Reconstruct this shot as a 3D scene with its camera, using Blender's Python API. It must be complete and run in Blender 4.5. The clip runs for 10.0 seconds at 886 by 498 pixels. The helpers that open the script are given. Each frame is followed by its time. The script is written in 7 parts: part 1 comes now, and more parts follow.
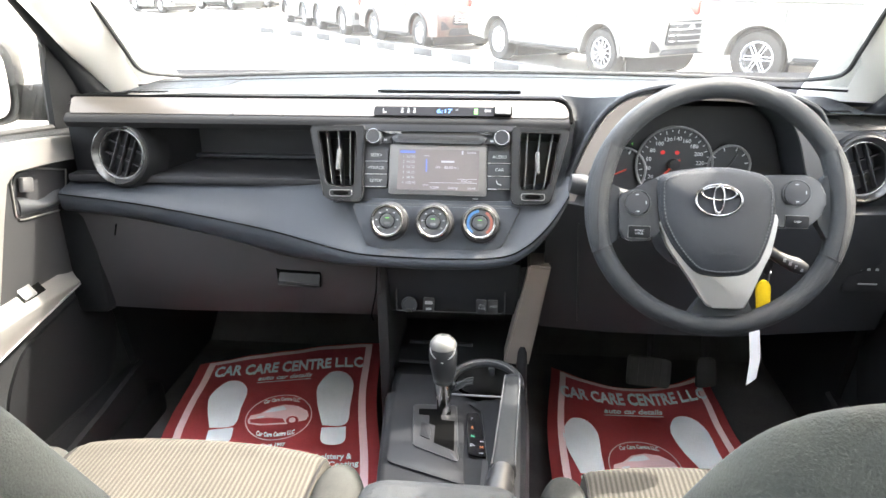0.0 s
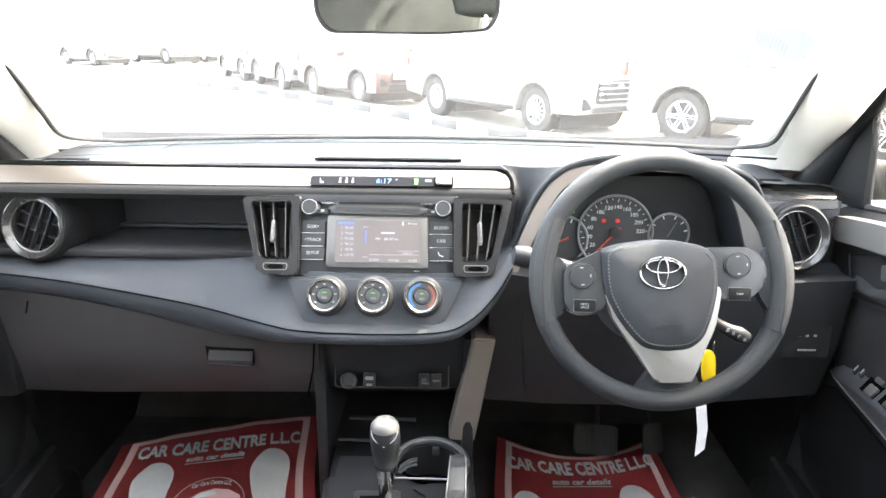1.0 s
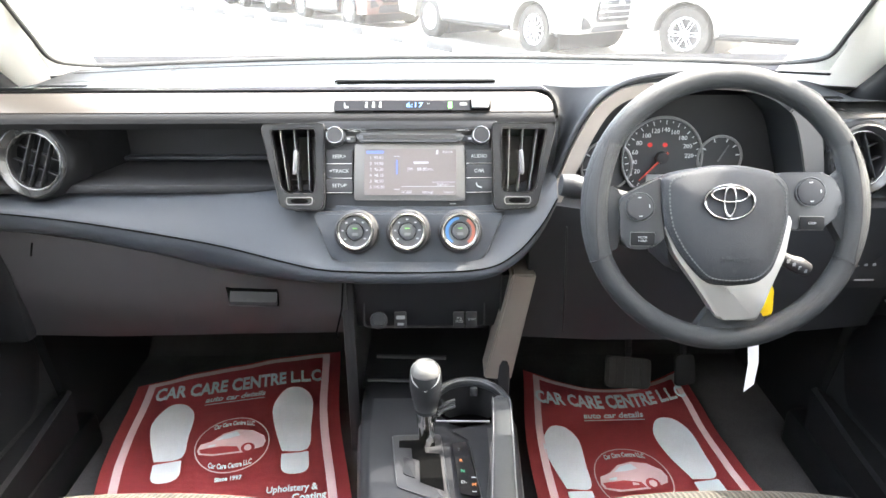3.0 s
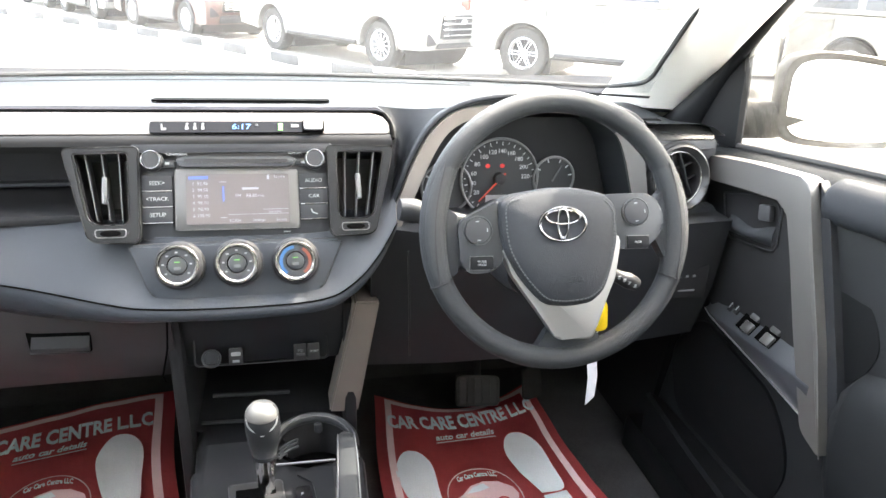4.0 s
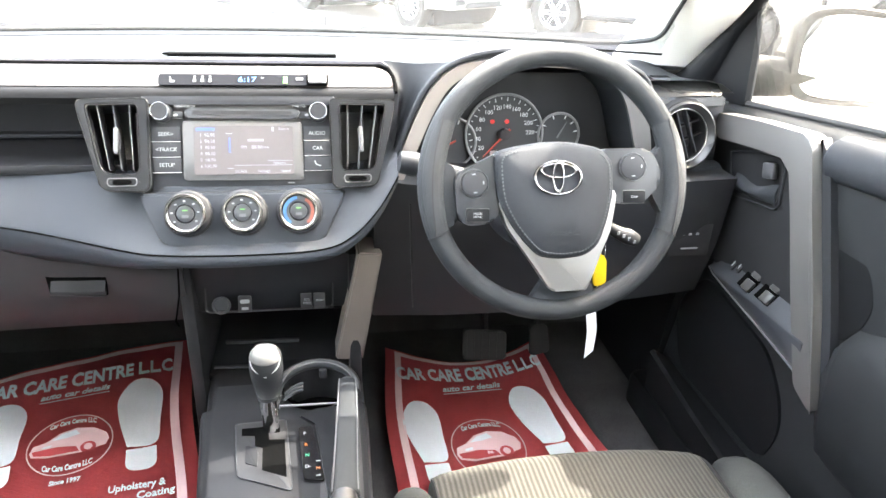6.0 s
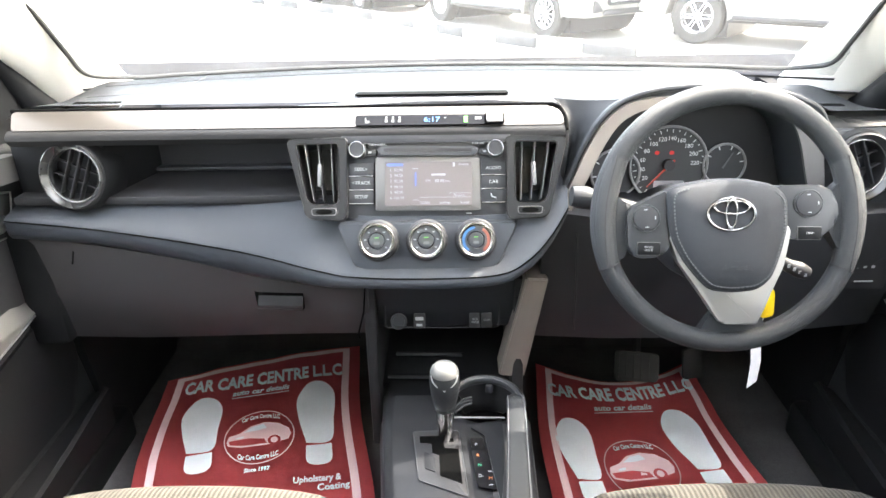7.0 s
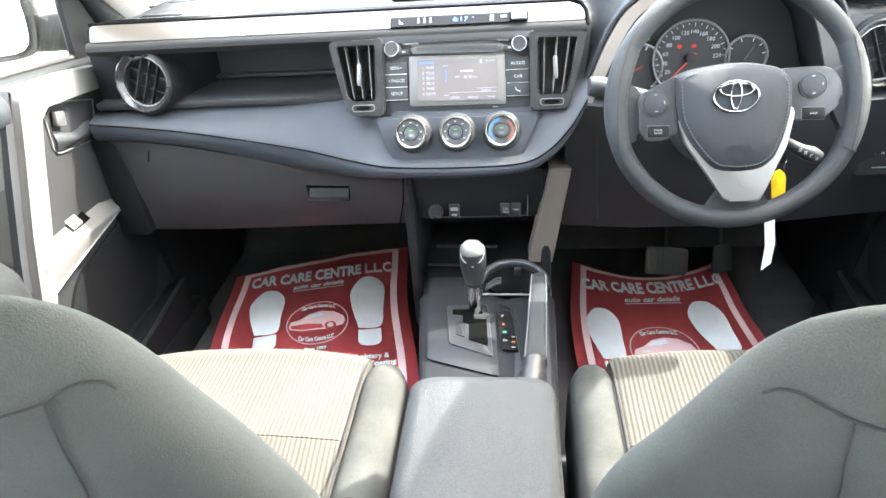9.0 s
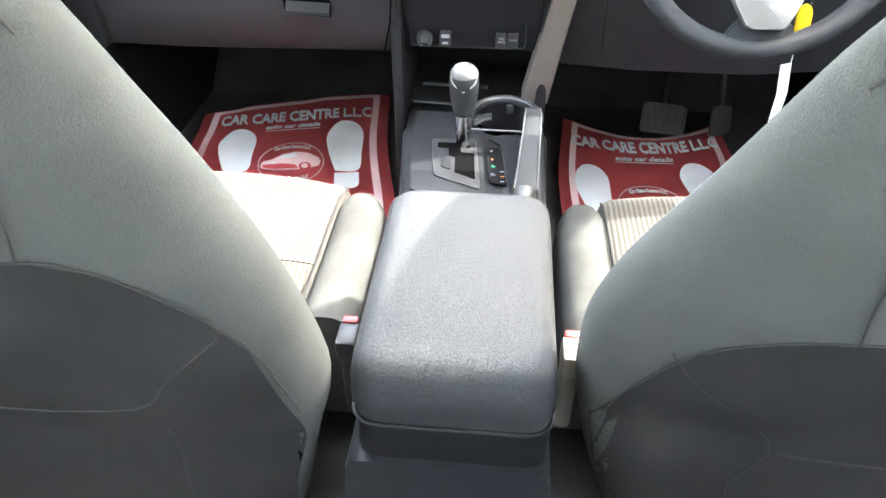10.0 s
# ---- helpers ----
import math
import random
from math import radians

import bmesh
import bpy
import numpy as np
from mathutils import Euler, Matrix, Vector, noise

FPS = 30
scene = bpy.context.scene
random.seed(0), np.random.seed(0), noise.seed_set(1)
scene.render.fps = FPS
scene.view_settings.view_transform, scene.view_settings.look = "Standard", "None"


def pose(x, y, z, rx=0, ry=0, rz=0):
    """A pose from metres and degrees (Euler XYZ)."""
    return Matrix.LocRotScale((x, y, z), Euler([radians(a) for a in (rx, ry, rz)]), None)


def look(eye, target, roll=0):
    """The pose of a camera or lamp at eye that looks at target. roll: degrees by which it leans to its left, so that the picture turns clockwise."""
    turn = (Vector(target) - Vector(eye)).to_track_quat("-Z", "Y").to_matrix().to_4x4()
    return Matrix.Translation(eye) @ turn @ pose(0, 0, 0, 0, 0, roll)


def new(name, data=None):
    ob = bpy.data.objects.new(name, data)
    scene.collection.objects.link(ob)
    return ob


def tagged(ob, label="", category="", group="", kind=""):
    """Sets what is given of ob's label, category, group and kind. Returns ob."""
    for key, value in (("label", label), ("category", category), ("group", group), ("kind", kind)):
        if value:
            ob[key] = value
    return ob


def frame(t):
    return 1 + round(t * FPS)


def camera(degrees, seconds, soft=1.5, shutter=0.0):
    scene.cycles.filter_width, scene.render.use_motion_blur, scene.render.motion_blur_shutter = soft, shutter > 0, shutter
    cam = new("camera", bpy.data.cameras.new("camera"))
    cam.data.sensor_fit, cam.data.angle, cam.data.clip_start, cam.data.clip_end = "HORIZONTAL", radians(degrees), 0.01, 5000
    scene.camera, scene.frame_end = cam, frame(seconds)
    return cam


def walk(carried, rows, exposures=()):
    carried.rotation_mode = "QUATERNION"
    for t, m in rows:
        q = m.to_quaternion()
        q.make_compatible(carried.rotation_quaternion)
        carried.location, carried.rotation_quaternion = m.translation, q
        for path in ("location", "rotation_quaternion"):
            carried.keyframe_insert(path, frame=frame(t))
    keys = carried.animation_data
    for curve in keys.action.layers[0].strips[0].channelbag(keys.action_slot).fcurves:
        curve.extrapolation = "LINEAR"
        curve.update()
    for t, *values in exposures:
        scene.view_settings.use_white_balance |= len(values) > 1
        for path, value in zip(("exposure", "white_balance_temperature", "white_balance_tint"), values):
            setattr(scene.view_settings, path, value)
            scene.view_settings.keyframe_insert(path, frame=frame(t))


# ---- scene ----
cam = camera(65.6, 10.0)
PATH = [
    (0, (0.112, -1.03, 1.068), (-0.073, 0.82, 0.331), -0.4),
    (0.5, (0.104, -0.994, 1.078), (0.039, 0.885, 0.396), -0.2),
    (1, (0.108, -0.983, 1.086), (0.092, 0.927, 0.491), 0.6),
    (1.5, (0.093, -0.982, 1.087), (0.041, 0.926, 0.488), 0.1),
    (2, (0.064, -0.964, 1.057), (-0.012, 0.901, 0.337), 0.6),
    (2.2, (0.059, -0.956, 1.05), (-0.027, 0.889, 0.285), 0.3),
    (3.3, (0.042, -0.879, 1.071), (0.154, 0.953, 0.276), -0.0),
    (3.5, (0.046, -0.866, 1.067), (0.303, 0.958, 0.289), 1.9),
    (4, (0.07, -0.865, 1.07), (0.488, 0.941, 0.32), 2.7),
    (4.5, (0.104, -0.849, 1.067), (0.672, 0.909, 0.299), 3.3),
    (5, (0.126, -0.853, 1.068), (0.756, 0.88, 0.293), 3.7),
    (5.5, (0.121, -0.884, 1.063), (0.621, 0.863, 0.226), 2.5),
    (5.7, (0.115, -0.891, 1.063), (0.535, 0.868, 0.211), 2.5),
    (6.8, (0.054, -0.929, 1.109), (0.138, 0.886, 0.273), 0.3),
    (7, (0.036, -0.942, 1.122), (0.005, 0.873, 0.284), -1.0),
    (7.5, (0.026, -0.956, 1.125), (-0.221, 0.809, 0.217), -2.5),
    (8, (0.045, -0.998, 1.138), (-0.235, 0.754, 0.214), -3.6),
    (8.5, (0.087, -1.049, 1.137), (-0.126, 0.695, 0.182), -4.8),
    (9, (0.093, -1.066, 1.108), (-0.124, 0.647, 0.1), -4.4),
    (9.5, (0.082, -1.058, 1.052), (-0.115, 0.546, -0.125), -2.9),
    (10, (0.073, -1.053, 0.992), (-0.064, 0.481, -0.284), 0.1),
]
walk(cam, [(t, look(eye, target, roll)) for t, eye, target, roll in PATH],
     [(0, 4.14, 6850, 8), (0.5, 4.38, 6900, 8), (1, 4.32, 6900, 8), (2, 4.40, 6850, 8), (3.5, 4.46, 6900, 8), (4, 4.22, 6950, 8), (4.5, 4.42, 7000, 8), (5.5, 4.76, 6900, 8), (7, 4.36, 6900, 8), (7.5, 4.22, 6850, 7), (8, 4.36, 6750, 7), (8.5, 4.38, 6600, 6), (9, 4.66, 6500, 5), (9.5, 4.86, 6550, 6), (10, 4.98, 6550, 7)])

from mathutils.bvhtree import BVHTree

# ---- light ----
SUN = Vector((0.83, 0.41, 1.0)).normalized()
world = bpy.data.worlds.new("sky")
scene.world = world
world.use_nodes = True
wn = world.node_tree.nodes
sky = wn.new("ShaderNodeTexSky")
sky.sky_type, sky.sun_disc = "NISHITA", False
sky.sun_elevation, sky.sun_rotation = math.asin(SUN.z), math.atan2(SUN.x, SUN.y)
sky.dust_density, sky.air_density = 4.0, 1.0
wn["Background"].inputs[1].default_value = 0.15
haze = wn.new("ShaderNodeMixRGB")
haze.blend_type = "ADD"
haze.inputs[0].default_value = 1.0
haze.inputs[2].default_value = (3.4, 3.4, 3.6, 1)
world.node_tree.links.new(sky.outputs[0], haze.inputs[1])
world.node_tree.links.new(haze.outputs[0], wn["Background"].inputs[0])
sun_data = bpy.data.lights.new("sun", "SUN")
sun_data.energy, sun_data.angle, sun_data.color = 1.35, radians(0.6), (1.0, 0.965, 0.91)
sun = new("sun", sun_data)
sun.matrix_world = look(SUN * 30, (0, 0, 0))


# ---- materials ----
def mat(name, base, rough=0.5, metal=0.0, spec=0.5, grain=0.0, scale=300.0, vary=0.08, big=6.0, coat=0.0, dirt=None, rvar=0.1):
    """A surface with colour variation at two scales and a fine bump."""
    m = bpy.data.materials.new(name)
    m.use_nodes = True
    n, l = m.node_tree.nodes, m.node_tree.links
    p = n["Principled BSDF"]
    p.inputs["Roughness"].default_value, p.inputs["Metallic"].default_value = rough, metal
    p.inputs["Specular IOR Level"].default_value = spec
    p.inputs["Coat Weight"].default_value = coat
    co = n.new("ShaderNodeTexCoord")
    a = n.new("ShaderNodeTexNoise")
    a.inputs["Scale"].default_value, a.inputs["Detail"].default_value = big, 5
    b = n.new("ShaderNodeTexNoise")
    b.inputs["Scale"].default_value, b.inputs["Detail"].default_value = scale, 2
    l.new(co.outputs["Object"], a.inputs["Vector"])
    l.new(co.outputs["Object"], b.inputs["Vector"])
    mix = n.new("ShaderNodeMixRGB")
    lo = [c * (1 - vary) for c in base]
    hi = dirt if dirt else [min(1, c * (1 + vary)) for c in base]
    mix.inputs[1].default_value, mix.inputs[2].default_value = (*lo, 1), (*hi, 1)
    ramp = n.new("ShaderNodeMapRange")
    ramp.inputs[1].default_value, ramp.inputs[2].default_value = 0.35, 0.7
    l.new(a.outputs[0], ramp.inputs[0])
    l.new(ramp.outputs[0], mix.inputs[0])
    fine = n.new("ShaderNodeMixRGB")
    fine.blend_type = "MULTIPLY"
    fine.inputs[0].default_value = min(1.0, vary * 2.5)
    l.new(mix.outputs[0], fine.inputs[1])
    l.new(b.outputs[0], fine.inputs[2])
    gain = n.new("ShaderNodeMixRGB")
    gain.blend_type = "MULTIPLY"
    gain.inputs[0].default_value = 1.0
    k = 1 + min(1.0, vary * 2.5) * 0.9
    gain.inputs[2].default_value = (k, k, k, 1)
    l.new(fine.outputs[0], gain.inputs[1])
    l.new(gain.outputs[0], p.inputs["Base Color"])
    rr = n.new("ShaderNodeMapRange")
    rr.inputs[3].default_value, rr.inputs[4].default_value = max(0.03, rough - rvar), min(1, rough + rvar)
    l.new(a.outputs[0], rr.inputs[0])
    l.new(rr.outputs[0], p.inputs["Roughness"])
    if grain:
        bump = n.new("ShaderNodeBump")
        bump.inputs["Strength"].default_value, bump.inputs["Distance"].default_value = grain, 0.0006
        l.new(b.outputs[0], bump.inputs["Height"])
        l.new(bump.outputs[0], p.inputs["Normal"])
    return m


def pebble(name, base, rough, scale, depth, spec=0.5):
    """Grained vinyl: cells with creases between them."""
    m = mat(name, base, rough, spec=spec, vary=0.06, big=9)
    n, l = m.node_tree.nodes, m.node_tree.links
    co = n.new("ShaderNodeTexCoord")
    v = n.new("ShaderNodeTexVoronoi")
    v.feature = "DISTANCE_TO_EDGE"
    v.inputs["Scale"].default_value = scale
    w = n.new("ShaderNodeTexNoise")
    w.inputs["Scale"].default_value = scale * 0.4
    add = n.new("ShaderNodeMixRGB")
    add.inputs[0].default_value = 0.02
    l.new(co.outputs["Object"], w.inputs["Vector"])
    l.new(co.outputs["Object"], add.inputs[1])
    l.new(w.outputs["Color"], add.inputs[2])
    l.new(add.outputs[0], v.inputs["Vector"])
    cl = n.new("ShaderNodeMapRange")
    cl.inputs[2].default_value = 0.35
    l.new(v.outputs["Distance"], cl.inputs[0])
    bump = n.new("ShaderNodeBump")
    bump.inputs["Strength"].default_value, bump.inputs["Distance"].default_value = depth, 0.0008
    l.new(cl.outputs[0], bump.inputs["Height"])
    l.new(bump.outputs[0], n["Principled BSDF"].inputs["Normal"])
    return m


def woven(name, a, b, pitch, axis="X", rough=0.95, ribs=0.6):
    """Cloth with raised ribs; pitch: the width of a rib."""
    m = bpy.data.materials.new(name)
    m.use_nodes = True
    n, l = m.node_tree.nodes, m.node_tree.links
    p = n["Principled BSDF"]
    p.inputs["Roughness"].default_value, p.inputs["Specular IOR Level"].default_value = rough, 0.15
    p.inputs["Sheen Weight"].default_value, p.inputs["Sheen Roughness"].default_value = 0.04, 0.5
    co = n.new("ShaderNodeTexCoord")
    w = n.new("ShaderNodeTexWave")
    w.wave_type, w.bands_direction = "BANDS", axis
    w.inputs["Scale"].default_value = 0.314159 / pitch
    w.inputs["Distortion"].default_value, w.inputs["Detail"].default_value = 0.25, 1.0
    w.inputs["Detail Scale"].default_value = 8
    l.new(co.outputs["Object"], w.inputs["Vector"])
    g = n.new("ShaderNodeTexNoise")
    g.inputs["Scale"].default_value, g.inputs["Detail"].default_value = 700, 3
    big = n.new("ShaderNodeTexNoise")
    big.inputs["Scale"].default_value, big.inputs["Detail"].default_value = 7, 4
    l.new(co.outputs["Object"], g.inputs["Vector"])
    l.new(co.outputs["Object"], big.inputs["Vector"])
    mix = n.new("ShaderNodeMixRGB")
    mix.inputs[1].default_value, mix.inputs[2].default_value = (*a, 1), (*b, 1)
    l.new(w.outputs["Fac"], mix.inputs[0])
    dull = n.new("ShaderNodeMixRGB")
    dull.blend_type = "MULTIPLY"
    rr = n.new("ShaderNodeMapRange")
    rr.inputs[3].default_value, rr.inputs[4].default_value = 0.72, 1.2
    l.new(big.outputs[0], rr.inputs[0])
    dull.inputs[0].default_value = 1
    l.new(mix.outputs[0], dull.inputs[1])
    l.new(rr.outputs[0], dull.inputs[2])
    sp = n.new("ShaderNodeMixRGB")
    sp.blend_type = "MULTIPLY"
    sp.inputs[0].default_value = 1
    r2 = n.new("ShaderNodeMapRange")
    r2.inputs[3].default_value, r2.inputs[4].default_value = 0.55, 1.45
    l.new(g.outputs[0], r2.inputs[0])
    l.new(dull.outputs[0], sp.inputs[1])
    l.new(r2.outputs[0], sp.inputs[2])
    l.new(sp.outputs[0], p.inputs["Base Color"])
    h = n.new("ShaderNodeMath")
    h.operation = "MULTIPLY_ADD"
    h.inputs[1].default_value = 0.35
    l.new(g.outputs[0], h.inputs[0])
    l.new(w.outputs["Fac"], h.inputs[2])
    bump = n.new("ShaderNodeBump")
    bump.inputs["Strength"].default_value, bump.inputs["Distance"].default_value = ribs, 0.0015
    l.new(h.outputs[0], bump.inputs["Height"])
    l.new(bump.outputs[0], p.inputs["Normal"])
    return m


def glow(name, colour, power):
    m = bpy.data.materials.new(name)
    m.use_nodes = True
    p = m.node_tree.nodes["Principled BSDF"]
    p.inputs["Base Color"].default_value = (*[c * 0.3 for c in colour], 1)
    p.inputs["Emission Color"].default_value, p.inputs["Emission Strength"].default_value = (*colour, 1), power
    p.inputs["Roughness"].default_value = 0.4
    return m


def pane(name, dust, tint=(1, 1, 1), speck=0.0):
    """Clear glass with a film of dust that scatters light."""
    m = bpy.data.materials.new(name)
    m.use_nodes = True
    n, l = m.node_tree.nodes, m.node_tree.links
    n.remove(n["Principled BSDF"])
    tr = n.new("ShaderNodeBsdfTransparent")
    tr.inputs[0].default_value = (*tint, 1)
    gl = n.new("ShaderNodeBsdfGlossy")
    gl.inputs["Roughness"].default_value = 0.03
    fr = n.new("ShaderNodeFresnel")
    fr.inputs[0].default_value = 1.3
    cut = n.new("ShaderNodeMath")
    cut.operation = "MULTIPLY"
    cut.inputs[1].default_value = 0.35
    l.new(fr.outputs[0], cut.inputs[0])
    clear = n.new("ShaderNodeMixShader")
    l.new(cut.outputs[0], clear.inputs[0])
    l.new(tr.outputs[0], clear.inputs[1])
    l.new(gl.outputs[0], clear.inputs[2])
    film = n.new("ShaderNodeBsdfTranslucent")
    film.inputs[0].default_value = (0.9, 0.88, 0.84, 1)
    co = n.new("ShaderNodeTexCoord")
    a = n.new("ShaderNodeTexNoise")
    a.inputs["Scale"].default_value, a.inputs["Detail"].default_value = 5, 6
    b = n.new("ShaderNodeTexNoise")
    b.inputs["Scale"].default_value, b.inputs["Detail"].default_value = 260, 2
    l.new(co.outputs["Object"], a.inputs["Vector"])
    l.new(co.outputs["Object"], b.inputs["Vector"])
    ra = n.new("ShaderNodeMapRange")
    ra.inputs[1].default_value, ra.inputs[2].default_value = 0.25, 0.75
    ra.inputs[3].default_value, ra.inputs[4].default_value = dust * 0.6, dust * 1.4
    l.new(a.outputs[0], ra.inputs[0])
    rb = n.new("ShaderNodeMapRange")
    rb.inputs[1].default_value, rb.inputs[2].default_value = 0.5, 0.8
    rb.inputs[3].default_value, rb.inputs[4].default_value = 0.0, speck
    l.new(b.outputs[0], rb.inputs[0])
    sm = n.new("ShaderNodeMath")
    sm.operation = "ADD"
    l.new(ra.outputs[0], sm.inputs[0])
    l.new(rb.outputs[0], sm.inputs[1])
    out = n.new("ShaderNodeMixShader")
    l.new(sm.outputs[0], out.inputs[0])
    l.new(clear.outputs[0], out.inputs[1])
    l.new(film.outputs[0], out.inputs[2])
    l.new(out.outputs[0], n["Material Output"].inputs[0])
    return m


M_DASH = pebble("soft_dash_vinyl", (0.022, 0.0242, 0.0275), 0.46, 900, 0.25, 0.3)
M_PAD = pebble("stitched_dash_vinyl", (0.0240, 0.0282, 0.0350), 0.48, 700, 0.35, 0.38)
M_DARK = mat("dark_plastic", (0.022, 0.023, 0.0255), 0.5, spec=0.28, grain=0.25, scale=900)
M_GLOVE = mat("brown_black_plastic", (0.0305, 0.0295, 0.0318), 0.55, spec=0.3, grain=0.25, scale=900)
M_BLACK = mat("black_plastic", (0.022, 0.022, 0.0235), 0.42, spec=0.3, grain=0.1, scale=900)
M_GLOSS = mat("gloss_black", (0.008, 0.008, 0.009), 0.12, coat=0.4, vary=0.03)
M_VENT = mat("vent_surround_plastic", (0.030, 0.032, 0.035), 0.36, spec=0.4, grain=0.1, scale=900)
M_SILVER = mat("silver_paint", (0.16, 0.156, 0.15), 0.36, metal=0.55, grain=0.05, scale=1500, vary=0.03)
M_BRONZE = mat("warm_silver_paint", (0.25, 0.222, 0.20), 0.38, metal=0.4, grain=0.05, scale=1500, vary=0.04)
M_STRIP = mat("satin_silver_strip", (0.090, 0.081, 0.073), 0.30, metal=0.7, grain=0.04, scale=1800, vary=0.03)
M_LIP = mat("satin_grey_lip", (0.010, 0.0098, 0.010), 0.55, spec=0.12, vary=0.05)
M_MARK = mat("pale_marking", (0.52, 0.53, 0.54), 0.6, vary=0.03)
M_DISP = mat("black_display_glass", (0.007, 0.007, 0.008), 0.3, spec=0.08, vary=0.02)
M_CAP = mat("grey_metal_cap", (0.14, 0.14, 0.142), 0.38, metal=0.7, vary=0.03)
M_KICK = mat("black_trim", (0.021, 0.021, 0.0225), 0.6, spec=0.2, grain=0.2, scale=900)
M_CONSOLE = mat("console_plastic", (0.0145, 0.0152, 0.017), 0.36, spec=0.12, grain=0.2, scale=900)
M_SLOT = mat("black_slot", (0.0025, 0.0025, 0.0025), 0.9, spec=0.02)
M_SURROUND = mat("dull_silver_plastic", (0.018, 0.0185, 0.0195), 0.48, spec=0.16, metal=0.0, grain=0.05, scale=1200, vary=0.03)
M_BEZEL = mat("dull_silver_bezel", (0.090, 0.088, 0.086), 0.36, metal=0.4, grain=0.05, scale=1200, vary=0.03)
M_BUTTON = mat("pale_silver_button", (0.17, 0.17, 0.172), 0.4, vary=0.03)
M_POCKET = mat("black_door_pocket", (0.0075, 0.0078, 0.0085), 0.55, spec=0.12, grain=0.2, scale=900)
M_SPOKE = mat("bright_silver_paint", (0.215, 0.212, 0.206), 0.34, metal=0.6, grain=0.05, scale=1500, vary=0.03)
M_EMBLEM = mat("grey_chrome", (0.189, 0.189, 0.196), 0.24, metal=1.0, vary=0.02, rvar=0.04)
M_KNOBRING = mat("bright_knob_metal", (0.19, 0.187, 0.184), 0.22, metal=0.95, vary=0.03, rvar=0.05)
M_RING = mat("pale_silver_paint", (0.2, 0.2, 0.202), 0.35, metal=0.35, vary=0.03)
M_DIAL = mat("dial_face", (0.045, 0.046, 0.048), 0.6, spec=0.2, vary=0.03)
M_CHROME = mat("chrome", (0.78, 0.78, 0.79), 0.09, metal=1.0, vary=0.02, rvar=0.04)
M_SATIN = mat("satin_metal", (0.55, 0.55, 0.56), 0.3, metal=0.9, vary=0.03)
M_RIM = pebble("wheel_vinyl", (0.019, 0.021, 0.0235), 0.5, 1100, 0.45, 0.25)
M_HUB = pebble("hub_vinyl", (0.0225, 0.0248, 0.0290), 0.58, 800, 0.45, 0.22)
M_GRIP = pebble("perforated_grip_vinyl", (0.024, 0.026, 0.0285), 0.48, 620, 0.55, 0.28)
M_POD = mat("satin_pod_plastic", (0.0185, 0.0200, 0.0222), 0.40, spec=0.4, grain=0.15, scale=900)
M_LEVER = pebble("lever_leather", (0.019, 0.0205, 0.0225), 0.58, 900, 0.25, 0.16)
M_KNOBCAP = mat("pale_satin_cap", (0.105, 0.105, 0.103), 0.42, metal=0.25, spec=0.3, vary=0.04)
M_VENTRING = mat("vent_ring_metal", (0.046, 0.046, 0.046), 0.26, metal=0.6, vary=0.03)
M_DIM = mat("unlit_display_mark", (0.085, 0.088, 0.092), 0.6, vary=0.03)
M_INLAY = mat("satin_grey_door_panel", (0.020, 0.0202, 0.021), 0.5, spec=0.15, grain=0.2, scale=900, vary=0.06)
M_ARMTOP = mat("satin_shaded_armrest_plastic", (0.034, 0.0365, 0.041), 0.38, spec=0.5, grain=0.1, scale=900)
M_STITCH = mat("grey_thread", (0.075, 0.078, 0.082), 0.8, vary=0.1)
M_ARM = pebble("armrest_vinyl", (0.0175, 0.0195, 0.0215), 0.44, 420, 0.65, 0.42)
M_INSERT = woven("ribbed_seat_cloth", (0.037, 0.034, 0.029), (0.074, 0.0685, 0.0585), 0.0070, "X", ribs=0.45)
M_SIDE = mat("plain_seat_cloth", (0.042, 0.0428, 0.0405), 0.95, spec=0.12, grain=0.9, scale=700, vary=0.26, big=14)
M_BACK = mat("seat_back_cloth", (0.054, 0.056, 0.052), 0.95, spec=0.12, grain=0.7, scale=850, vary=0.16, big=9)
M_BACKLOW = mat("dark_seat_back_panel", (0.019, 0.0183, 0.0180), 0.9, spec=0.12, grain=0.6, scale=700, vary=0.2, big=11)
M_PEDAL = mat("worn_pedal_rubber", (0.016, 0.0163, 0.016), 0.6, grain=0.4, scale=400, vary=0.2)
M_SEAM = mat("dark_thread", (0.014, 0.013, 0.012), 0.9, vary=0.2)
M_CARPET = mat("black_carpet", (0.056, 0.055, 0.057), 0.98, spec=0.1, grain=1.0, scale=700, vary=0.3)
M_MAT = woven("red_felt", (0.50, 0.080, 0.088), (0.57, 0.092, 0.102), 0.003, "Y", ribs=0.25)
M_PRINT = mat("white_print", (0.66, 0.69, 0.74), 0.8, spec=0.2, vary=0.10, scale=500)
M_PINK = mat("pale_pink_print", (0.72, 0.50, 0.53), 0.85, spec=0.2, vary=0.08, scale=500)
M_CREAM = mat("cream_trim_plastic", (0.74, 0.72, 0.67), 0.6, grain=0.2, scale=700, vary=0.03)
M_HEAD = mat("cream_headliner", (0.74, 0.72, 0.67), 0.95, spec=0.1, grain=0.5, scale=500)
M_DOOR = pebble("door_vinyl", (0.0155, 0.0165, 0.0176), 0.52, 800, 0.3, 0.18)
M_DOORSIL = mat("door_silver_trim", (0.135, 0.132, 0.126), 0.36, metal=0.4, grain=0.05, scale=1500, vary=0.03)
M_RUBBER = mat("black_rubber", (0.014, 0.014, 0.014), 0.7, vary=0.15)
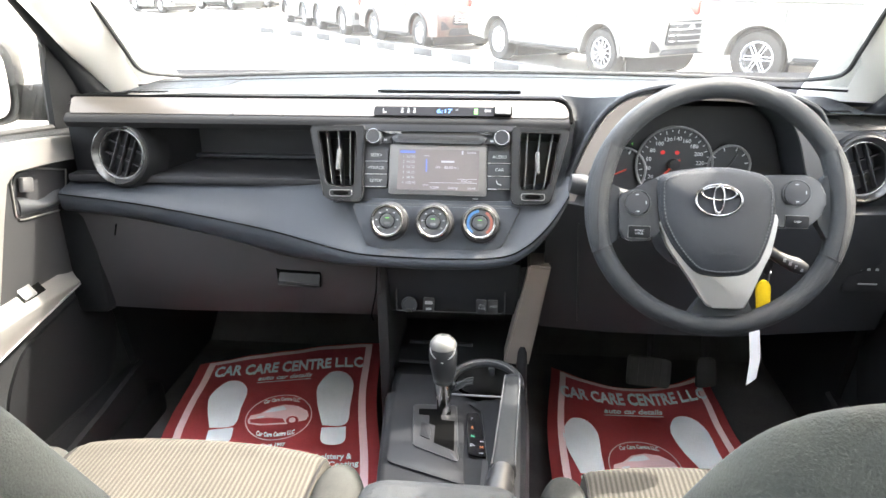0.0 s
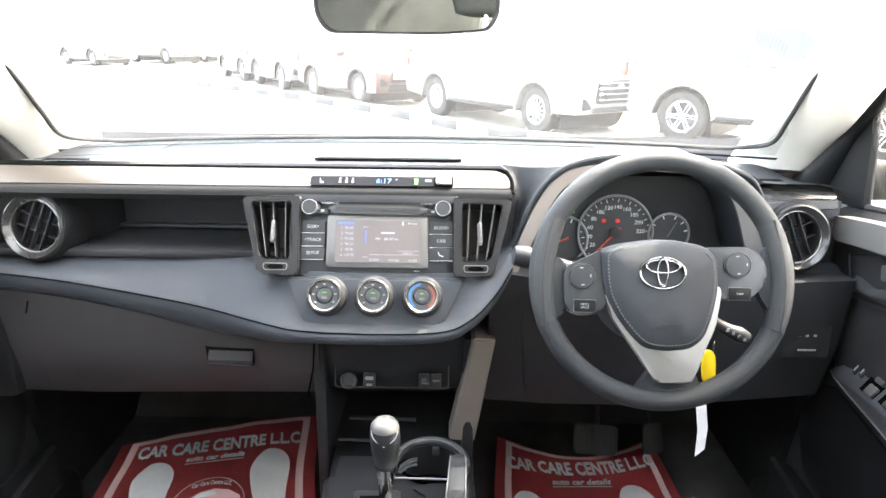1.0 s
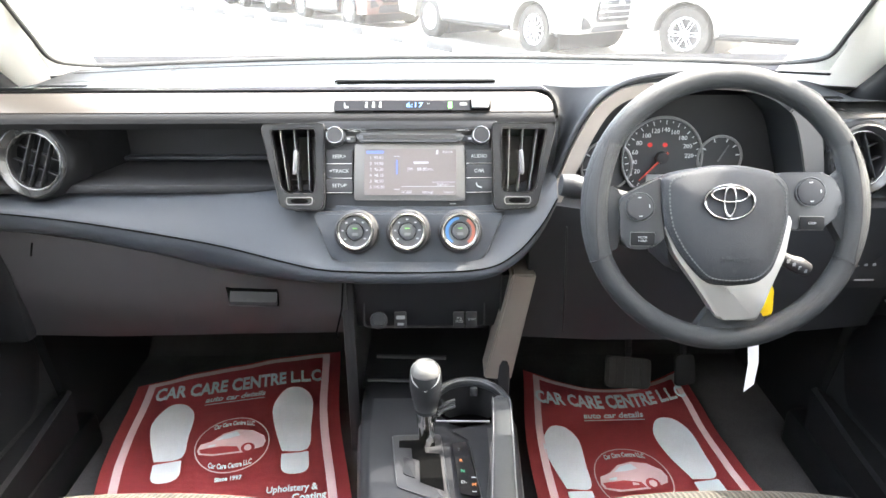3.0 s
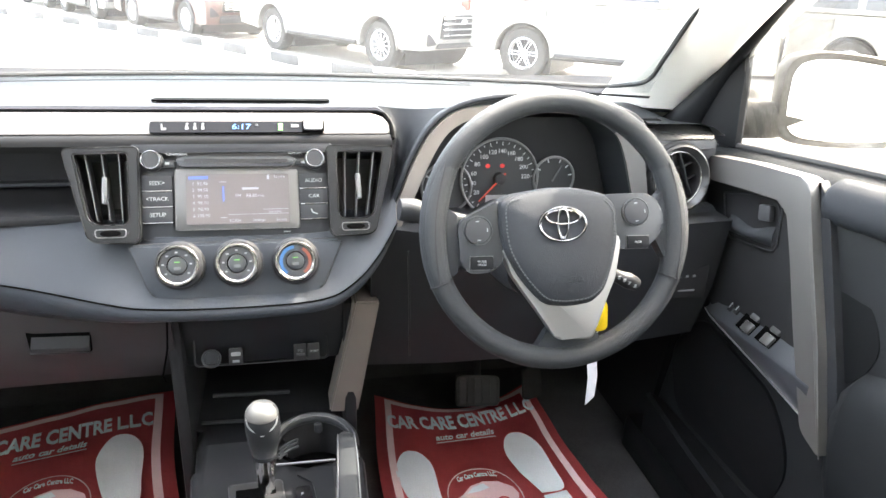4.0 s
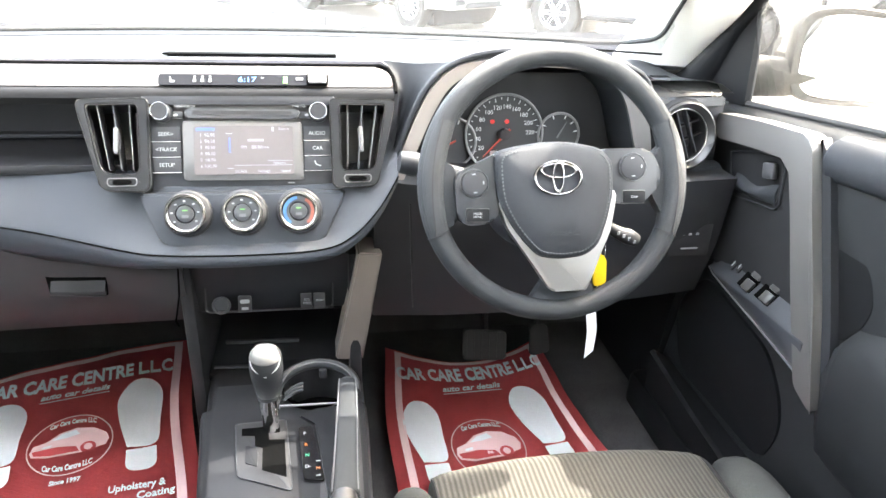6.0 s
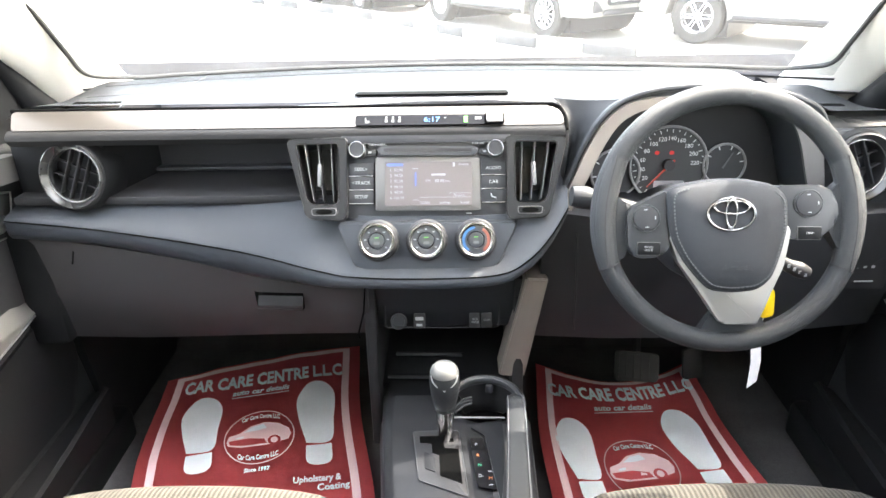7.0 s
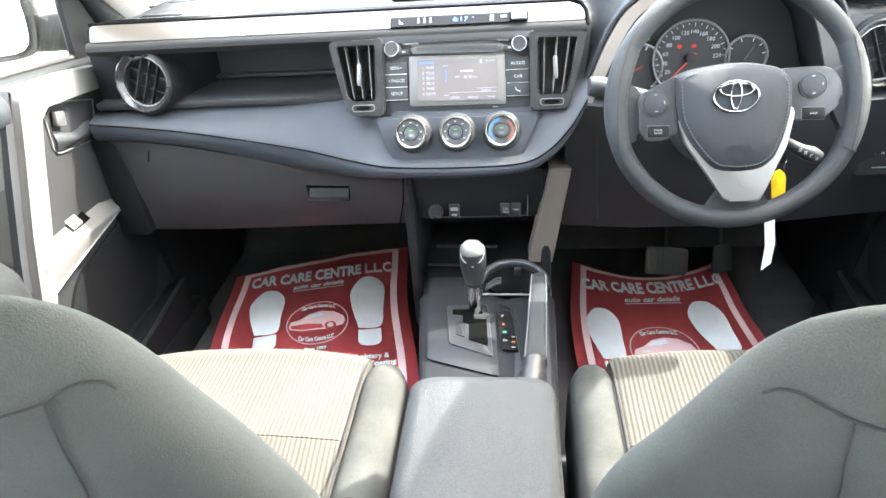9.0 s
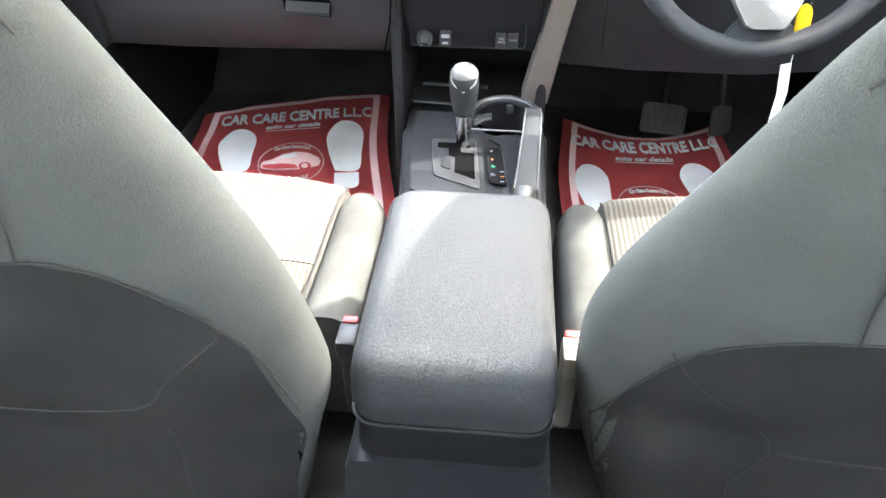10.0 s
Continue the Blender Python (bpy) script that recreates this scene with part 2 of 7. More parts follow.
M_TYRE = mat("tyre_rubber", (0.027, 0.0255, 0.0235), 0.85, vary=0.25, grain=0.6, scale=120)
M_MIRROR = mat("mirror_glass", (0.92, 0.93, 0.93), 0.01, metal=1.0, vary=0.0, rvar=0.0)
M_SCREEN = mat("screen_glass", (0.085, 0.076, 0.078), 0.25, vary=0.05)
M_ICON = mat("white_marking", (0.255, 0.2625, 0.27), 0.6, vary=0.03)
M_GREYPAINT = mat("car_body_white", (0.62, 0.62, 0.61), 0.35, coat=0.5)
M_MIRRORCASE = mat("grey_mirror_case", (0.034, 0.032, 0.027), 0.5, spec=0.2)
M_WHITECAR = mat("white_car_paint", (0.195, 0.19, 0.176), 0.35, coat=0.6, vary=0.04, dirt=(0.16, 0.15, 0.134))
M_SILVERCAR = mat("silver_car_paint", (0.15, 0.150, 0.146), 0.35, coat=0.6, vary=0.03)
M_MAROON = mat("maroon_car_paint", (0.060, 0.024, 0.021), 0.4, coat=0.4, vary=0.05, dirt=(0.066, 0.046, 0.038))
M_CARGLASS = mat("dark_car_glass", (0.02, 0.022, 0.024), 0.08, coat=0.5, vary=0.05)
M_LAMPRED = mat("red_lamp_lens", (0.20, 0.035, 0.025), 0.15, coat=0.5)
M_LAMPWHITE = mat("clear_lamp_lens", (0.55, 0.56, 0.58), 0.12, coat=0.8)
M_ALLOY = mat("alloy_wheel", (0.52, 0.52, 0.53), 0.3, metal=0.8)
M_GROUND = mat("pale_concrete", (0.30, 0.285, 0.26), 0.9, spec=0.2, grain=0.6, scale=60, vary=0.12, big=0.35)
M_KERBW = mat("white_kerb_paint", (0.45, 0.445, 0.42), 0.8, grain=0.5, scale=60, vary=0.1, big=2)
M_KERBB = mat("black_kerb_paint", (0.045, 0.045, 0.045), 0.8, grain=0.5, scale=60, vary=0.3, big=2)
M_YELLOW = mat("yellow_plastic", (0.80, 0.56, 0.02), 0.4)
M_PAPER = mat("white_paper_tag", (0.78, 0.80, 0.84), 0.8, vary=0.02)
M_FENCE = mat("galvanised_wire", (0.35, 0.34, 0.28), 0.5, metal=0.5)
M_REDBELT = mat("red_buckle_plastic", (0.3, 0.012, 0.01), 0.4)
M_BELT = mat("beige_stalk_plastic", (0.15, 0.145, 0.13), 0.6)
G_BLUE = glow("blue_display", (0.1, 0.35, 1.0), 0.06)
G_GREEN = glow("green_display", (0.25, 0.9, 0.15), 0.025)
G_RED = glow("red_telltale", (1.0, 0.04, 0.03), 0.03)
G_NEEDLE = glow("red_needle", (1.0, 0.10, 0.05), 0.012)
G_SCREEN = glow("screen_text", (0.62, 0.66, 0.75), 0.016)
G_SCREENB = glow("screen_blue", (0.10, 0.22, 0.85), 0.035)
G_AMBER = glow("amber_light", (1.0, 0.32, 0.08), 0.02)
G_TEAL = glow("green_light", (0.1, 0.8, 0.4), 0.015)
M_TINT = pane("rear_glass", 0.01, (0.74, 0.76, 0.75), 0.0)
M_WIND = pane("windscreen_glass", 0.006, (0.92, 0.94, 0.92), 0.012)
M_SIDEGL = pane("side_glass", 0.006, (0.66, 0.645, 0.59), 0.006)


# ---- building helpers ----
def thing(name, at, label, category, group="", kind=""):
    ob = new(name)
    ob.location = at
    ob.empty_display_size = 0.02
    return tagged(ob, label, category, group, kind)


def link(name, me, parent=None, label=""):
    ob = new(name, me)
    if parent is not None:
        ob.parent = parent
        if parent.type == "EMPTY":
            ob.matrix_parent_inverse = Matrix.Translation(-parent.location)
    return tagged(ob, label)


def mesh_of(name, bm, material, angle=35, recalc=True):
    if recalc:
        bmesh.ops.recalc_face_normals(bm, faces=bm.faces)
    me = bpy.data.meshes.new(name)
    bm.to_mesh(me)
    bm.free()
    me.materials.append(material)
    me.shade_smooth()
    me.set_sharp_from_angle(angle=radians(angle))
    return me


def part(name, bm, material, parent=None, label="", angle=35):
    return link(name, mesh_of(name, bm, material, angle), parent, label)


def join(*bms):
    out = bms[0]
    for b in bms[1:]:
        me = bpy.data.meshes.new("tmp")
        b.to_mesh(me)
        b.free()
        out.from_mesh(me)
        bpy.data.meshes.remove(me)
    return out


def move(bm, m):
    bmesh.ops.transform(bm, matrix=m, verts=bm.verts)
    return bm


def frame_of(o, x, y):
    """A pose with its origin, x axis and rough y axis."""
    x = Vector(x).normalized()
    z = x.cross(Vector(y)).normalized()
    y = z.cross(x)
    return Matrix(((x.x, y.x, z.x, o[0]), (x.y, y.y, z.y, o[1]), (x.z, y.z, z.z, o[2]), (0, 0, 0, 1)))


def box(c, s, bev=0.0, seg=2, m=None):
    bm = bmesh.new()
    bmesh.ops.create_cube(bm, size=1)
    bmesh.ops.transform(bm, matrix=Matrix.Translation(c) @ Matrix.Diagonal((*s, 1)), verts=bm.verts)
    if bev:
        bmesh.ops.bevel(bm, geom=bm.edges[:], offset=min(bev, min(s) * 0.49), segments=seg, affect="EDGES", profile=0.5)
    return move(bm, m) if m else bm


def rpoly(pts, r, n=5):
    """A polygon with rounded corners; r: a radius or one for each corner."""
    out = []
    k = len(pts)
    for i, p in enumerate(pts):
        p = Vector(p)
        a, b = Vector(pts[i - 1]), Vector(pts[(i + 1) % k])
        rr = r[i] if isinstance(r, (list, tuple)) else r
        d1, d2 = (a - p), (b - p)
        t = min(rr, d1.length * 0.48, d2.length * 0.48)
        if t < 1e-5:
            out.append((p.x, p.y))
            continue
        s, e = p + d1.normalized() * t, p + d2.normalized() * t
        for j in range(n + 1):
            u = j / n
            q = s * (1 - u) ** 2 + p * 2 * u * (1 - u) + e * u * u
            out.append((q.x, q.y))
    return out


def plate(pts, d, m=None, bev=0.0, seg=2, w0=0.0):
    """A flat outline (x, y) with thickness d along z, its upper rim rounded."""
    bm = bmesh.new()
    lo = [bm.verts.new((p[0], p[1], w0)) for p in pts]
    hi = [bm.verts.new((p[0], p[1], w0 + d)) for p in pts]
    k = len(pts)
    bm.faces.new(lo[::-1])
    top = bm.faces.new(hi)
    for i in range(k):
        bm.faces.new((lo[i], lo[(i + 1) % k], hi[(i + 1) % k], hi[i]))
    if bev:
        bmesh.ops.bevel(bm, geom=list(top.edges), offset=bev, segments=seg, affect="EDGES", profile=0.5)
    return move(bm, m) if m else bm


def ring_plate(outer, inner, d, m=None, w0=0.0):
    """A flat frame between two outlines with as many points each."""
    bm = bmesh.new()
    k = len(outer)
    rows = [[bm.verts.new((p[0], p[1], w)) for p in ps] for ps, w in ((outer, w0), (outer, w0 + d), (inner, w0 + d), (inner, w0))]
    for a in range(4):
        r0, r1 = rows[a], rows[(a + 1) % 4]
        for i in range(k):
            bm.faces.new((r0[i], r0[(i + 1) % k], r1[(i + 1) % k], r1[i]))
    return move(bm, m) if m else bm


def loft(rings, closed=True, caps=True):
    bm = bmesh.new()
    vs = [[bm.verts.new(p) for p in r] for r in rings]
    k = len(vs[0])
    for a, b in zip(vs, vs[1:]):
        for i in range(k if closed else k - 1):
            j = (i + 1) % k
            bm.faces.new((a[i], a[j], b[j], b[i]))
    if caps and closed:
        bm.faces.new(vs[0][::-1])
        bm.faces.new(vs[-1])
    return bm


def smooth_path(pts, n):
    """Points along a smooth line through pts."""
    P = [Vector(p) for p in pts]
    out = []
    for i in range(len(P) - 1):
        a, b, c, d = P[max(i - 1, 0)], P[i], P[i + 1], P[min(i + 2, len(P) - 1)]
        for j in range(n):
            t = j / n
            out.append(0.5 * (2 * b + (c - a) * t + (2 * a - 5 * b + 4 * c - d) * t * t + (3 * b - a - 3 * c + d) * t ** 3))
    out.append(P[-1])
    return out


def tube(pts, r, n=10, flat=1.0, up=(0, 0, 1)):
    """A round or flattened bar along a line; r: a radius or one for each point."""
    P = [Vector(p) for p in pts]
    rings = []
    for i, p in enumerate(P):
        d = (P[min(i + 1, len(P) - 1)] - P[max(i - 1, 0)]).normalized()
        s = d.cross(Vector(up))
        s = s.normalized() if s.length > 1e-4 else Vector((1, 0, 0))
        u = s.cross(d).normalized()
        rr = r[i] if isinstance(r, (list, tuple)) else r
        rings.append([p + s * rr * math.cos(a) + u * rr * flat * math.sin(a) for a in (2 * math.pi * k / n for k in range(n))])
    return loft(rings)


def lathe(prof, n=32, m=None, sx=1.0, sy=1.0):
    """A turned form from (radius, height) pairs round z."""
    bm = bmesh.new()
    rows = []
    for r, h in prof:
        if r < 1e-6:
            rows.append([bm.verts.new((0, 0, h))])
        else:
            rows.append([bm.verts.new((r * sx * math.cos(2 * math.pi * k / n), r * sy * math.sin(2 * math.pi * k / n), h)) for k in range(n)])
    for a, b in zip(rows, rows[1:]):
        for k in range(n):
            j = (k + 1) % n
            if len(a) == 1 and len(b) > 1:
                bm.faces.new((a[0], b[k], b[j]))
            elif len(b) == 1 and len(a) > 1:
                bm.faces.new((a[k], a[j], b[0]))
            elif len(a) > 1:
                bm.faces.new((a[k], a[j], b[j], b[k]))
    return move(bm, m) if m else bm


def hoop(R, r, n=48, k=12, m=None, sx=1.0, sy=1.0):
    rings = []
    for i in range(n):
        a = 2 * math.pi * i / n
        rings.append([((R + r * math.cos(b)) * math.cos(a) * sx, (R + r * math.cos(b)) * math.sin(a) * sy, r * math.sin(b)) for b in (2 * math.pi * j / k for j in range(k))])
    bm = bmesh.new()
    vs = [[bm.verts.new(p) for p in q] for q in rings]
    for i in range(n):
        for j in range(k):
            bm.faces.new((vs[i][j], vs[(i + 1) % n][j], vs[(i + 1) % n][(j + 1) % k], vs[i][(j + 1) % k]))
    return move(bm, m) if m else bm


def sheet(f, nu, nv, thick=0.0):
    """A surface f(u, v), 0 to 1 each way, with some thickness below it."""
    bm = bmesh.new()
    P = [[Vector(f(i / nu, j / nv)) for j in range(nv + 1)] for i in range(nu + 1)]
    vs = [[bm.verts.new(p) for p in r] for r in P]
    for i in range(nu):
        for j in range(nv):
            bm.faces.new((vs[i][j], vs[i + 1][j], vs[i + 1][j + 1], vs[i][j + 1]))
    if thick:
        bmesh.ops.solidify(bm, geom=bm.faces[:], thickness=thick)
    return bm


def circle(cx, cy, rx, ry, n=28, a0=0.0):
    return [(cx + rx * math.cos(a0 + 2 * math.pi * i / n), cy + ry * math.sin(a0 + 2 * math.pi * i / n)) for i in range(n)]


FONT_CACHE = {}


def letters(name, s, m, material, parent, size, width=None, lift=0.0006, shear=0.0, bold=0.0):
    """Raised lettering, centred at the pose m; width: the line's whole width."""
    cu = bpy.data.curves.new("tmp", "FONT")
    cu.body, cu.size, cu.align_x, cu.align_y, cu.extrude, cu.shear, cu.offset = s, size, "CENTER", "CENTER", lift / 2, shear, bold
    cu.resolution_u = 2
    ob = new("tmp", cu)
    bpy.context.view_layer.update()
    me = bpy.data.meshes.new_from_object(ob.evaluated_get(bpy.context.evaluated_depsgraph_get()))
    bpy.data.objects.remove(ob)
    bpy.data.curves.remove(cu)
    xs = [v.co.x for v in me.vertices]
    k = width / (max(xs) - min(xs)) if width and xs else 1.0
    me.transform(m @ Matrix.Diagonal((k, 1, 1, 1)))
    me.materials.clear()
    me.materials.append(material)
    me.name = name
    return link(name, me, parent)


# ---- ground and car shell ----
XC, FLOOR, GZ = 0.0425, 0.165, -0.50


def ground():
    bm = bmesh.new()
    bmesh.ops.create_grid(bm, x_segments=40, y_segments=40, size=400)
    move(bm, Matrix.Translation((0, 0, GZ)))
    tagged(part("ground", bm, M_GROUND), "pale sunlit concrete yard with faint stains", "ground", kind="structure")


ground()

YB = lambda x: 0.49 - 0.27 * (x - XC) ** 2
HEADER_Y, HEADER_Z = -0.28, 1.31


def screen_point(u, v):
    """The windscreen: u across, v from its base to the roof."""
    half = 0.70 * (1 - v) + 0.59 * v
    x = XC + (2 * u - 1) * half
    y0, y1 = YB(x), HEADER_Y - 0.10 * (2 * u - 1) ** 2 + 0.04
    bow = 0.03 * math.sin(math.pi * v)
    return (x, y0 + (y1 - y0) * v + bow * 0.5, 0.868 + (HEADER_Z - 0.868) * v + bow)


ws = part("windscreen", sheet(screen_point, 28, 12, 0.005), M_WIND)
tagged(ws, "large dusty windscreen glass with a black edge", "windscreen", kind="structure")
ws.visible_shadow = False


def frit(u0, u1, v0, v1, nu, nv):
    def f(u, v):
        p = Vector(screen_point(u0 + (u1 - u0) * u, v0 + (v1 - v0) * v))
        return p + Vector((0, -0.006, -0.008))
    return sheet(f, nu, nv, 0.002)


def edge_line():
    """The dark seal along the base of the glass, round both corners and up the sides."""
    inner = lambda u, v: Vector(screen_point(u, v)) + Vector((0, -0.006, -0.008))
    half = [Vector((XC + d, YB(XC + d) - 0.004, 0.877)) for d in (0, 0.2, 0.4, 0.52, 0.60)] + [Vector((XC + 0.650, YB(XC + 0.65) - 0.012, 0.883))] + [inner(u, v) for u, v in ((0.985, 0.075), (0.988, 0.16), (0.988, 0.3), (0.988, 0.5), (0.988, 0.75), (0.988, 0.98))]
    other = [Vector((2 * XC - p.x, p.y, p.z)) for p in half[:0:-1]]
    return tube(smooth_path(other + half, 6), 0.0042, 8)


part("edge_band", frit(0, 1, 0.0, 0.010, 30, 1), M_BLACK, ws, "black ceramic border")
part("edge_seal", edge_line(), M_RUBBER, ws, "black rubber seal")


def shell():
    # floor pan with a toe board
    prof = [(-2.3, FLOOR), (0.53, FLOOR), (0.63, FLOOR + 0.08), (0.72, FLOOR + 0.30), (0.72, 0.85)]
    low = [(y + (0.03 if z > FLOOR + 0.1 else 0), z - 0.03) for y, z in prof]
    ring = lambda x: [(x, y, z) for y, z in prof + low[::-1]]
    fl = part("floor", loft([ring(XC - 0.80), ring(XC + 0.80)]), M_CARPET)
    tagged(fl, "black carpeted car floor rising to the toe board", "floor", kind="structure")
    # roof and headliner
    roof = lambda z, k: (lambda u, v: (XC + (2 * u - 1) * 0.62, HEADER_Y + 0.02 - 0.08 * (2 * u - 1) ** 2 - 2.1 * v, z + k * math.sin(math.pi * (0.15 + 0.7 * v)) - 0.05 * (2 * u - 1) ** 4))
    tagged(part("ceiling", sheet(roof(1.30, 0.05), 12, 16, 0.012), M_HEAD), "cream fabric headliner", "ceiling", kind="structure")
    tagged(part("roof", sheet(roof(1.335, 0.06), 12, 16, 0.01), M_GREYPAINT), "painted steel car roof", "roof", kind="structure")
    for s in (-1, 1):
        X = lambda d: XC + s * d
        # windscreen pillar: outer cream trim
        path = smooth_path([(X(0.750), 0.46, 0.80), (X(0.732), 0.365, 0.89), (X(0.705), 0.208, 0.99), (X(0.668), 0.005, 1.12), (X(0.628), -0.22, 1.27), (X(0.61), -0.45, 1.32)], 6)
        rings = []
        for i, p in enumerate(path):
            d = (path[min(i + 1, len(path) - 1)] - path[max(i - 1, 0)]).normalized()
            a = Vector((s * 0.6, -0.8, 0))
            a -= d * a.dot(d)
            a.normalize()
            b = a.cross(d).normalized()
            p = p - a * 0.006
            w = 0.058 + 0.012 * (1 - i / len(path)) + 0.03 * max(0, 1 - 2.2 * i / len(path)) ** 1.5
            rings.append([p + a * w * 0.95 * math.copysign(abs(math.cos(t)) ** 0.8, math.cos(t)) + b * 0.028 * math.copysign(abs(math.sin(t)) ** 0.8, math.sin(t)) for t in (2 * math.pi * k / 20 for k in range(20))])
        tagged(part("pillar_trim", loft(rings), M_CREAM), "cream plastic windscreen pillar cover", "pillar trim", kind="structure")
        # door frame seal behind the pillar, side wall below, rear quarter
        path = smooth_path([(X(0.765), 0.33, 0.80), (X(0.765), 0.22, 0.93), (X(0.74), 0.06, 1.07), (X(0.70), -0.14, 1.21), (X(0.66), -0.42, 1.285), (X(0.655), -1.0, 1.30), (X(0.66), -1.9, 1.25)], 6)
        tagged(part("door_seal", tube(path, [0.046 - 0.033 * min(1, i / 6) for i in range(len(path))], 12), M_POCKET), "dark door opening seal and frame trim", "door seal", kind="structure")
        tagged(part("centre_pillar", tube([(X(0.76), -0.93, 0.3), (X(0.75), -0.93, 0.85), (X(0.66), -1.0, 1.3)], [0.06, 0.055, 0.045], 12), M_CREAM), "cream centre door pillar", "pillar trim", kind="structure")
        side = [(0.75, GZ + 0.28), (0.75, 0.82), (0.42, 0.84), (0.30, 0.80), (0.30, GZ + 0.28)]
        bm = plate(side, 0.03, frame_of((X(0.80), 0, 0), (0, 1, 0), (0, 0, 1)))
        tagged(part("wall_side", bm, M_GREYPAINT), "plain painted front side panel of the car", "wall", kind="structure")
        # unseen rear side wall, coloured cream to bounce fill light forward
        rear = [(-0.98, GZ + 0.28), (-0.98, 0.86), (-2.3, 0.95), (-2.3, GZ + 0.28)]
        bm = plate(rear, 0.05, frame_of((X(0.79), 0, 0), (0, 1, 0), (0, 0, 1)))
        tagged(part("wall_rear_side", bm, M_CREAM), "unseen rear door inner panel, cream to bounce light", "wall", kind="structure")
        # kick panel beside the footwell
        bm = plate([(0.74, FLOOR), (0.74, 0.80), (0.20, 0.78), (0.16, 0.45), (0.20, FLOOR)], 0.03, frame_of((X(0.745) - (0.03 if s > 0 else 0), 0, 0), (0, 1, 0), (0, 0, 1)))
        tagged(part("kick_panel", bm, M_POCKET), "black plastic footwell side panel", "trim panel", kind="structure")
        # door sill
        tagged(part("sill", box((X(0.73), -0.35, FLOOR + 0.03), (0.10, 1.15, 0.09), 0.02), M_POCKET), "black plastic door sill", "sill", kind="structure")
    cowl = [(0.47, 0.80), (0.80, 0.745), (1.30, 0.64), (1.72, 0.53), (1.80, 0.42), (1.80, 0.10), (1.74, 0.10), (1.70, 0.47), (1.28, 0.60), (0.80, 0.705), (0.47, 0.76)]
    tagged(part("bonnet", loft([[(XC + x, y, z - 0.05 * (x / 0.8) ** 2) for y, z in cowl] for x in (-0.80, -0.5, 0, 0.5, 0.80)]), M_GREYPAINT), "plain painted bonnet of the car", "bonnet", kind="structure")
    cw = sheet(lambda u, v: (XC + (2 * u - 1) * 0.78, YB(XC + (2 * u - 1) * 0.78) - 0.03 + 0.20 * v, 0.846 - 0.05 * v), 20, 3, 0.004)
    tagged(part("cowl", cw, M_BLACK), "black plastic cowl under the windscreen", "cowl", kind="structure")
    tagged(part("wall_front", box((XC, 0.78, 0.25), (1.6, 0.04, 0.9)), M_DARK), "bulkhead behind the dashboard", "wall", kind="structure")
    # unseen back wall, its cream chosen to bounce light into the footwells
    tagged(part("wall_back", box((XC, -2.32, 0.50), (1.6, 0.05, 0.9)), M_CREAM), "unseen closed tailgate lower panel, cream to bounce light", "wall", kind="structure")
    for s in (-1, 1):
        g = sheet(lambda u, v: (XC + s * (0.775 - 0.15 * v), -1.0 - 1.32 * u, 0.86 + 0.09 * u + (0.40 - 0.08 * u) * v), 8, 4, 0.004)
        tagged(part("rear_side_window", g, M_TINT), "rear side window glass", "window", kind="structure")
    tagged(part("rear_window", sheet(lambda u, v: (XC + (2 * u - 1) * (0.74 - 0.14 * v), -2.33 + 0.10 * v, 0.93 + 0.36 * v), 8, 4, 0.004), M_TINT), "tailgate window glass", "window", kind="structure")
    for s in (-1, 1):
        tagged(part("wall_back_pillar", tube([(XC + s * 0.74, -2.32, 0.9), (XC + s * 0.6, -2.22, 1.3)], 0.07, 10), M_CREAM), "cream rear roof pillar", "pillar trim", kind="structure")


shell()


# ---- dashboard ----
ST = frame_of((0, 0, 0.70), (1, 0, 0), (0, 0.3872, 0.9220))


def st(u, v, w=0.0):
    return ST @ Matrix.Translation((u, v, w))


def interp_sections(keys, n):
    """Rings between key sections (x, [(y, z)]) on smooth lines."""
    k = len(keys[0][1])
    xs = smooth_path([(x, 0, 0) for x, _ in keys], n)
    cols = [smooth_path([(x, *sec[i]) for x, sec in keys], n) for i in range(k)]
    return [[(xs[j].x, c[j].y, c[j].z) for c in cols] for j in range(len(xs))]


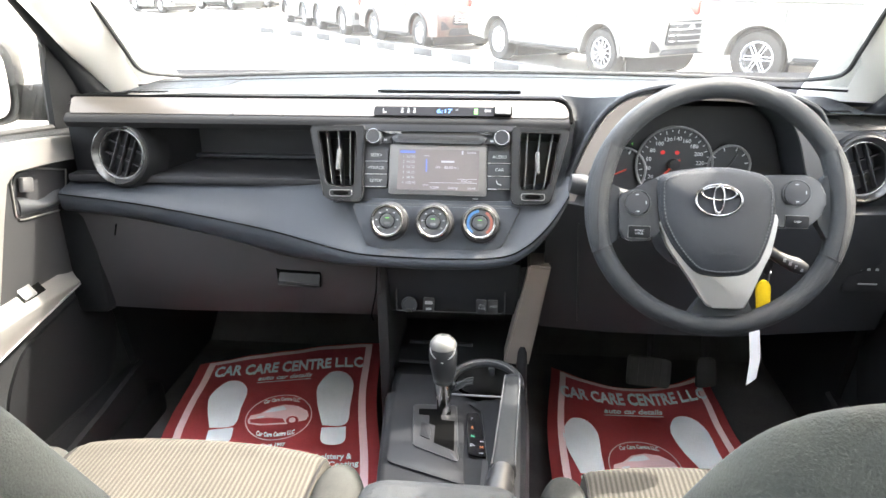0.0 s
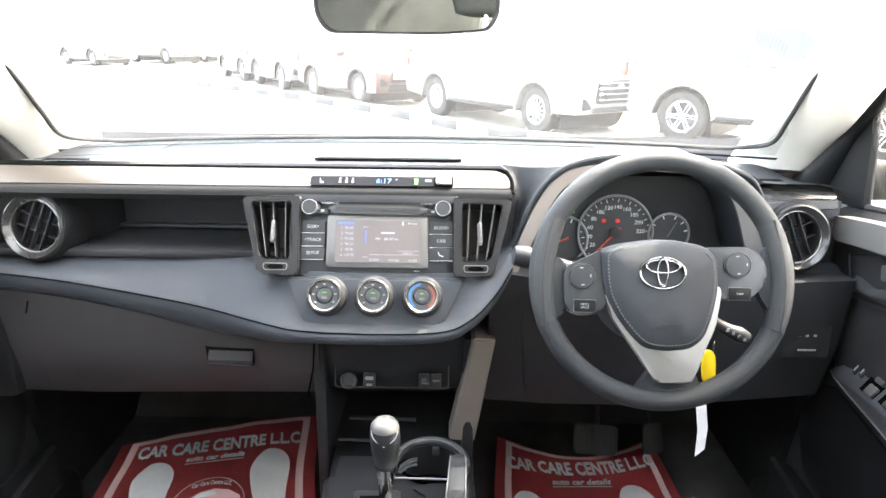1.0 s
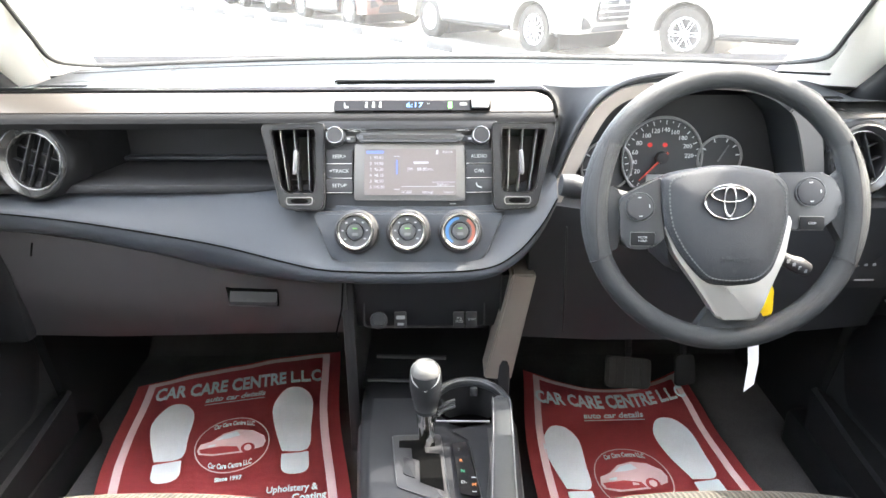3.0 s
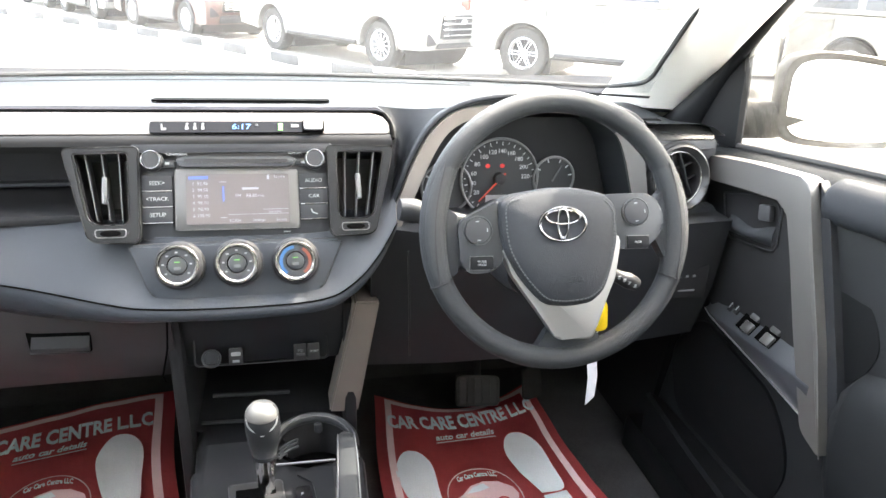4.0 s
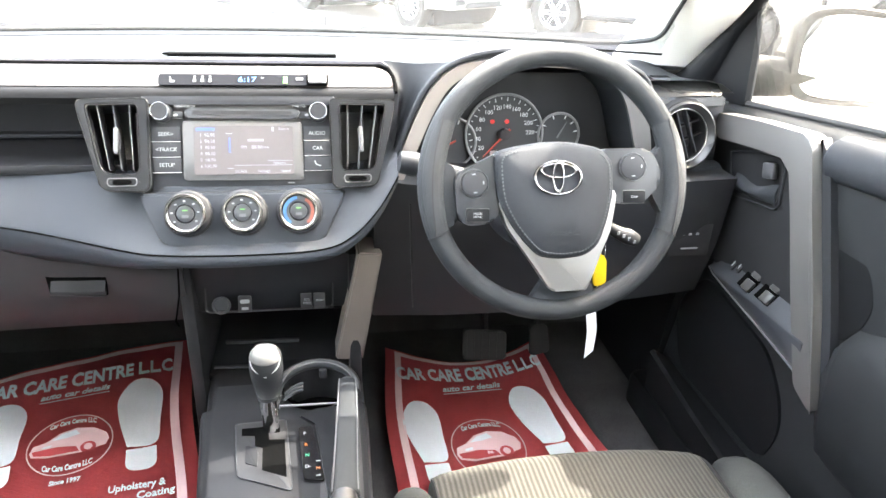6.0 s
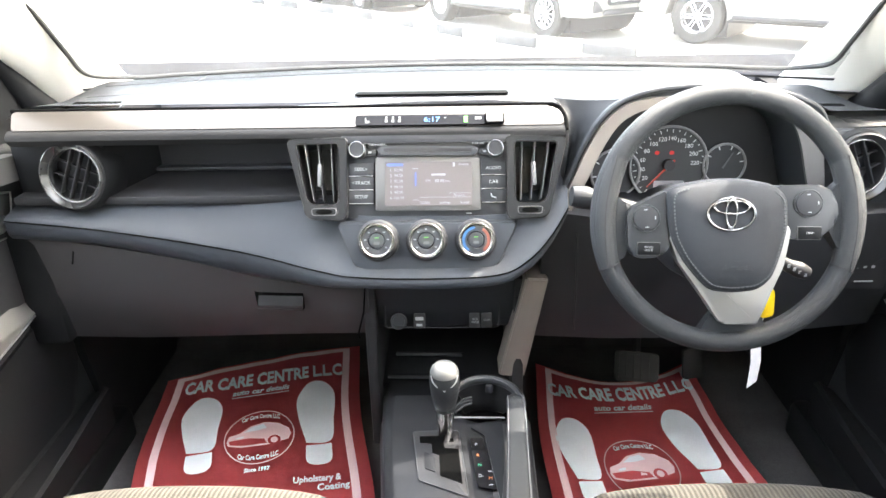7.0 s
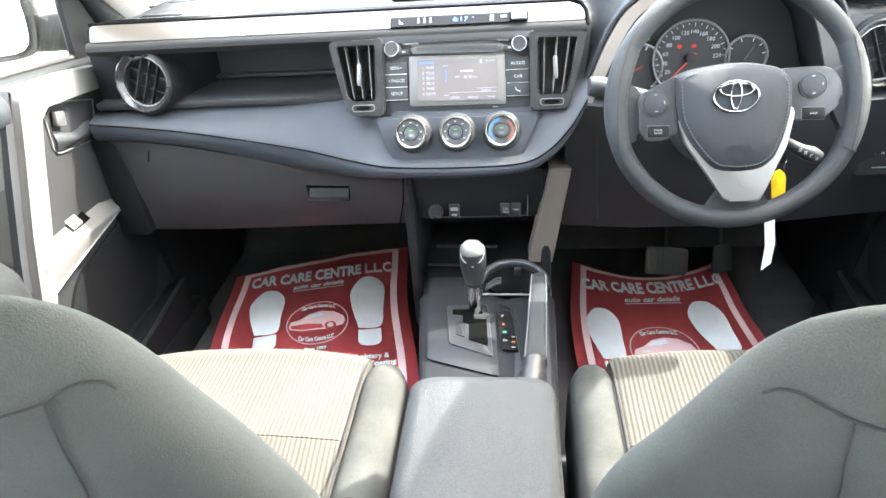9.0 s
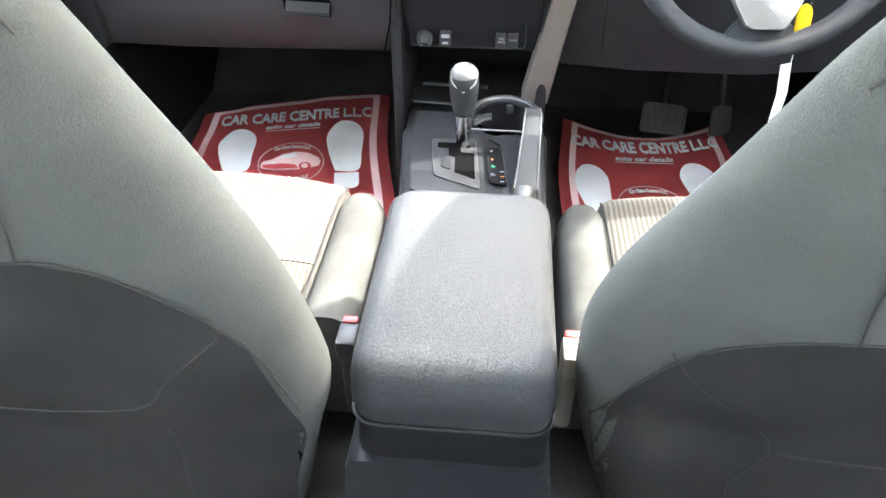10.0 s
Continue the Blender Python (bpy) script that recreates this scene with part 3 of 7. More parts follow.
def dashboard():
    d = thing("dashboard", (0, 0.3, 0.5), "dark grey soft vinyl dashboard with silver trim strip", "dashboard")
    # upper pad, from the windscreen to the trim strip
    def top(u, v):
        x = -0.665 + 1.425 * u
        y0 = YB(x) + 0.01
        y1 = 0.118
        y = y1 + (y0 - y1) * v
        z = 0.885 - 0.020 * math.sin(min(1, v * 1.6) * math.pi / 2) + 0.006 * v
        e = min(u, 1 - u) * 1.425
        z -= 0.02 * max(0, 1 - e / 0.05) ** 2
        if 0.19 < x < 0.58:
            z -= 0.014 * max(0.0, 1 - v / 0.18) ** 2 * min(1, (x - 0.19) / 0.02)
        if x > 0.58:
            z -= 0.024 * min(1, (x - 0.58) / 0.04)
        return (x, y, z)
    part("upper_pad", sheet(top, 60, 14, -0.05), M_DASH, d)
    # raised panel behind the passenger air bag and the corner grille
    part("air_slot", plate(rpoly([(-0.124, -0.020), (0.128, -0.020), (0.128, 0.020), (-0.124, 0.020)], 0.005), 0.0022, Matrix.Translation((0, 0.205, 0.8775)) @ Matrix.Rotation(-0.105, 4, "X")), M_SLOT, d, "narrow black air slot")
    for x0, y0, z0, step in ((-0.570, 0.156, 0.8802, 0.0085), (0.634, 0.203, 0.850, 0.0062)):
        for i in range(9):
            part("grille_slot", box((x0 + step * i, y0, z0), (step * 0.62, 0.016, 0.0016)), M_SLOT, d)
    line = [(x, YB(x) - 0.055, 0.8735) for x in (-0.60, -0.40, -0.2, 0, 0.2, 0.4)]
    part("seam_line", tube(smooth_path(line, 4), 0.0007, 6), M_DARK, d)
    part("seam_line", tube([(-0.44, 0.41, 0.874), (-0.46, 0.30, 0.868), (-0.60, 0.25, 0.869)], 0.001, 6), M_BLACK, d)
    # vinyl flowing down between the strip's end and the instrument hood
    A = smooth_path([(0.190, 0.125, 0.8865), (0.204, 0.114, 0.876), (0.2125, 0.092, 0.854), (0.212, 0.074, 0.832), (0.207, 0.060, 0.79), (0.199, 0.055, 0.76)], 4)
    B = smooth_path([(0.285, 0.075, 0.894), (0.258, 0.068, 0.870), (0.238, 0.064, 0.842), (0.222, 0.062, 0.808), (0.206, 0.060, 0.768), (0.196, 0.057, 0.745)], 4)
    part("pad_fold", sheet(lambda u, v: A[round(v * 20)].lerp(B[round(v * 20)], u) + Vector((0, 0.012, -0.006)) * math.sin(math.pi * u), 8, 20, 0.004), M_DASH, d)
    # silver strip on the passenger side
    S = frame_of((0, 0.070, 0.848), (1, 0, 0), (0, 0.042, 0.033))
    L = 0.0534
    out = rpoly([(-0.634, 0.008), (0.2035, 0.008), (0.2035, L * 0.50), (0.190, L - 0.0085), (-0.643, L - 0.0085)], [0.004, 0.004, 0.010, 0.014, 0.006])
    part("trim_strip", plate(out, 0.012, S @ Matrix.Translation((0, 0, -0.006)), 0.003, 3), M_STRIP, d, "satin silver trim strip")
    sv = lambda u, v, w=0.004: S @ Vector((u, v, w))
    part("strip_edge", tube([sv(-0.645, L - 0.0065), sv(0.189, L - 0.0065), sv(0.199, L - 0.011), sv(0.206, L * 0.50), sv(0.2075, 0.010), sv(0.2065, 0.0)], 0.0034, 8), M_SLOT, d)
    part("strip_lip", loft([[sv(x, 0.0085, 0.0045), sv(x, 0.003, 0.0062), sv(x, -0.004, 0.0058), sv(x, -0.009, 0.002), (x, 0.07, 0.834), (x, 0.12, 0.834), (x, 0.12, 0.852)] for x in (-0.640, 0.2055)]), M_LIP, d, "satin grey lower lip", angle=50)
    # display in the strip
    disp = part("clock_display", plate(rpoly([(-0.110, 0.0085), (0.113, 0.0085), (0.113, 0.0270), (-0.110, 0.0270)], 0.004), 0.003, S @ Matrix.Translation((0, 0, 0.0055))), M_DISP, d, "black display strip with clock")
    Sd = S @ Matrix.Translation((0.003, -0.0062, 0.0090))
    letters("clock_digits", "6:17", Sd @ Matrix.Translation((0.002, 0.0235, 0)), G_BLUE, disp, 0.0125, 0.024)
    letters("reading", "H", Sd @ Matrix.Translation((0.022, 0.0265, 0)), M_DIM, disp, 0.005)
    for i in range(3):
        x = -0.069 + i * 0.010
        part("seat_icon", lathe([(0, 0.0008), (0.0018, 0.0006), (0.0018, 0)], 10, Sd @ Matrix.Translation((x + 0.0025, 0.0282, 0))), M_DIM, disp)
        part("seat_icon", plate(rpoly([(x, 0.019), (x + 0.005, 0.019), (x + 0.004, 0.0258), (x + 0.001, 0.0258)], 0.0016), 0.0006, Sd), M_DIM, disp)
    part("seat_icon", plate([(-0.098, 0.018), (-0.092, 0.018), (-0.092, 0.022), (-0.096, 0.022), (-0.0975, 0.028), (-0.099, 0.028)], 0.0006, Sd), M_DIM, disp)
    for i in range(3):
        part("fuel_bar", plate([(0.050, 0.0175 + i * 0.0042), (0.056, 0.0175 + i * 0.0042), (0.056, 0.0205 + i * 0.0042), (0.050, 0.0205 + i * 0.0042)], 0.0006, Sd), G_GREEN, disp)
    part("marking_bar", plate([(0.067, 0.0225), (0.077, 0.0225), (0.077, 0.0275), (0.067, 0.0275)], 0.0006, Sd), M_DIM, disp)
    part("button_border", plate(rpoly([(0.0815, 0.0145), (0.111, 0.0145), (0.111, 0.0335), (0.0815, 0.0335)], 0.004), 0.0022, Sd), M_SLOT, disp)
    part("hazard_button", plate(rpoly([(0.084, 0.0160), (0.1085, 0.0160), (0.1085, 0.0320), (0.084, 0.0320)], 0.003), 0.005, Sd, 0.001), M_BUTTON, disp, "pale silver button")
    # passenger side recess
    part("recess_back", box((-0.36, 0.215, 0.785), (0.60, 0.02, 0.13)), M_KICK, d)
    part("recess_floor", box((-0.36, 0.150, 0.7435), (0.60, 0.16, 0.014), 0.004), M_KICK, d)
    part("recess_ledge", box((-0.335, 0.198, 0.757), (0.29, 0.02, 0.007), 0.003), M_DARK, d, "thin ledge with a pale edge")
    part("recess_cheek", loft([[(-0.66, 0.10, 0.735), (-0.505, 0.085, 0.735), (-0.47, 0.21, 0.735), (-0.66, 0.21, 0.735)], [(-0.66, 0.10, 0.845), (-0.505, 0.085, 0.845), (-0.47, 0.21, 0.845), (-0.66, 0.21, 0.845)]]), M_POCKET, d)
    # lower pad with its seam
    keys = [
        (-0.668, [(.11, .736), (.09, .733), (.065, .728), (.05, .724), (.046, .716), (.048, .697), (.055, .688), (.08, .68)]),
        (-0.50, [(.11, .742), (.085, .737), (.055, .722), (.036, .712), (.032, .702), (.036, .685), (.045, .675), (.08, .665)]),
        (-0.30, [(.10, .745), (.075, .735), (.045, .705), (.022, .682), (.018, .672), (.022, .645), (.035, .630), (.08, .62)]),
        (-0.17, [(.06, .743), (.035, .728), (.006, .692), (-.016, .667), (-.024, .657), (-.022, .64), (-.008, .63), (.05, .62)]),
        (-0.11, [(.016, .737), (-.001, .697), (-.014, .669), (-.030, .662), (-.038, .653), (-.036, .641), (-.018, .631), (.05, .618)]),
        (0.00, [(.014, .735), (-.003, .695), (-.016, .667), (-.034, .660), (-.042, .652), (-.040, .640), (-.02, .630), (.05, .618)]),
        (0.10, [(.014, .736), (-.002, .697), (-.015, .670), (-.032, .664), (-.040, .656), (-.038, .645), (-.018, .636), (.05, .622)]),
        (0.145, [(.017, .742), (.002, .715), (-.010, .695), (-.026, .683), (-.032, .675), (-.030, .664), (-.013, .657), (.05, .64)]),
        (0.180, [(.020, .752), (.010, .738), (.0, .725), (-.010, .715), (-.014, .707), (-.012, .697), (.0, .692), (.05, .68)]),
        (0.206, [(.024, .772), (.020, .765), (.014, .757), (.008, .751), (.006, .746), (.008, .740), (.014, .738), (.05, .735)]),
    ]
    keys = [(x, s + [(0.16, s[-1][1]), (0.16, s[0][1])]) for x, s in keys]
    rings = interp_sections(keys, 7)
    part("lower_pad", loft(rings), M_PAD, d, "stitched vinyl lower pad", angle=60)
    seam = [Vector(r[3]) * 0.5 + Vector(r[4]) * 0.5 + Vector((0, -0.0012, 0.0006)) for r in rings]
    part("pad_seam", tube(seam, 0.0011, 6), M_SLOT, d)
    # glove box and the panels below
    g = [(-0.655, 0.060, 0.690, 0.085, 0.477), (-0.50, 0.044, 0.674, 0.075, 0.479), (-0.38, 0.036, 0.654, 0.075, 0.481), (-0.28, 0.031, 0.636, 0.072, 0.485), (-0.105, 0.030, 0.632, 0.070, 0.488)]
    rings = [[(x, y0, z0), (x, (y0 + y1) / 2 - 0.004, (z0 + z1) / 2), (x, y1, z1 + 0.01), (x, y1 + 0.02, z1), (x, 0.4, z1 + 0.02), (x, 0.4, z0)] for x, y0, z0, y1, z1 in g]
    part("glove_box", loft(rings), M_GLOVE, d, "brownish black glove box door", angle=50)
    part("glove_gap", tube([(-0.104, 0.022, 0.628), (-0.112, 0.036, 0.56), (-0.128, 0.062, 0.50), (-0.13, 0.085, 0.478)], 0.0015, 6), M_SLOT, d)
    part("glove_gap", tube([(-0.565, 0.036, 0.672), (-0.570, 0.034, 0.652)], 0.0015, 6), M_SLOT, d)
    # latch: a near-black plate paints the shade in its recess
    GH = frame_of((-0.248, 0.0415, 0.583), (1, 0, -0.03), (0, 0.24, 0.97))
    lat = part("glove_latch", plate(rpoly([(-0.042, 0.017), (-0.036, -0.016), (0.040, -0.018), (0.038, 0.014)], 0.003), 0.004, GH, 0.001), M_SLOT, d, "glove box latch, its recess shade a dark plate")
    part("latch_pull", loft([[GH @ Vector((x0, v, w)) for v, w in ((0.005, 0.0045), (-0.010, 0.0105), (-0.0155, 0.009), (-0.016, 0.003))] for x0 in (-0.034, -0.031, 0.036, 0.038)]), M_KICK, lat, "curved black pull")
    part("latch_lip", tube([GH @ Vector((-0.036, -0.0175, 0.0065)), GH @ Vector((0.040, -0.0190, 0.0065))], 0.0009, 6), M_DARK, lat)
    # end caps under the pad
    part("left_end", box((-0.66, 0.17, 0.60), (0.07, 0.22, 0.24), 0.015), M_POCKET, d)
    # centre lower panel with sockets and switches
    part("switch_panel", loft([[(x, 0.050, 0.612), (x, 0.082, 0.505), (x, 0.092, 0.497), (x, 0.30, 0.497), (x, 0.30, 0.612)] for x in (-0.105, 0.135)]), M_DARK, d)
    PF = frame_of((0, 0.0685, 0.55), (1, 0, 0), (0, 0.2865, 0.958))
    part("panel_edge", ring_plate(rpoly([(-0.082, -0.038), (0.112, -0.038), (0.112, 0.030), (-0.082, 0.030)], 0.008), rpoly([(-0.080, -0.036), (0.110, -0.036), (0.110, 0.028), (-0.080, 0.028)], 0.007), 0.001, PF), M_BLACK, d)
    soc = part("power_socket", lathe([(0.0, 0.001), (0.010, 0.001), (0.0105, 0.003), (0.014, 0.0035), (0.0145, 0.0)], 24, PF @ Matrix.Translation((-0.058, -0.026, 0))), M_VENT, d, "round power socket cap")
    part("socket_tab", box((0, 0, 0), (0.010, 0.006, 0.004), 0.001, m=PF @ Matrix.Translation((-0.058, -0.036, 0.004))), M_BLACK, soc)
    usb = part("usb_socket", plate(rpoly([(-0.033, -0.038), (-0.013, -0.038), (-0.013, -0.012), (-0.033, -0.012)], 0.003), 0.003, PF, 0.001), M_BLACK, d)
    part("usb_icon", plate(rpoly([(-0.030, -0.024), (-0.016, -0.024), (-0.016, -0.018), (-0.030, -0.018)], 0.002), 0.0006, PF @ Matrix.Translation((0, 0, 0.003))), M_ICON, usb)
    part("usb_icon", plate([(-0.028, -0.034), (-0.018, -0.034), (-0.018, -0.030), (-0.028, -0.030)], 0.0006, PF @ Matrix.Translation((0, 0, 0.003))), M_ICON, usb)
    for i, x in enumerate((0.070, 0.090)):
        b = part("switch", plate(rpoly([(x - 0.009, -0.036), (x + 0.009, -0.036), (x + 0.009, -0.012), (x - 0.009, -0.012)], 0.002), 0.004, PF, 0.001), M_BLACK, d)
        if i == 0:
            letters("switch_text", "ECO\nMODE", PF @ Matrix.Translation((x + 0.001, -0.025, 0.0045)), M_ICON, b, 0.0055, 0.012)
        else:
            letters("switch_text", "SPORT", PF @ Matrix.Translation((x + 0.001, -0.024, 0.0045)), M_ICON, b, 0.005, 0.013)
    # open shelf under it
    part("cubby_back", box((0.02, 0.30, 0.43), (0.28, 0.02, 0.18)), M_BLACK, d)
    part("cubby_floor", box((0.02, 0.20, 0.372), (0.26, 0.22, 0.012), 0.003), M_DARK, d)
    part("cubby_ledge", tube([(-0.075, 0.165, 0.392), (0.05, 0.16, 0.392)], 0.004, 8), M_VENT, d)
    part("cubby_ledge", tube([(-0.085, 0.09, 0.392), (0.02, 0.085, 0.392)], 0.003, 8), M_VENT, d)
    for x in (-0.105, 0.145):
        part("cubby_cheek", box((x, 0.16, 0.44), (0.02, 0.22, 0.34), 0.006), M_KICK, d)
    # slanted warm silver leg on the driver side
    a = [(0.150, 0.026, 0.622), (0.186, 0.026, 0.620), (0.157, 0.056, 0.412), (0.112, 0.056, 0.416)]
    bm = loft([[a[0], a[1], (a[1][0], 0.09, a[1][2]), (a[0][0], 0.09, a[0][2])], [a[3], a[2], (a[2][0], 0.11, a[2][2]), (a[3][0], 0.11, a[3][2])]])
    bmesh.ops.bevel(bm, geom=bm.edges[:], offset=0.003, segments=2, affect="EDGES")
    part("console_leg_trim", bm, M_BRONZE, d, "warm silver slanted trim leg")
    # driver side lower panel and column cover
    g = [(0.175, 0.03, 0.735, 0.085, 0.47), (0.30, 0.02, 0.72, 0.09, 0.46), (0.50, 0.02, 0.72, 0.09, 0.46), (0.755, 0.05, 0.72, 0.10, 0.48)]
    rings = [[(x, y0, z0), (x, (y0 + y1) / 2 - 0.01, (z0 + z1) / 2), (x, y1, z1 + 0.01), (x, y1 + 0.03, z1), (x, 0.4, z1 + 0.03), (x, 0.4, z0)] for x, y0, z0, y1, z1 in g]
    part("driver_lower_panel", loft(rings), M_DARK, d, angle=50)
    part("panel_gap", tube([(0.225, 0.022, 0.70), (0.23, 0.03, 0.62), (0.24, 0.07, 0.50)], 0.0015, 6), M_BLACK, d)
    part("column_cover", loft([[(0.40 + r * 1.15 * math.cos(t), y, z + r * math.sin(t)) for t in (2 * math.pi * k / 20 for k in range(20))] for y, z, r in ((-0.045, 0.692, 0.042), (0.0, 0.688, 0.050), (0.10, 0.68, 0.055), (0.2, 0.68, 0.055))]), M_DARK, d)
    # small switches right of the wheel
    sw = part("switch_block", box((0.70, 0.062, 0.61), (0.075, 0.012, 0.06), 0.004), M_BLACK, d)
    for i in range(3):
        part("switch_mark", box((0.684 + 0.013 * i, 0.0555, 0.622), (0.005, 0.001, 0.004)), M_ICON, sw)
    part("switch_mark", box((0.70, 0.0555, 0.596), (0.03, 0.001, 0.0025)), M_ICON, sw)
    # driver end: pad, strip and face round the vent
    part("end_face", loft([[(0.60, 0.10, 0.70), (0.755, 0.13, 0.70), (0.755, 0.22, 0.70), (0.60, 0.22, 0.70)], [(0.60, 0.10, 0.83), (0.755, 0.13, 0.83), (0.755, 0.22, 0.83), (0.60, 0.22, 0.83)]]), M_DARK, d)
    part("end_ledge", loft([[(x, 0.085 + k, 0.725), (x, 0.06 + k, 0.712), (x, 0.05 + k, 0.69), (x, 0.06 + k, 0.66), (x, 0.16, 0.65), (x, 0.16, 0.725)] for x, k in ((0.60, 0.0), (0.70, 0.01), (0.757, 0.025))]), M_PAD, d, angle=50)
    E2 = frame_of((0, 0.105, 0.828), (1, 0, 0), (0, 0.05, 0.03))
    part("trim_strip", plate(rpoly([(0.60, 0.004), (0.738, 0.012), (0.738, 0.044), (0.60, 0.044)], 0.004), 0.012, E2 @ Matrix.Translation((0, 0, -0.006)), 0.002), M_VENTRING, d, "satin silver trim strip")
    part("end_ridge", loft([[(x, 0.085 + k, 0.836), (x, 0.082 + k, 0.822), (x, 0.10 + k, 0.815), (x, 0.2, 0.82), (x, 0.2, 0.84)] for x, k in ((0.60, 0.0), (0.742, 0.032))]), M_DASH, d)
    return d


dashboard()


# ---- instrument hood and dials ----
def binnacle():
    b = thing("instrument_cluster", (0.40, 0.17, 0.76), "hooded instrument cluster with round chrome-ringed dials", "instrument cluster")
    outer = [(.183, .715), (.205, .765), (.228, .823), (.252, .866), (.285, .894), (.335, .909), (.41, .913), (.49, .906), (.55, .890), (.588, .865), (.612, .80), (.625, .735)]
    inner = [(.214, .722), (.234, .767), (.261, .83), (.286, .866), (.322, .883), (.36, .888), (.41, .890), (.48, .884), (.53, .864), (.556, .835), (.583, .765), (.595, .735)]
    n = 5
    O = smooth_path([(x, 0, z) for x, z in outer], n)
    I = smooth_path([(x, 0, z) for x, z in inner], n)
    k = len(O)
    yf = [0.045 + 0.035 * (i / (k - 1)) for i in range(k)]
    lo = lambda p, s: Vector((p.x, p.y, min(p.z, 0.874 + (p.z - 0.874) * s)))
    rows = [[Vector((p.x, yf[i] + 0.004, p.z)) for i, p in enumerate(O)],
            [Vector((p.x, 0.13, lo(p, 0.9).z)) for p in O], [Vector((p.x, 0.22, lo(p, 0.35).z)) for p in O], [Vector((p.x, 0.29, lo(p, -0.3).z)) for p in O]]
    hood = loft([list(r) for r in zip(*rows)], closed=False)
    hood = join(hood, loft([list(r) for r in zip([Vector((p.x, yf[i] + 0.004, p.z)) for i, p in enumerate(I)], [Vector((p.x * 0.97 + 0.012, 0.19, p.z - 0.012)) for p in I])], closed=False))
    hood = join(hood, loft([list(r) for r in zip([Vector((p.x, yf[i] + 0.004, p.z)) for i, p in enumerate(O)], [Vector((p.x, yf[i] + 0.004, p.z)) for i, p in enumerate(I)])], closed=False))
    part("hood", hood, M_DASH, b, "soft vinyl hood", angle=60)

    def band(i0, i1, t0, t1, w):
        rr = []
        for i in range(i0, i1):
            f = max(0.0, (i - 4 * n) / (3.0 * n)) if i0 == 0 else 0.0
            p0, p1 = O[i].lerp(I[i], t0 + (0.97 - t0) * f), O[i].lerp(I[i], t1)
            y = yf[i]
            rr.append([(p0.x, y + 0.004, p0.z), (p0.x, y - w, p0.z), (p1.x, y - w * 0.6, p1.z), (p1.x, y + 0.004, p1.z)])
        return loft(rr)
    part("hood_trim", band(0, 7 * n + 1, 0.22, 1.0, 0.006), M_BRONZE, b, "warm silver arched trim")
    part("hood_trim", band(8 * n + 2, k, 0.30, 1.0, 0.006), M_SILVER, b, "silver inner pillar trim")
    part("hood_rim", tube([Vector((p.x, yf[i], p.z)) for i, p in enumerate(O)], 0.0045, 8), M_DASH, b)
    # dials
    part("dial_panel", plate([(p.x * 0.96 + 0.016, p.z - 0.010) for p in I], 0.02, frame_of((0, 0.182, 0), (1, 0, 0), (0, 0, 1))), M_BLACK, b)
    part("cluster_floor", box((0.40, 0.14, 0.695), (0.38, 0.12, 0.02)), M_BLACK, b)
    DF = lambda x, z, y=0.157: frame_of((x, y, z), (1, 0, 0), (0, 0.12, 1))

    def dial(x, z, r, name):
        o = part(name, lathe([(0, 0), (r * 0.97, 0), (r * 0.97, 0.004), (0, 0.004)], 48, DF(x, z)), M_DIAL, b)
        part("dial_ring", hoop(r, 0.0022, 56, 8, DF(x, z) @ Matrix.Translation((0, 0, 0.006))), M_RING, o, "silver ring")
        return o
    sp = dial(0.3925, 0.7655, 0.0635, "speedometer")
    base = DF(0.3925, 0.7655) @ Matrix.Translation((0, 0, 0.0045))
    for i in range(11):
        a = radians(211 - 20.8 * i)
        letters("dial_number", str(20 * (i + 1)), base @ Matrix.Translation((0.0435 * math.cos(a), 0.0435 * math.sin(a), 0)), M_MARK, sp, 0.0098)
    for i in range(23):
        a = radians(231.8 - 10.4 * i)
        r0 = 0.0525 if i % 2 == 0 else 0.0555
        part("dial_tick", plate([(r0, -0.0006), (0.0585, -0.0006), (0.0585, 0.0006), (r0, 0.0006)], 0.0004, base @ Matrix.Rotation(a, 4, "Z")), M_MARK, sp)
    part("needle", plate([(-0.012, -0.0018), (0.050, -0.0006), (0.050, 0.0006), (-0.012, 0.0018)], 0.0015, base @ Matrix.Translation((0, 0, 0.005)) @ Matrix.Rotation(radians(226), 4, "Z")), G_NEEDLE, sp, "red needle")
    part("needle_hub", lathe([(0, 0.009), (0.009, 0.008), (0.010, 0.0), (0, 0)], 20, base), M_BLACK, sp)
    for x in (-0.020, 0.004):
        part("warning_light", plate(circle(x, 0.020, 0.004, 0.0035, 10), 0.0006, base), G_RED, sp, "red warning light")
    part("odometer_window", plate(rpoly([(-0.022, -0.050), (0.030, -0.050), (0.030, -0.027), (-0.022, -0.027)], 0.002), 0.0008, base), M_SATIN, sp)
    lf = dial(0.306, 0.752, 0.040, "rev_counter")
    base = DF(0.306, 0.752) @ Matrix.Translation((0, 0, 0.0045))
    for i, a in enumerate((230, 190, 150, 110, 70, 30)):
        part("dial_tick", plate([(0.031, -0.001), (0.038, -0.001), (0.038, 0.001), (0.031, 0.001)], 0.0004, base @ Matrix.Rotation(radians(a), 4, "Z")), M_MARK, lf)
    part("needle", plate([(-0.008, -0.0015), (0.032, -0.0006), (0.032, 0.0006), (-0.008, 0.0015)], 0.0015, base @ Matrix.Translation((0, 0, 0.003)) @ Matrix.Rotation(radians(205), 4, "Z")), G_NEEDLE, lf, "red needle")
    part("turn_light", plate([(0.012, 0.047), (0.016, 0.045), (0.016, 0.050)], 0.0006, base), G_GREEN, lf)
    rt = dial(0.484, 0.7645, 0.0345, "fuel_gauge")
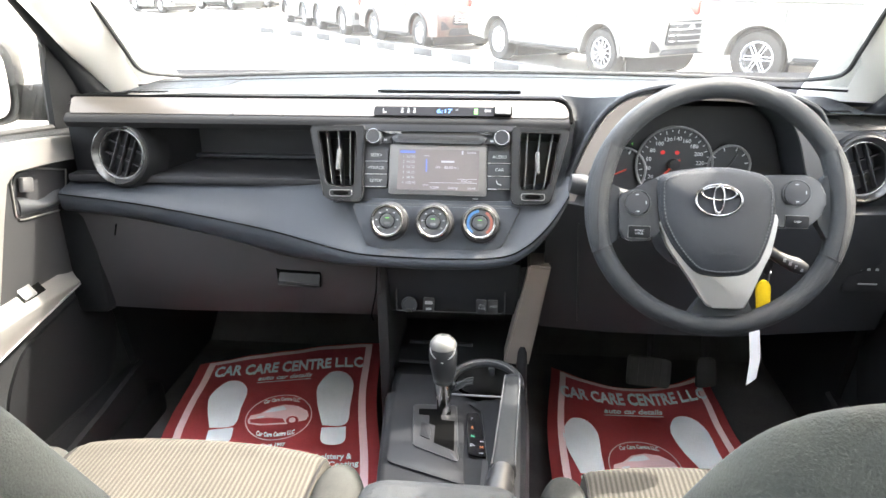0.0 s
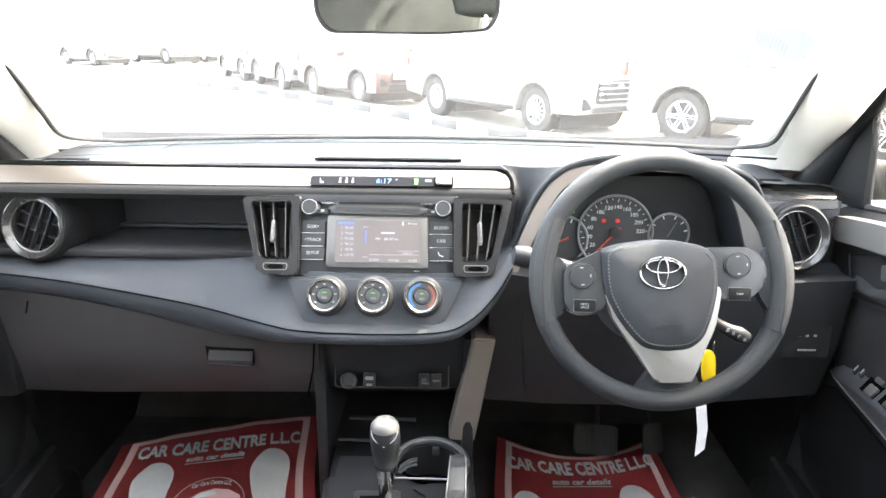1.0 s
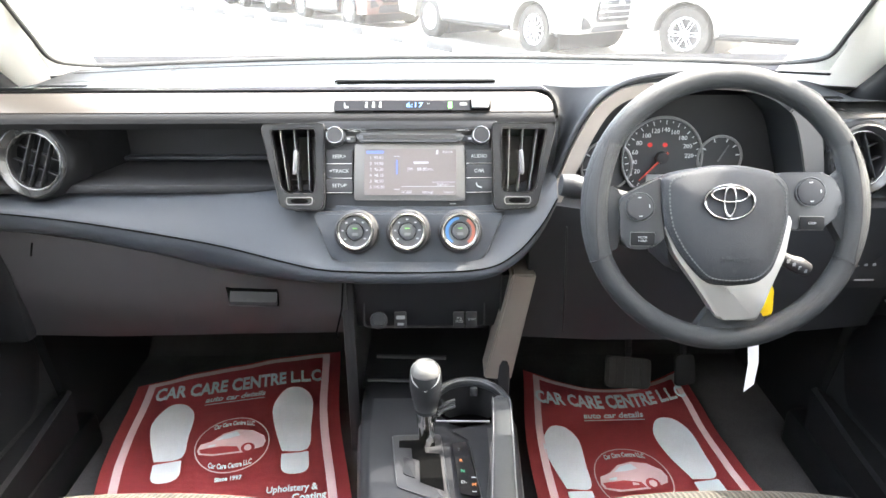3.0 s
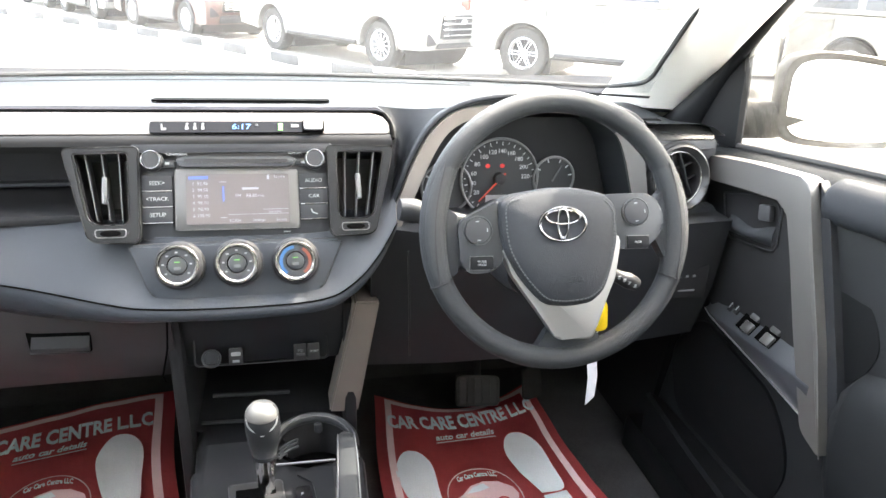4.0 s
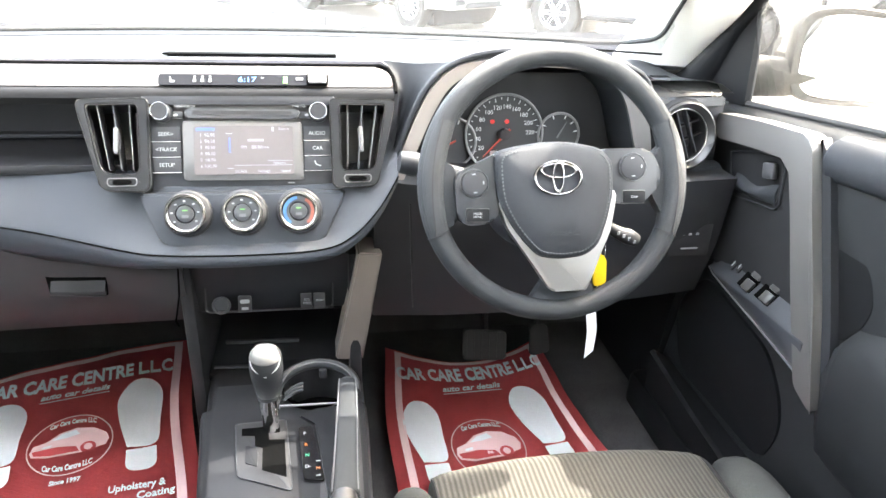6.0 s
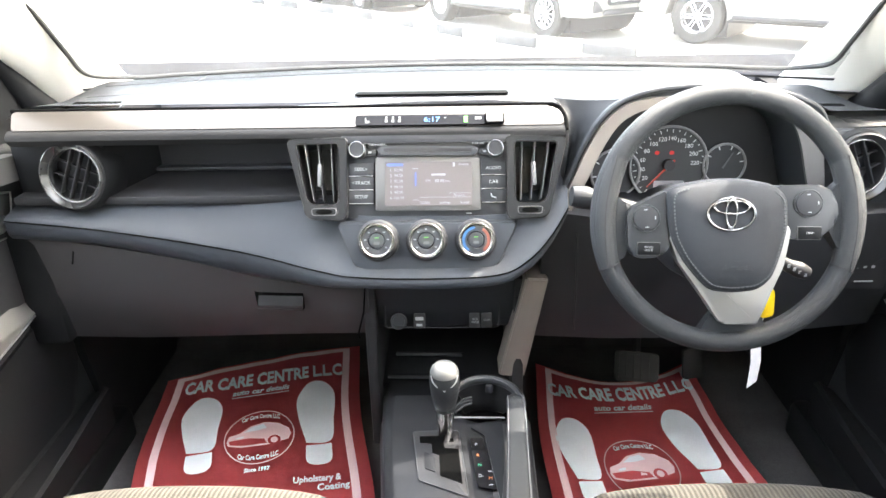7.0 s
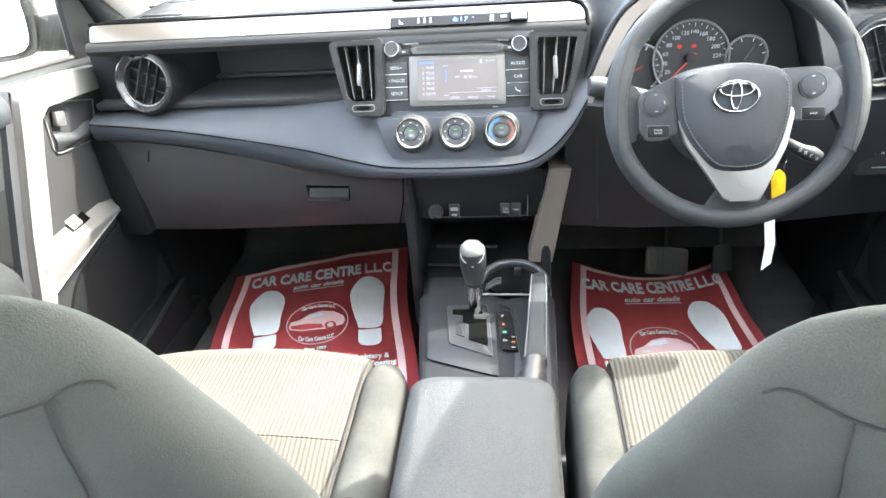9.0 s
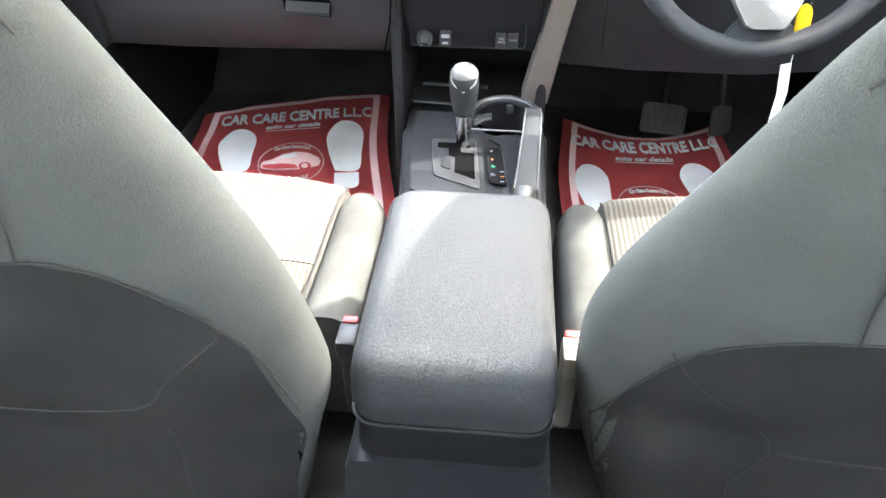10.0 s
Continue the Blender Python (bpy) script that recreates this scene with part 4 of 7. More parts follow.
    base = DF(0.484, 0.7645) @ Matrix.Translation((0, 0, 0.0045))
    for a in (150, 110, 70, 40, 10):
        part("dial_tick", plate([(0.026, -0.0008), (0.032, -0.0008), (0.032, 0.0008), (0.026, 0.0008)], 0.0004, base @ Matrix.Rotation(radians(a), 4, "Z")), M_MARK, rt)
    part("needle", plate([(-0.006, -0.0014), (0.024, -0.0006), (0.024, 0.0006), (-0.006, 0.0014)], 0.0015, base @ Matrix.Translation((0, 0, 0.003)) @ Matrix.Rotation(radians(60), 4, "Z")), M_DIM, rt, "pale needle")


binnacle()


# ---- centre stack ----
def stack():
    h = thing("head_unit", (0, 0.05, 0.74), "dark grey car radio with touch screen and side buttons", "car radio")
    part("body", plate(rpoly([(-0.123, 0.036), (0.116, 0.036), (0.116, 0.154), (-0.123, 0.154)], 0.004), 0.08, st(0, 0, -0.08), 0.002), M_DARK, h)
    part("top_bar", plate(rpoly([(-0.130, 0.147), (0.122, 0.147), (0.122, 0.158), (-0.130, 0.158)], 0.003), 0.012, st(0, 0, -0.004), 0.002), M_DARK, h)
    bz = part("screen_bezel", plate(rpoly([(-0.080, 0.047), (0.077, 0.046), (0.076, 0.124), (-0.079, 0.126)], 0.004), 0.006, ST, 0.0015), M_BEZEL, h, "dull silver screen surround")
    sc = part("screen", plate(rpoly([(-0.066, 0.054), (0.064, 0.0535), (0.064, 0.118), (-0.065, 0.119)], 0.002), 0.0008, st(0, 0, 0.006)), M_SCREEN, h, "lit radio menu on dark screen")
    T = st(0, 0, 0.0069)
    tx = lambda s, u, v, size, width=None, mt=G_SCREEN: letters("screen_text", s, T @ Matrix.Translation((u, v, 0)), mt, sc, size, width, 0.0002)
    for i, s in enumerate(("92.90", "94.50", "95.30", "98.10", "98.90", "100.90")):
        v = 0.1065 - i * 0.0083
        tx(str(i + 1), -0.0565, v, 0.006)
        tx(s, -0.045, v, 0.006, 0.013 if i < 5 else 0.015)
    tx("FM", -0.001, 0.090, 0.006)
    tx("88.80", 0.016, 0.090, 0.0065, 0.014)
    tx("MHz", 0.028, 0.0895, 0.004)
    tx("Stations", 0.045, 0.0685, 0.0052)
    tx("SCAN", -0.006, 0.0578, 0.0056)
    tx("Settings", 0.024, 0.0578, 0.0052)
    tx("Sound", 0.053, 0.0578, 0.0052)
    tx("Source", 0.052, 0.1145, 0.005)
    part("text_bar", plate([(0.004, 0.098), (0.025, 0.098), (0.025, 0.1008), (0.004, 0.1008)], 0.0002, T), G_SCREEN, sc)
    part("text_bar", plate([(-0.062, 0.1125), (-0.038, 0.1125), (-0.038, 0.1160), (-0.062, 0.1160)], 0.0002, T), G_SCREENB, sc)
    part("scroll_bar", plate([(-0.0205, 0.083), (-0.0185, 0.083), (-0.0185, 0.103), (-0.0205, 0.103)], 0.0002, T), G_SCREENB, sc, "blue scroll bar")
    for v in (0.108, 0.0615):
        part("text_bar", plate([(-0.024, v), (-0.0155, v), (-0.0155, v + 0.0008), (-0.024, v + 0.0008)], 0.0002, T), G_SCREEN, sc)
    part("text_bar", plate([(-0.014, 0.0655), (0.062, 0.0655), (0.062, 0.0661), (-0.014, 0.0661)], 0.0002, T), G_SCREEN, sc)
    part("text_bar", plate([(0.030, 0.0715), (0.062, 0.0715), (0.062, 0.0721), (0.030, 0.0721)], 0.0002, T), G_SCREEN, sc)
    part("text_bar", plate([(0.036, 0.111), (0.039, 0.111), (0.039, 0.117), (0.036, 0.117)], 0.0002, T), G_SCREEN, sc)
    # disc slot tray
    part("disc_tray", plate(rpoly([(-0.078, 0.137), (-0.070, 0.1285), (0.068, 0.1275), (0.076, 0.137), (0.066, 0.141), (-0.068, 0.142)], 0.004), 0.010, ST, 0.002), M_VENT, h)
    part("disc_slot", plate(rpoly([(-0.066, 0.1335), (0.064, 0.1325), (0.064, 0.1375), (-0.066, 0.1385)], 0.002), 0.0012, st(0, 0, 0.0095)), M_BLACK, h, "thin black disc slot")
    for u, s in ((-0.088, ">||"), (0.083, "")):
        k = part("key", plate(rpoly([(u - 0.010, 0.129), (u + 0.010, 0.129), (u + 0.010, 0.138), (u - 0.010, 0.138)], 0.002), 0.004, ST, 0.001), M_VENT, h)
        part("key_mark", plate([(u - 0.002, 0.132), (u + 0.003, 0.132), (u + 0.003, 0.135), (u - 0.002, 0.135)], 0.0006, st(0, 0, 0.0042)), M_ICON, k)
    letters("marking", "TUNE/SCROLL", st(-0.075, 0.1445, 0.0085), M_ICON, h, 0.0042, 0.027)
    letters("marking", "PWR·VOL", st(0.074, 0.1445, 0.0085), M_ICON, h, 0.0042, 0.018)
    for u in (-0.105, 0.099):
        k = part("knob", lathe([(0.0135, 0.0), (0.0135, 0.006), (0.0118, 0.008), (0.0112, 0.018), (0.0100, 0.0195), (0, 0.0195)], 28, st(u, 0.137)), M_DARK, h, "round knob with silver rim")
        part("knob_rim", hoop(0.0112, 0.0008, 28, 8, st(u, 0.137, 0.0188)), M_EMBLEM, k)
    for side, names in ((-1, ("SEEK>", "<TRACK", "SETUP")), (1, ("AUDIO", "CAR", ""))):
        u0 = -0.101 if side < 0 else 0.0965
        for i, s in enumerate(names):
            v = 0.1085 - i * 0.0205
            k = part("button", plate(rpoly([(u0 - 0.0185, v - 0.0095), (u0 + 0.0185, v - 0.0095), (u0 + 0.0185, v + 0.0095), (u0 - 0.0185, v + 0.0095)], 0.0015), 0.0045, ST, 0.001), M_DARK, h)
            part("button_gap", plate([(u0 - 0.0185, v - 0.0108), (u0 + 0.0185, v - 0.0108), (u0 + 0.0185, v - 0.0092), (u0 - 0.0185, v - 0.0092)], 0.0008, ST), M_SLOT, k)
            part("button_edge", tube([st(u0 - 0.018, v - 0.0098, 0.004) @ Vector(), st(u0 + 0.018, v - 0.0098, 0.004) @ Vector()], 0.0006, 6), M_SATIN, k)
            if s:
                letters("button_text", s, st(u0, v, 0.0047), M_ICON, k, 0.0072)
            else:
                part("phone_icon", tube(smooth_path([st(u0 - 0.004, v + 0.0035, 0.0047) @ Vector(), st(u0 - 0.0025, v - 0.001, 0.0047) @ Vector(), st(u0 + 0.004, v - 0.0035, 0.0047) @ Vector()], 4), 0.0009, 6), M_ICON, k)
    part("reset_mark", plate([(0.055, 0.041), (0.064, 0.041), (0.064, 0.0425), (0.055, 0.0425)], 0.0008, ST), M_ICON, h)
    # side air vents
    for s in (-1, 1):
        uc = -0.003
        U = lambda u: uc + s * u
        v = thing("air_vent", (U(0.16), 0.04, 0.75), "tall rectangular air vent with vertical slats", "air vent", "dashboard vents")
        o = [(U(0.117), 0.155), (U(0.208), 0.153), (U(0.181), 0.040), (U(0.172), 0.034), (U(0.124), 0.032), (U(0.118), 0.040)]
        i = [(U(0.1305), 0.147), (U(0.194), 0.146), (U(0.179), 0.064), (U(0.170), 0.0565), (U(0.136), 0.056), (U(0.131), 0.062)]
        n = 6
        O, I = rpoly(o, [0.008, 0.010, 0.012, 0.012, 0.008, 0.008], n), rpoly(i, 0.006, n)
        bm = ring_plate(O, I, 0.016, st(0, 0, -0.004))
        bmesh.ops.recalc_face_normals(bm, faces=bm.faces)
        es = [e for e in bm.edges if e.is_manifold and e.calc_face_angle() > 1.2]
        bmesh.ops.bevel(bm, geom=es, offset=0.002, segments=2, affect="EDGES")
        part("surround", bm, M_SURROUND, v, "dull silver plastic surround")
        for q, h in ((O, 0.0105), (I, 0.0112)):
            part("bright_edge", tube([st(p[0], p[1], h) @ Vector() for p in q + q[:1]], 0.0006, 6), M_VENTRING, v)
        part("duct", plate(O, 0.006, st(0, 0, -0.070)), M_BLACK, v)
        part("duct_wall", ring_plate(O, I, 0.062, st(0, 0, -0.065)), M_BLACK, v)
        for j in range(3):
            f = (j + 0.6) / 3.2
            a, b = Vector(i[5]).lerp(Vector(i[2]), f), Vector(i[0]).lerp(Vector(i[1]), f)
            part("slat", box((0, 0, 0), (0.0022, (b - a).length + 0.004, 0.022), 0.0008, m=st((a.x + b.x) / 2, (a.y + b.y) / 2, -0.008) @ Matrix.Rotation(math.atan2(b.y - a.y, b.x - a.x) - math.pi / 2, 4, "Z")), M_BLACK, v)
            part("slat_edge", tube([st(q.x, q.y, 0.0034) @ Vector() for q in (a, b)], 0.0010, 6), M_CAP, v)
        part("slider", box((0, 0, 0), (0.0065, 0.034, 0.014), 0.002, m=st(U(0.159), 0.100, 0.004) @ Matrix.Rotation(s * 0.05, 4, "Z")), M_CAP, v, "small dull silver slider")
        part("thumb_wheel", lathe([(0, 0.006), (0.012, 0.005), (0.013, 0.0), (0, -0.004)], 20, st(U(0.153), 0.0455, 0.0085), 1.0, 0.32), M_SLOT, v)
        part("wheel_frame", tube([st(p[0], p[1], 0.0122) @ Vector() for p in (lambda w: w + w[:1])(rpoly([(U(0.153) - 0.0175, 0.0405), (U(0.153) + 0.0175, 0.0405), (U(0.153) + 0.0185, 0.0505), (U(0.153) - 0.0185, 0.0505)], 0.004))], 0.0008, 6), M_CAP, v)
        for q in (-1, 1):
            part("wheel_mark", plate([(U(0.153) + q * 0.019 - 0.002, 0.044), (U(0.153) + q * 0.019 + 0.002, 0.044), (U(0.153) + q * 0.019 + 0.002, 0.047), (U(0.153) + q * 0.019 - 0.002, 0.047)], 0.0006, st(0, 0, 0.012)), M_BLACK, v)
    # climate controls
    c = thing("climate_panel", (0, 0.0, 0.66), "grey climate control panel with three round knobs", "climate controls")
    P = rpoly([(-0.138, 0.030), (0.132, 0.030), (0.102, -0.036), (0.088, -0.0405), (-0.096, -0.0405), (-0.112, -0.036)], [0.006, 0.006, 0.014, 0.014, 0.014, 0.014])
    part("face", plate(P, 0.010, st(0, 0, -0.004), 0.003, 3), M_PAD, c)
    part("face_groove", tube([st(p[0], p[1], 0.0035) @ Vector() for p in P + P[:1]], 0.0014, 6), M_BLACK, c)
    for j, u in enumerate((-0.0765, -0.004, 0.069)):
        k = part("knob", lathe([(0.0318, 0.0), (0.0318, 0.003), (0.0290, 0.005), (0.0285, 0.007), (0.0262, 0.022), (0.0250, 0.0245), (0.0125, 0.0215), (0.0115, 0.019), (0, 0.019)], 44, st(u, 0.002, 0.005)), M_BLACK, c, "round climate knob with chrome ring")
        part("chrome_ring", lathe([(0.0262, -0.0016), (0.0262, 0.0006), (0.0250, 0.0022), (0.0228, 0.0022), (0.0208, 0.0004), (0.0205, -0.0016)], 44, st(u, 0.002, 0.0278)), M_KNOBRING, k, "broad bright metal ring")
        part("knob_face", lathe([(0.0212, 0), (0.0226, 0.0006), (0.013, 0.0002), (0.013, -0.001)], 44, st(u, 0.002, 0.0278)), M_VENT, k, "dark grey dial face")
        part("knob_button", lathe([(0.0118, 0), (0.0112, 0.003), (0.010, 0.0036), (0, 0.0036)], 32, st(u, 0.002, 0.024)), M_VENT, k)
        part("knob_light", plate([(u - 0.0032, 0.0057), (u + 0.0032, 0.0057), (u + 0.0032, 0.0071), (u - 0.0032, 0.0071)], 0.0006, st(0, 0, 0.0278)), G_GREEN, k)
        part("knob_mark", plate(rpoly([(u - 0.0042, -0.0035), (u + 0.0042, -0.0035), (u + 0.0042, 0.0005), (u - 0.0042, 0.0005)], 0.001), 0.0006, st(0, 0, 0.0276)), M_DIM, k)
        if j < 2:
            for a in range(7):
                t = radians(-35 + a * 42)
                part("dial_mark", plate(rpoly([(-0.0016, -0.0010), (0.0016, -0.0010), (0.0016, 0.0010), (-0.0016, 0.0010)], 0.0004), 0.0005, st(u + 0.0168 * math.cos(t), 0.002 + 0.0168 * math.sin(t), 0.0284)), M_ICON, k)
        else:
            for nm, a0, a1, mt in (("cold_band", 95, 235, mat("blue_print", (0.02, 0.085, 0.20), 0.45)), ("warm_band", -55, 60, mat("orange_print", (0.17, 0.045, 0.028), 0.45))):
                q = [(u + r * math.cos(radians(a0 + (a1 - a0) * i / 14)), 0.002 + r * math.sin(radians(a0 + (a1 - a0) * i / 14))) for r, o in ((0.0163, 1), (0.0203, -1)) for i in (range(15) if o > 0 else range(14, -1, -1))]
                part(nm, plate(q, 0.0006, st(0, 0, 0.0283)), mt, k, nm.replace("_", " "))


stack()


def round_vent(x, z, y, s):
    v = thing("round_air_vent", (x, y, z - 0.05), "round dashboard air vent with silver ring", "air vent", "dashboard vents")
    m = frame_of((x, y, z), (1, s * 0.10, 0), (0, 0.20, 1))
    part("housing", lathe([(0.058, -0.05), (0.058, 0.0), (0.055, 0.008), (0.050, 0.010)], 44, m), M_POCKET, v)
    part("ring", lathe([(0.053, 0.008), (0.0525, 0.0115), (0.0500, 0.013), (0.0415, 0.004), (0.040, -0.002), (0.044, -0.002)], 48, m), M_VENTRING, v, "dull silver ring")
    part("inner_ring", hoop(0.0415, 0.0012, 48, 8, m @ Matrix.Translation((0, 0, 0.0042))), M_KNOBRING, v, "bright inner ring")
    part("duct", lathe([(0.041, 0.004), (0.040, -0.035), (0, -0.035)], 32, m), M_BLACK, v)
    t = m @ Matrix.Rotation(s * radians(20), 4, "Z")
    for i in (-1, 0, 1):
        hh = math.sqrt(0.040 ** 2 - (i * 0.016) ** 2)
        part("slat", box((i * 0.016, 0, -0.005), (0.0020, hh * 2, 0.011), 0.0005, m=t), M_BLACK, v)
        part("slat_edge", tube([t @ Vector((i * 0.016, q * hh, 0.0008)) for q in (-1, 1)], 0.0006, 6), M_VENT, v)
    for i in (-1, 1):
        hh = math.sqrt(0.040 ** 2 - (i * 0.011) ** 2)
        part("slat", box((0, i * 0.011, -0.013), (hh * 2, 0.0022, 0.012), 0.0006, m=t), M_BLACK, v)


round_vent(-0.552, 0.787, 0.072, -1)
round_vent(0.664, 0.782, 0.082, 1)


# ---- steering wheel, stalks, key ----
def steering():
    C = (0.3989, -0.0900, 0.7680)
    W = frame_of(C, (0.99875, -0.04998, 0), (0.0171, 0.3416, 0.9397))
    R, r = 0.1646, 0.0146
    w = thing("steering_wheel", C, "dark grey vinyl steering wheel with silver lower spoke", "steering wheel")
    part("rim", hoop(R, r, 96, 16, W @ Matrix.Diagonal((1, 1, 1.05, 1))), M_RIM, w, angle=80)
    at = lambda a, q, h: W @ Vector((q * math.cos(radians(a)), q * math.sin(radians(a)), h))
    for a0, a1 in ((150, 203), (-23, 30)):
        span = [a0 + (a1 - a0) * i / 20 for i in range(21)]
        swell = [math.sin(math.pi * i / 20) ** 0.6 for i in range(21)]
        pts = [at(a, R - 0.0035 * k, 0.0015) for a, k in zip(span, swell)]
        part("grip", tube(pts, [0.0135 + 0.0030 * k for k in swell], 16, up=W.to_3x3() @ Vector((0, 0, 1))), M_GRIP, w, "finely ribbed thumb grip", angle=80)
        arc = [at(a, R - 0.0035 + 0.009 * (1 - k), 0.0150 + 0.0022 * k) for a, k in zip(span, swell)]
        part("grip_seam", tube(arc, 0.0010, 6), M_KICK, w)
    for a in (203, -23):
        part("grip_seam", tube([at(a, R + 0.0152 * math.cos(t), 0.0156 * math.sin(t)) for t in (math.pi * k / 10 for k in range(11))], 0.0010, 6), M_KICK, w)
    hub = [(-0.084, 0.039), (-0.062, 0.047), (-0.019, 0.054), (0.016, 0.054), (0.054, 0.047), (0.071, 0.031), (0.073, -0.011), (0.066, -0.046), (0.055, -0.078), (0.037, -0.093), (0.004, -0.097), (-0.025, -0.094), (-0.042, -0.078), (-0.062, -0.053), (-0.077, -0.025), (-0.082, 0.002)]
    P = rpoly(hub, 0.010, 4)
    cx, cy = -0.004, -0.015
    rings = [[W @ Vector((cx + (p[0] - cx) * k, cy + (p[1] - cy) * k, z)) for p in P] for k, z in ((1.0, -0.01), (1.0, 0.012), (0.985, 0.020), (0.95, 0.0255), (0.86, 0.0300), (0.6, 0.034), (0.3, 0.0355), (0.05, 0.036))]
    hb = part("hub_pad", loft(rings), M_HUB, w, "grained vinyl air bag cover", angle=60)
    st_pts = [W @ Vector((cx + (p[0] - cx) * 0.90, cy + (p[1] - cy) * 0.90, 0.0288)) for p in P]
    for i in range(len(st_pts)):
        a, b = st_pts[i], st_pts[(i + 1) % len(st_pts)]
        k = max(1, round((b - a).length / 0.0048))
        for j in range(k):
            q, e = a.lerp(b, (j + 0.2) / k), a.lerp(b, (j + 0.75) / k)
            v = W.inverted() @ q
            if v.y < 0.036 + 0.012 * (abs(v.x + 0.004) > 0.055):
                part("stitch", tube([q, e], 0.0010, 5), M_STITCH, hb)
    em = W @ Matrix.Translation((-0.0055, 0.0080, 0.0362))
    e = part("emblem", hoop(0.0295, 0.0021, 48, 8, em, 1.0, 0.70), M_EMBLEM, w, "oval chrome badge")
    part("emblem_oval", hoop(0.0100, 0.0018, 32, 8, em @ Matrix.Translation((0, 0.001, 0.001)), 0.68, 1.85), M_EMBLEM, e)
    part("emblem_oval", hoop(0.0195, 0.0018, 40, 8, em @ Matrix.Translation((0, 0.0088, 0.001)), 1.12, 0.44), M_EMBLEM, e)
    letters("embossed_text", "SRS\nAIRBAG", W @ Matrix.Translation((0.005, -0.056, 0.0338)), M_HUB, hb, 0.011, 0.036, 0.0026)
    part("embossed_arrow", plate([(-0.004, 0.002), (0.004, 0.002), (0, -0.003)], 0.0012, W @ Matrix.Translation((0.005, -0.0745, 0.0312))), M_RIM, hb)
    V = [(-0.0795, -0.022), (0.077, -0.006), (0.077, -0.020), (0.0705, -0.060), (0.0590, -0.088), (0.0500, -0.112), (0.0405, -0.139), (-0.0070, -0.1385), (-0.0310, -0.103), (-0.0645, -0.057)]
    part("lower_spoke", plate(rpoly(V, 0.006, 3), 0.020, W @ Matrix.Translation((0, 0, -0.002)), 0.004, 3), M_SPOKE, w, "satin silver lower spoke")
    part("spoke_base", plate(rpoly([(-0.012, -0.122), (0.046, -0.122), (0.062, -0.157), (-0.036, -0.157)], 0.010), 0.019, W @ Matrix.Translation((0, 0, -0.014)), 0.006, 3), M_RIM, w)
    for s, o, root, c, b in ((-1, [(-0.133, 0.012), (-0.078, 0.040), (-0.072, -0.030), (-0.086, -0.050), (-0.116, -0.053), (-0.130, -0.044)], [(-0.124, 0.016), (-0.124, -0.046), (-0.150, -0.062), (-0.162, -0.040), (-0.164, 0.010), (-0.152, 0.034)], (-0.1085, 0.001), (-0.104, -0.039)),
                             (1, [(0.055, 0.045), (0.117, 0.047), (0.135, 0.030), (0.138, 0.0), (0.118, -0.021), (0.086, -0.027), (0.064, -0.015)], [(0.128, 0.038), (0.128, -0.012), (0.148, -0.046), (0.162, -0.030), (0.163, 0.030), (0.150, 0.058)], (0.098, 0.022), (0.101, -0.0165))):
        part("spoke_root", plate(rpoly(root, 0.010, 4), 0.020, W @ Matrix.Translation((0, 0, -0.012)), 0.006, 3), M_RIM, w)
        pd = part("spoke_pod", plate(rpoly(o, 0.008, 4), 0.026, W @ Matrix.Translation((0, 0, -0.010)), 0.004, 3), M_POD, w, "dark control pod")
        part("rocker", lathe([(0.0180, 0.0), (0.0178, 0.002), (0.0162, 0.0024), (0.0160, 0.0045), (0.013, 0.0052), (0, 0.0048)], 36, W @ Matrix.Translation((*c, 0.0155))), M_DARK, pd, "round control button")
        part("rocker_ring", hoop(0.0176, 0.0009, 36, 6, W @ Matrix.Translation((*c, 0.0180))), M_VENT, pd)
        for a in (95, 275, 5):
            t = radians(a)
            part("rocker_mark", plate([(-0.0022, -0.0007), (0.0022, -0.0007), (0.0022, 0.0007), (-0.0022, 0.0007)], 0.0004, W @ Matrix.Translation((c[0] + 0.0115 * math.cos(t), c[1] + 0.0115 * math.sin(t), 0.0206)) @ Matrix.Rotation(t - math.pi / 2, 4, "Z")), M_ICON, pd)
        k = part("mode_button", plate(rpoly([(b[0] - 0.0145, b[1] - 0.0080), (b[0] + 0.0145, b[1] - 0.0080), (b[0] + 0.0145, b[1] + 0.0080), (b[0] - 0.0145, b[1] + 0.0080)], 0.002), 0.004, W @ Matrix.Translation((0, 0, 0.0155)), 0.001), M_POCKET, pd)
        part("button_edge", tube([W @ Vector((b[0] + x * 0.0148, b[1] + y * 0.0083, 0.0172)) for x, y in ((-1, -1), (1, -1), (1, 1), (-1, 1), (-1, -1))], 0.0006, 6), M_BEZEL, k)
        letters("button_text", "MODE\nHOLD" if s < 0 else "DISP", W @ Matrix.Translation((*b, 0.0197)), M_ICON, k, 0.0040, 0.011 if s < 0 else 0.009)
    part("boss", lathe([(0.045, 0.0), (0.045, -0.02), (0.040, -0.05)], 28, W @ Matrix.Translation((0.003, -0.035, 0))), M_DARK, w)
    for nm, lab, pts, rr in (("indicator_stalk", "grey indicator stalk with rounded tip", [(0.355, -0.015, 0.742), (0.270, -0.022, 0.765), (0.222, -0.026, 0.777), (0.203, -0.027, 0.780)], [0.007, 0.010, 0.0165, 0.014]), ("wiper_stalk", "short dark wiper stalk with markings", [(0.44, -0.012, 0.720), (0.52, -0.018, 0.670), (0.548, -0.020, 0.657), (0.563, -0.021, 0.650)], [0.007, 0.009, 0.0125, 0.010])):
        t = thing(nm, pts[0], lab, "control stalk")
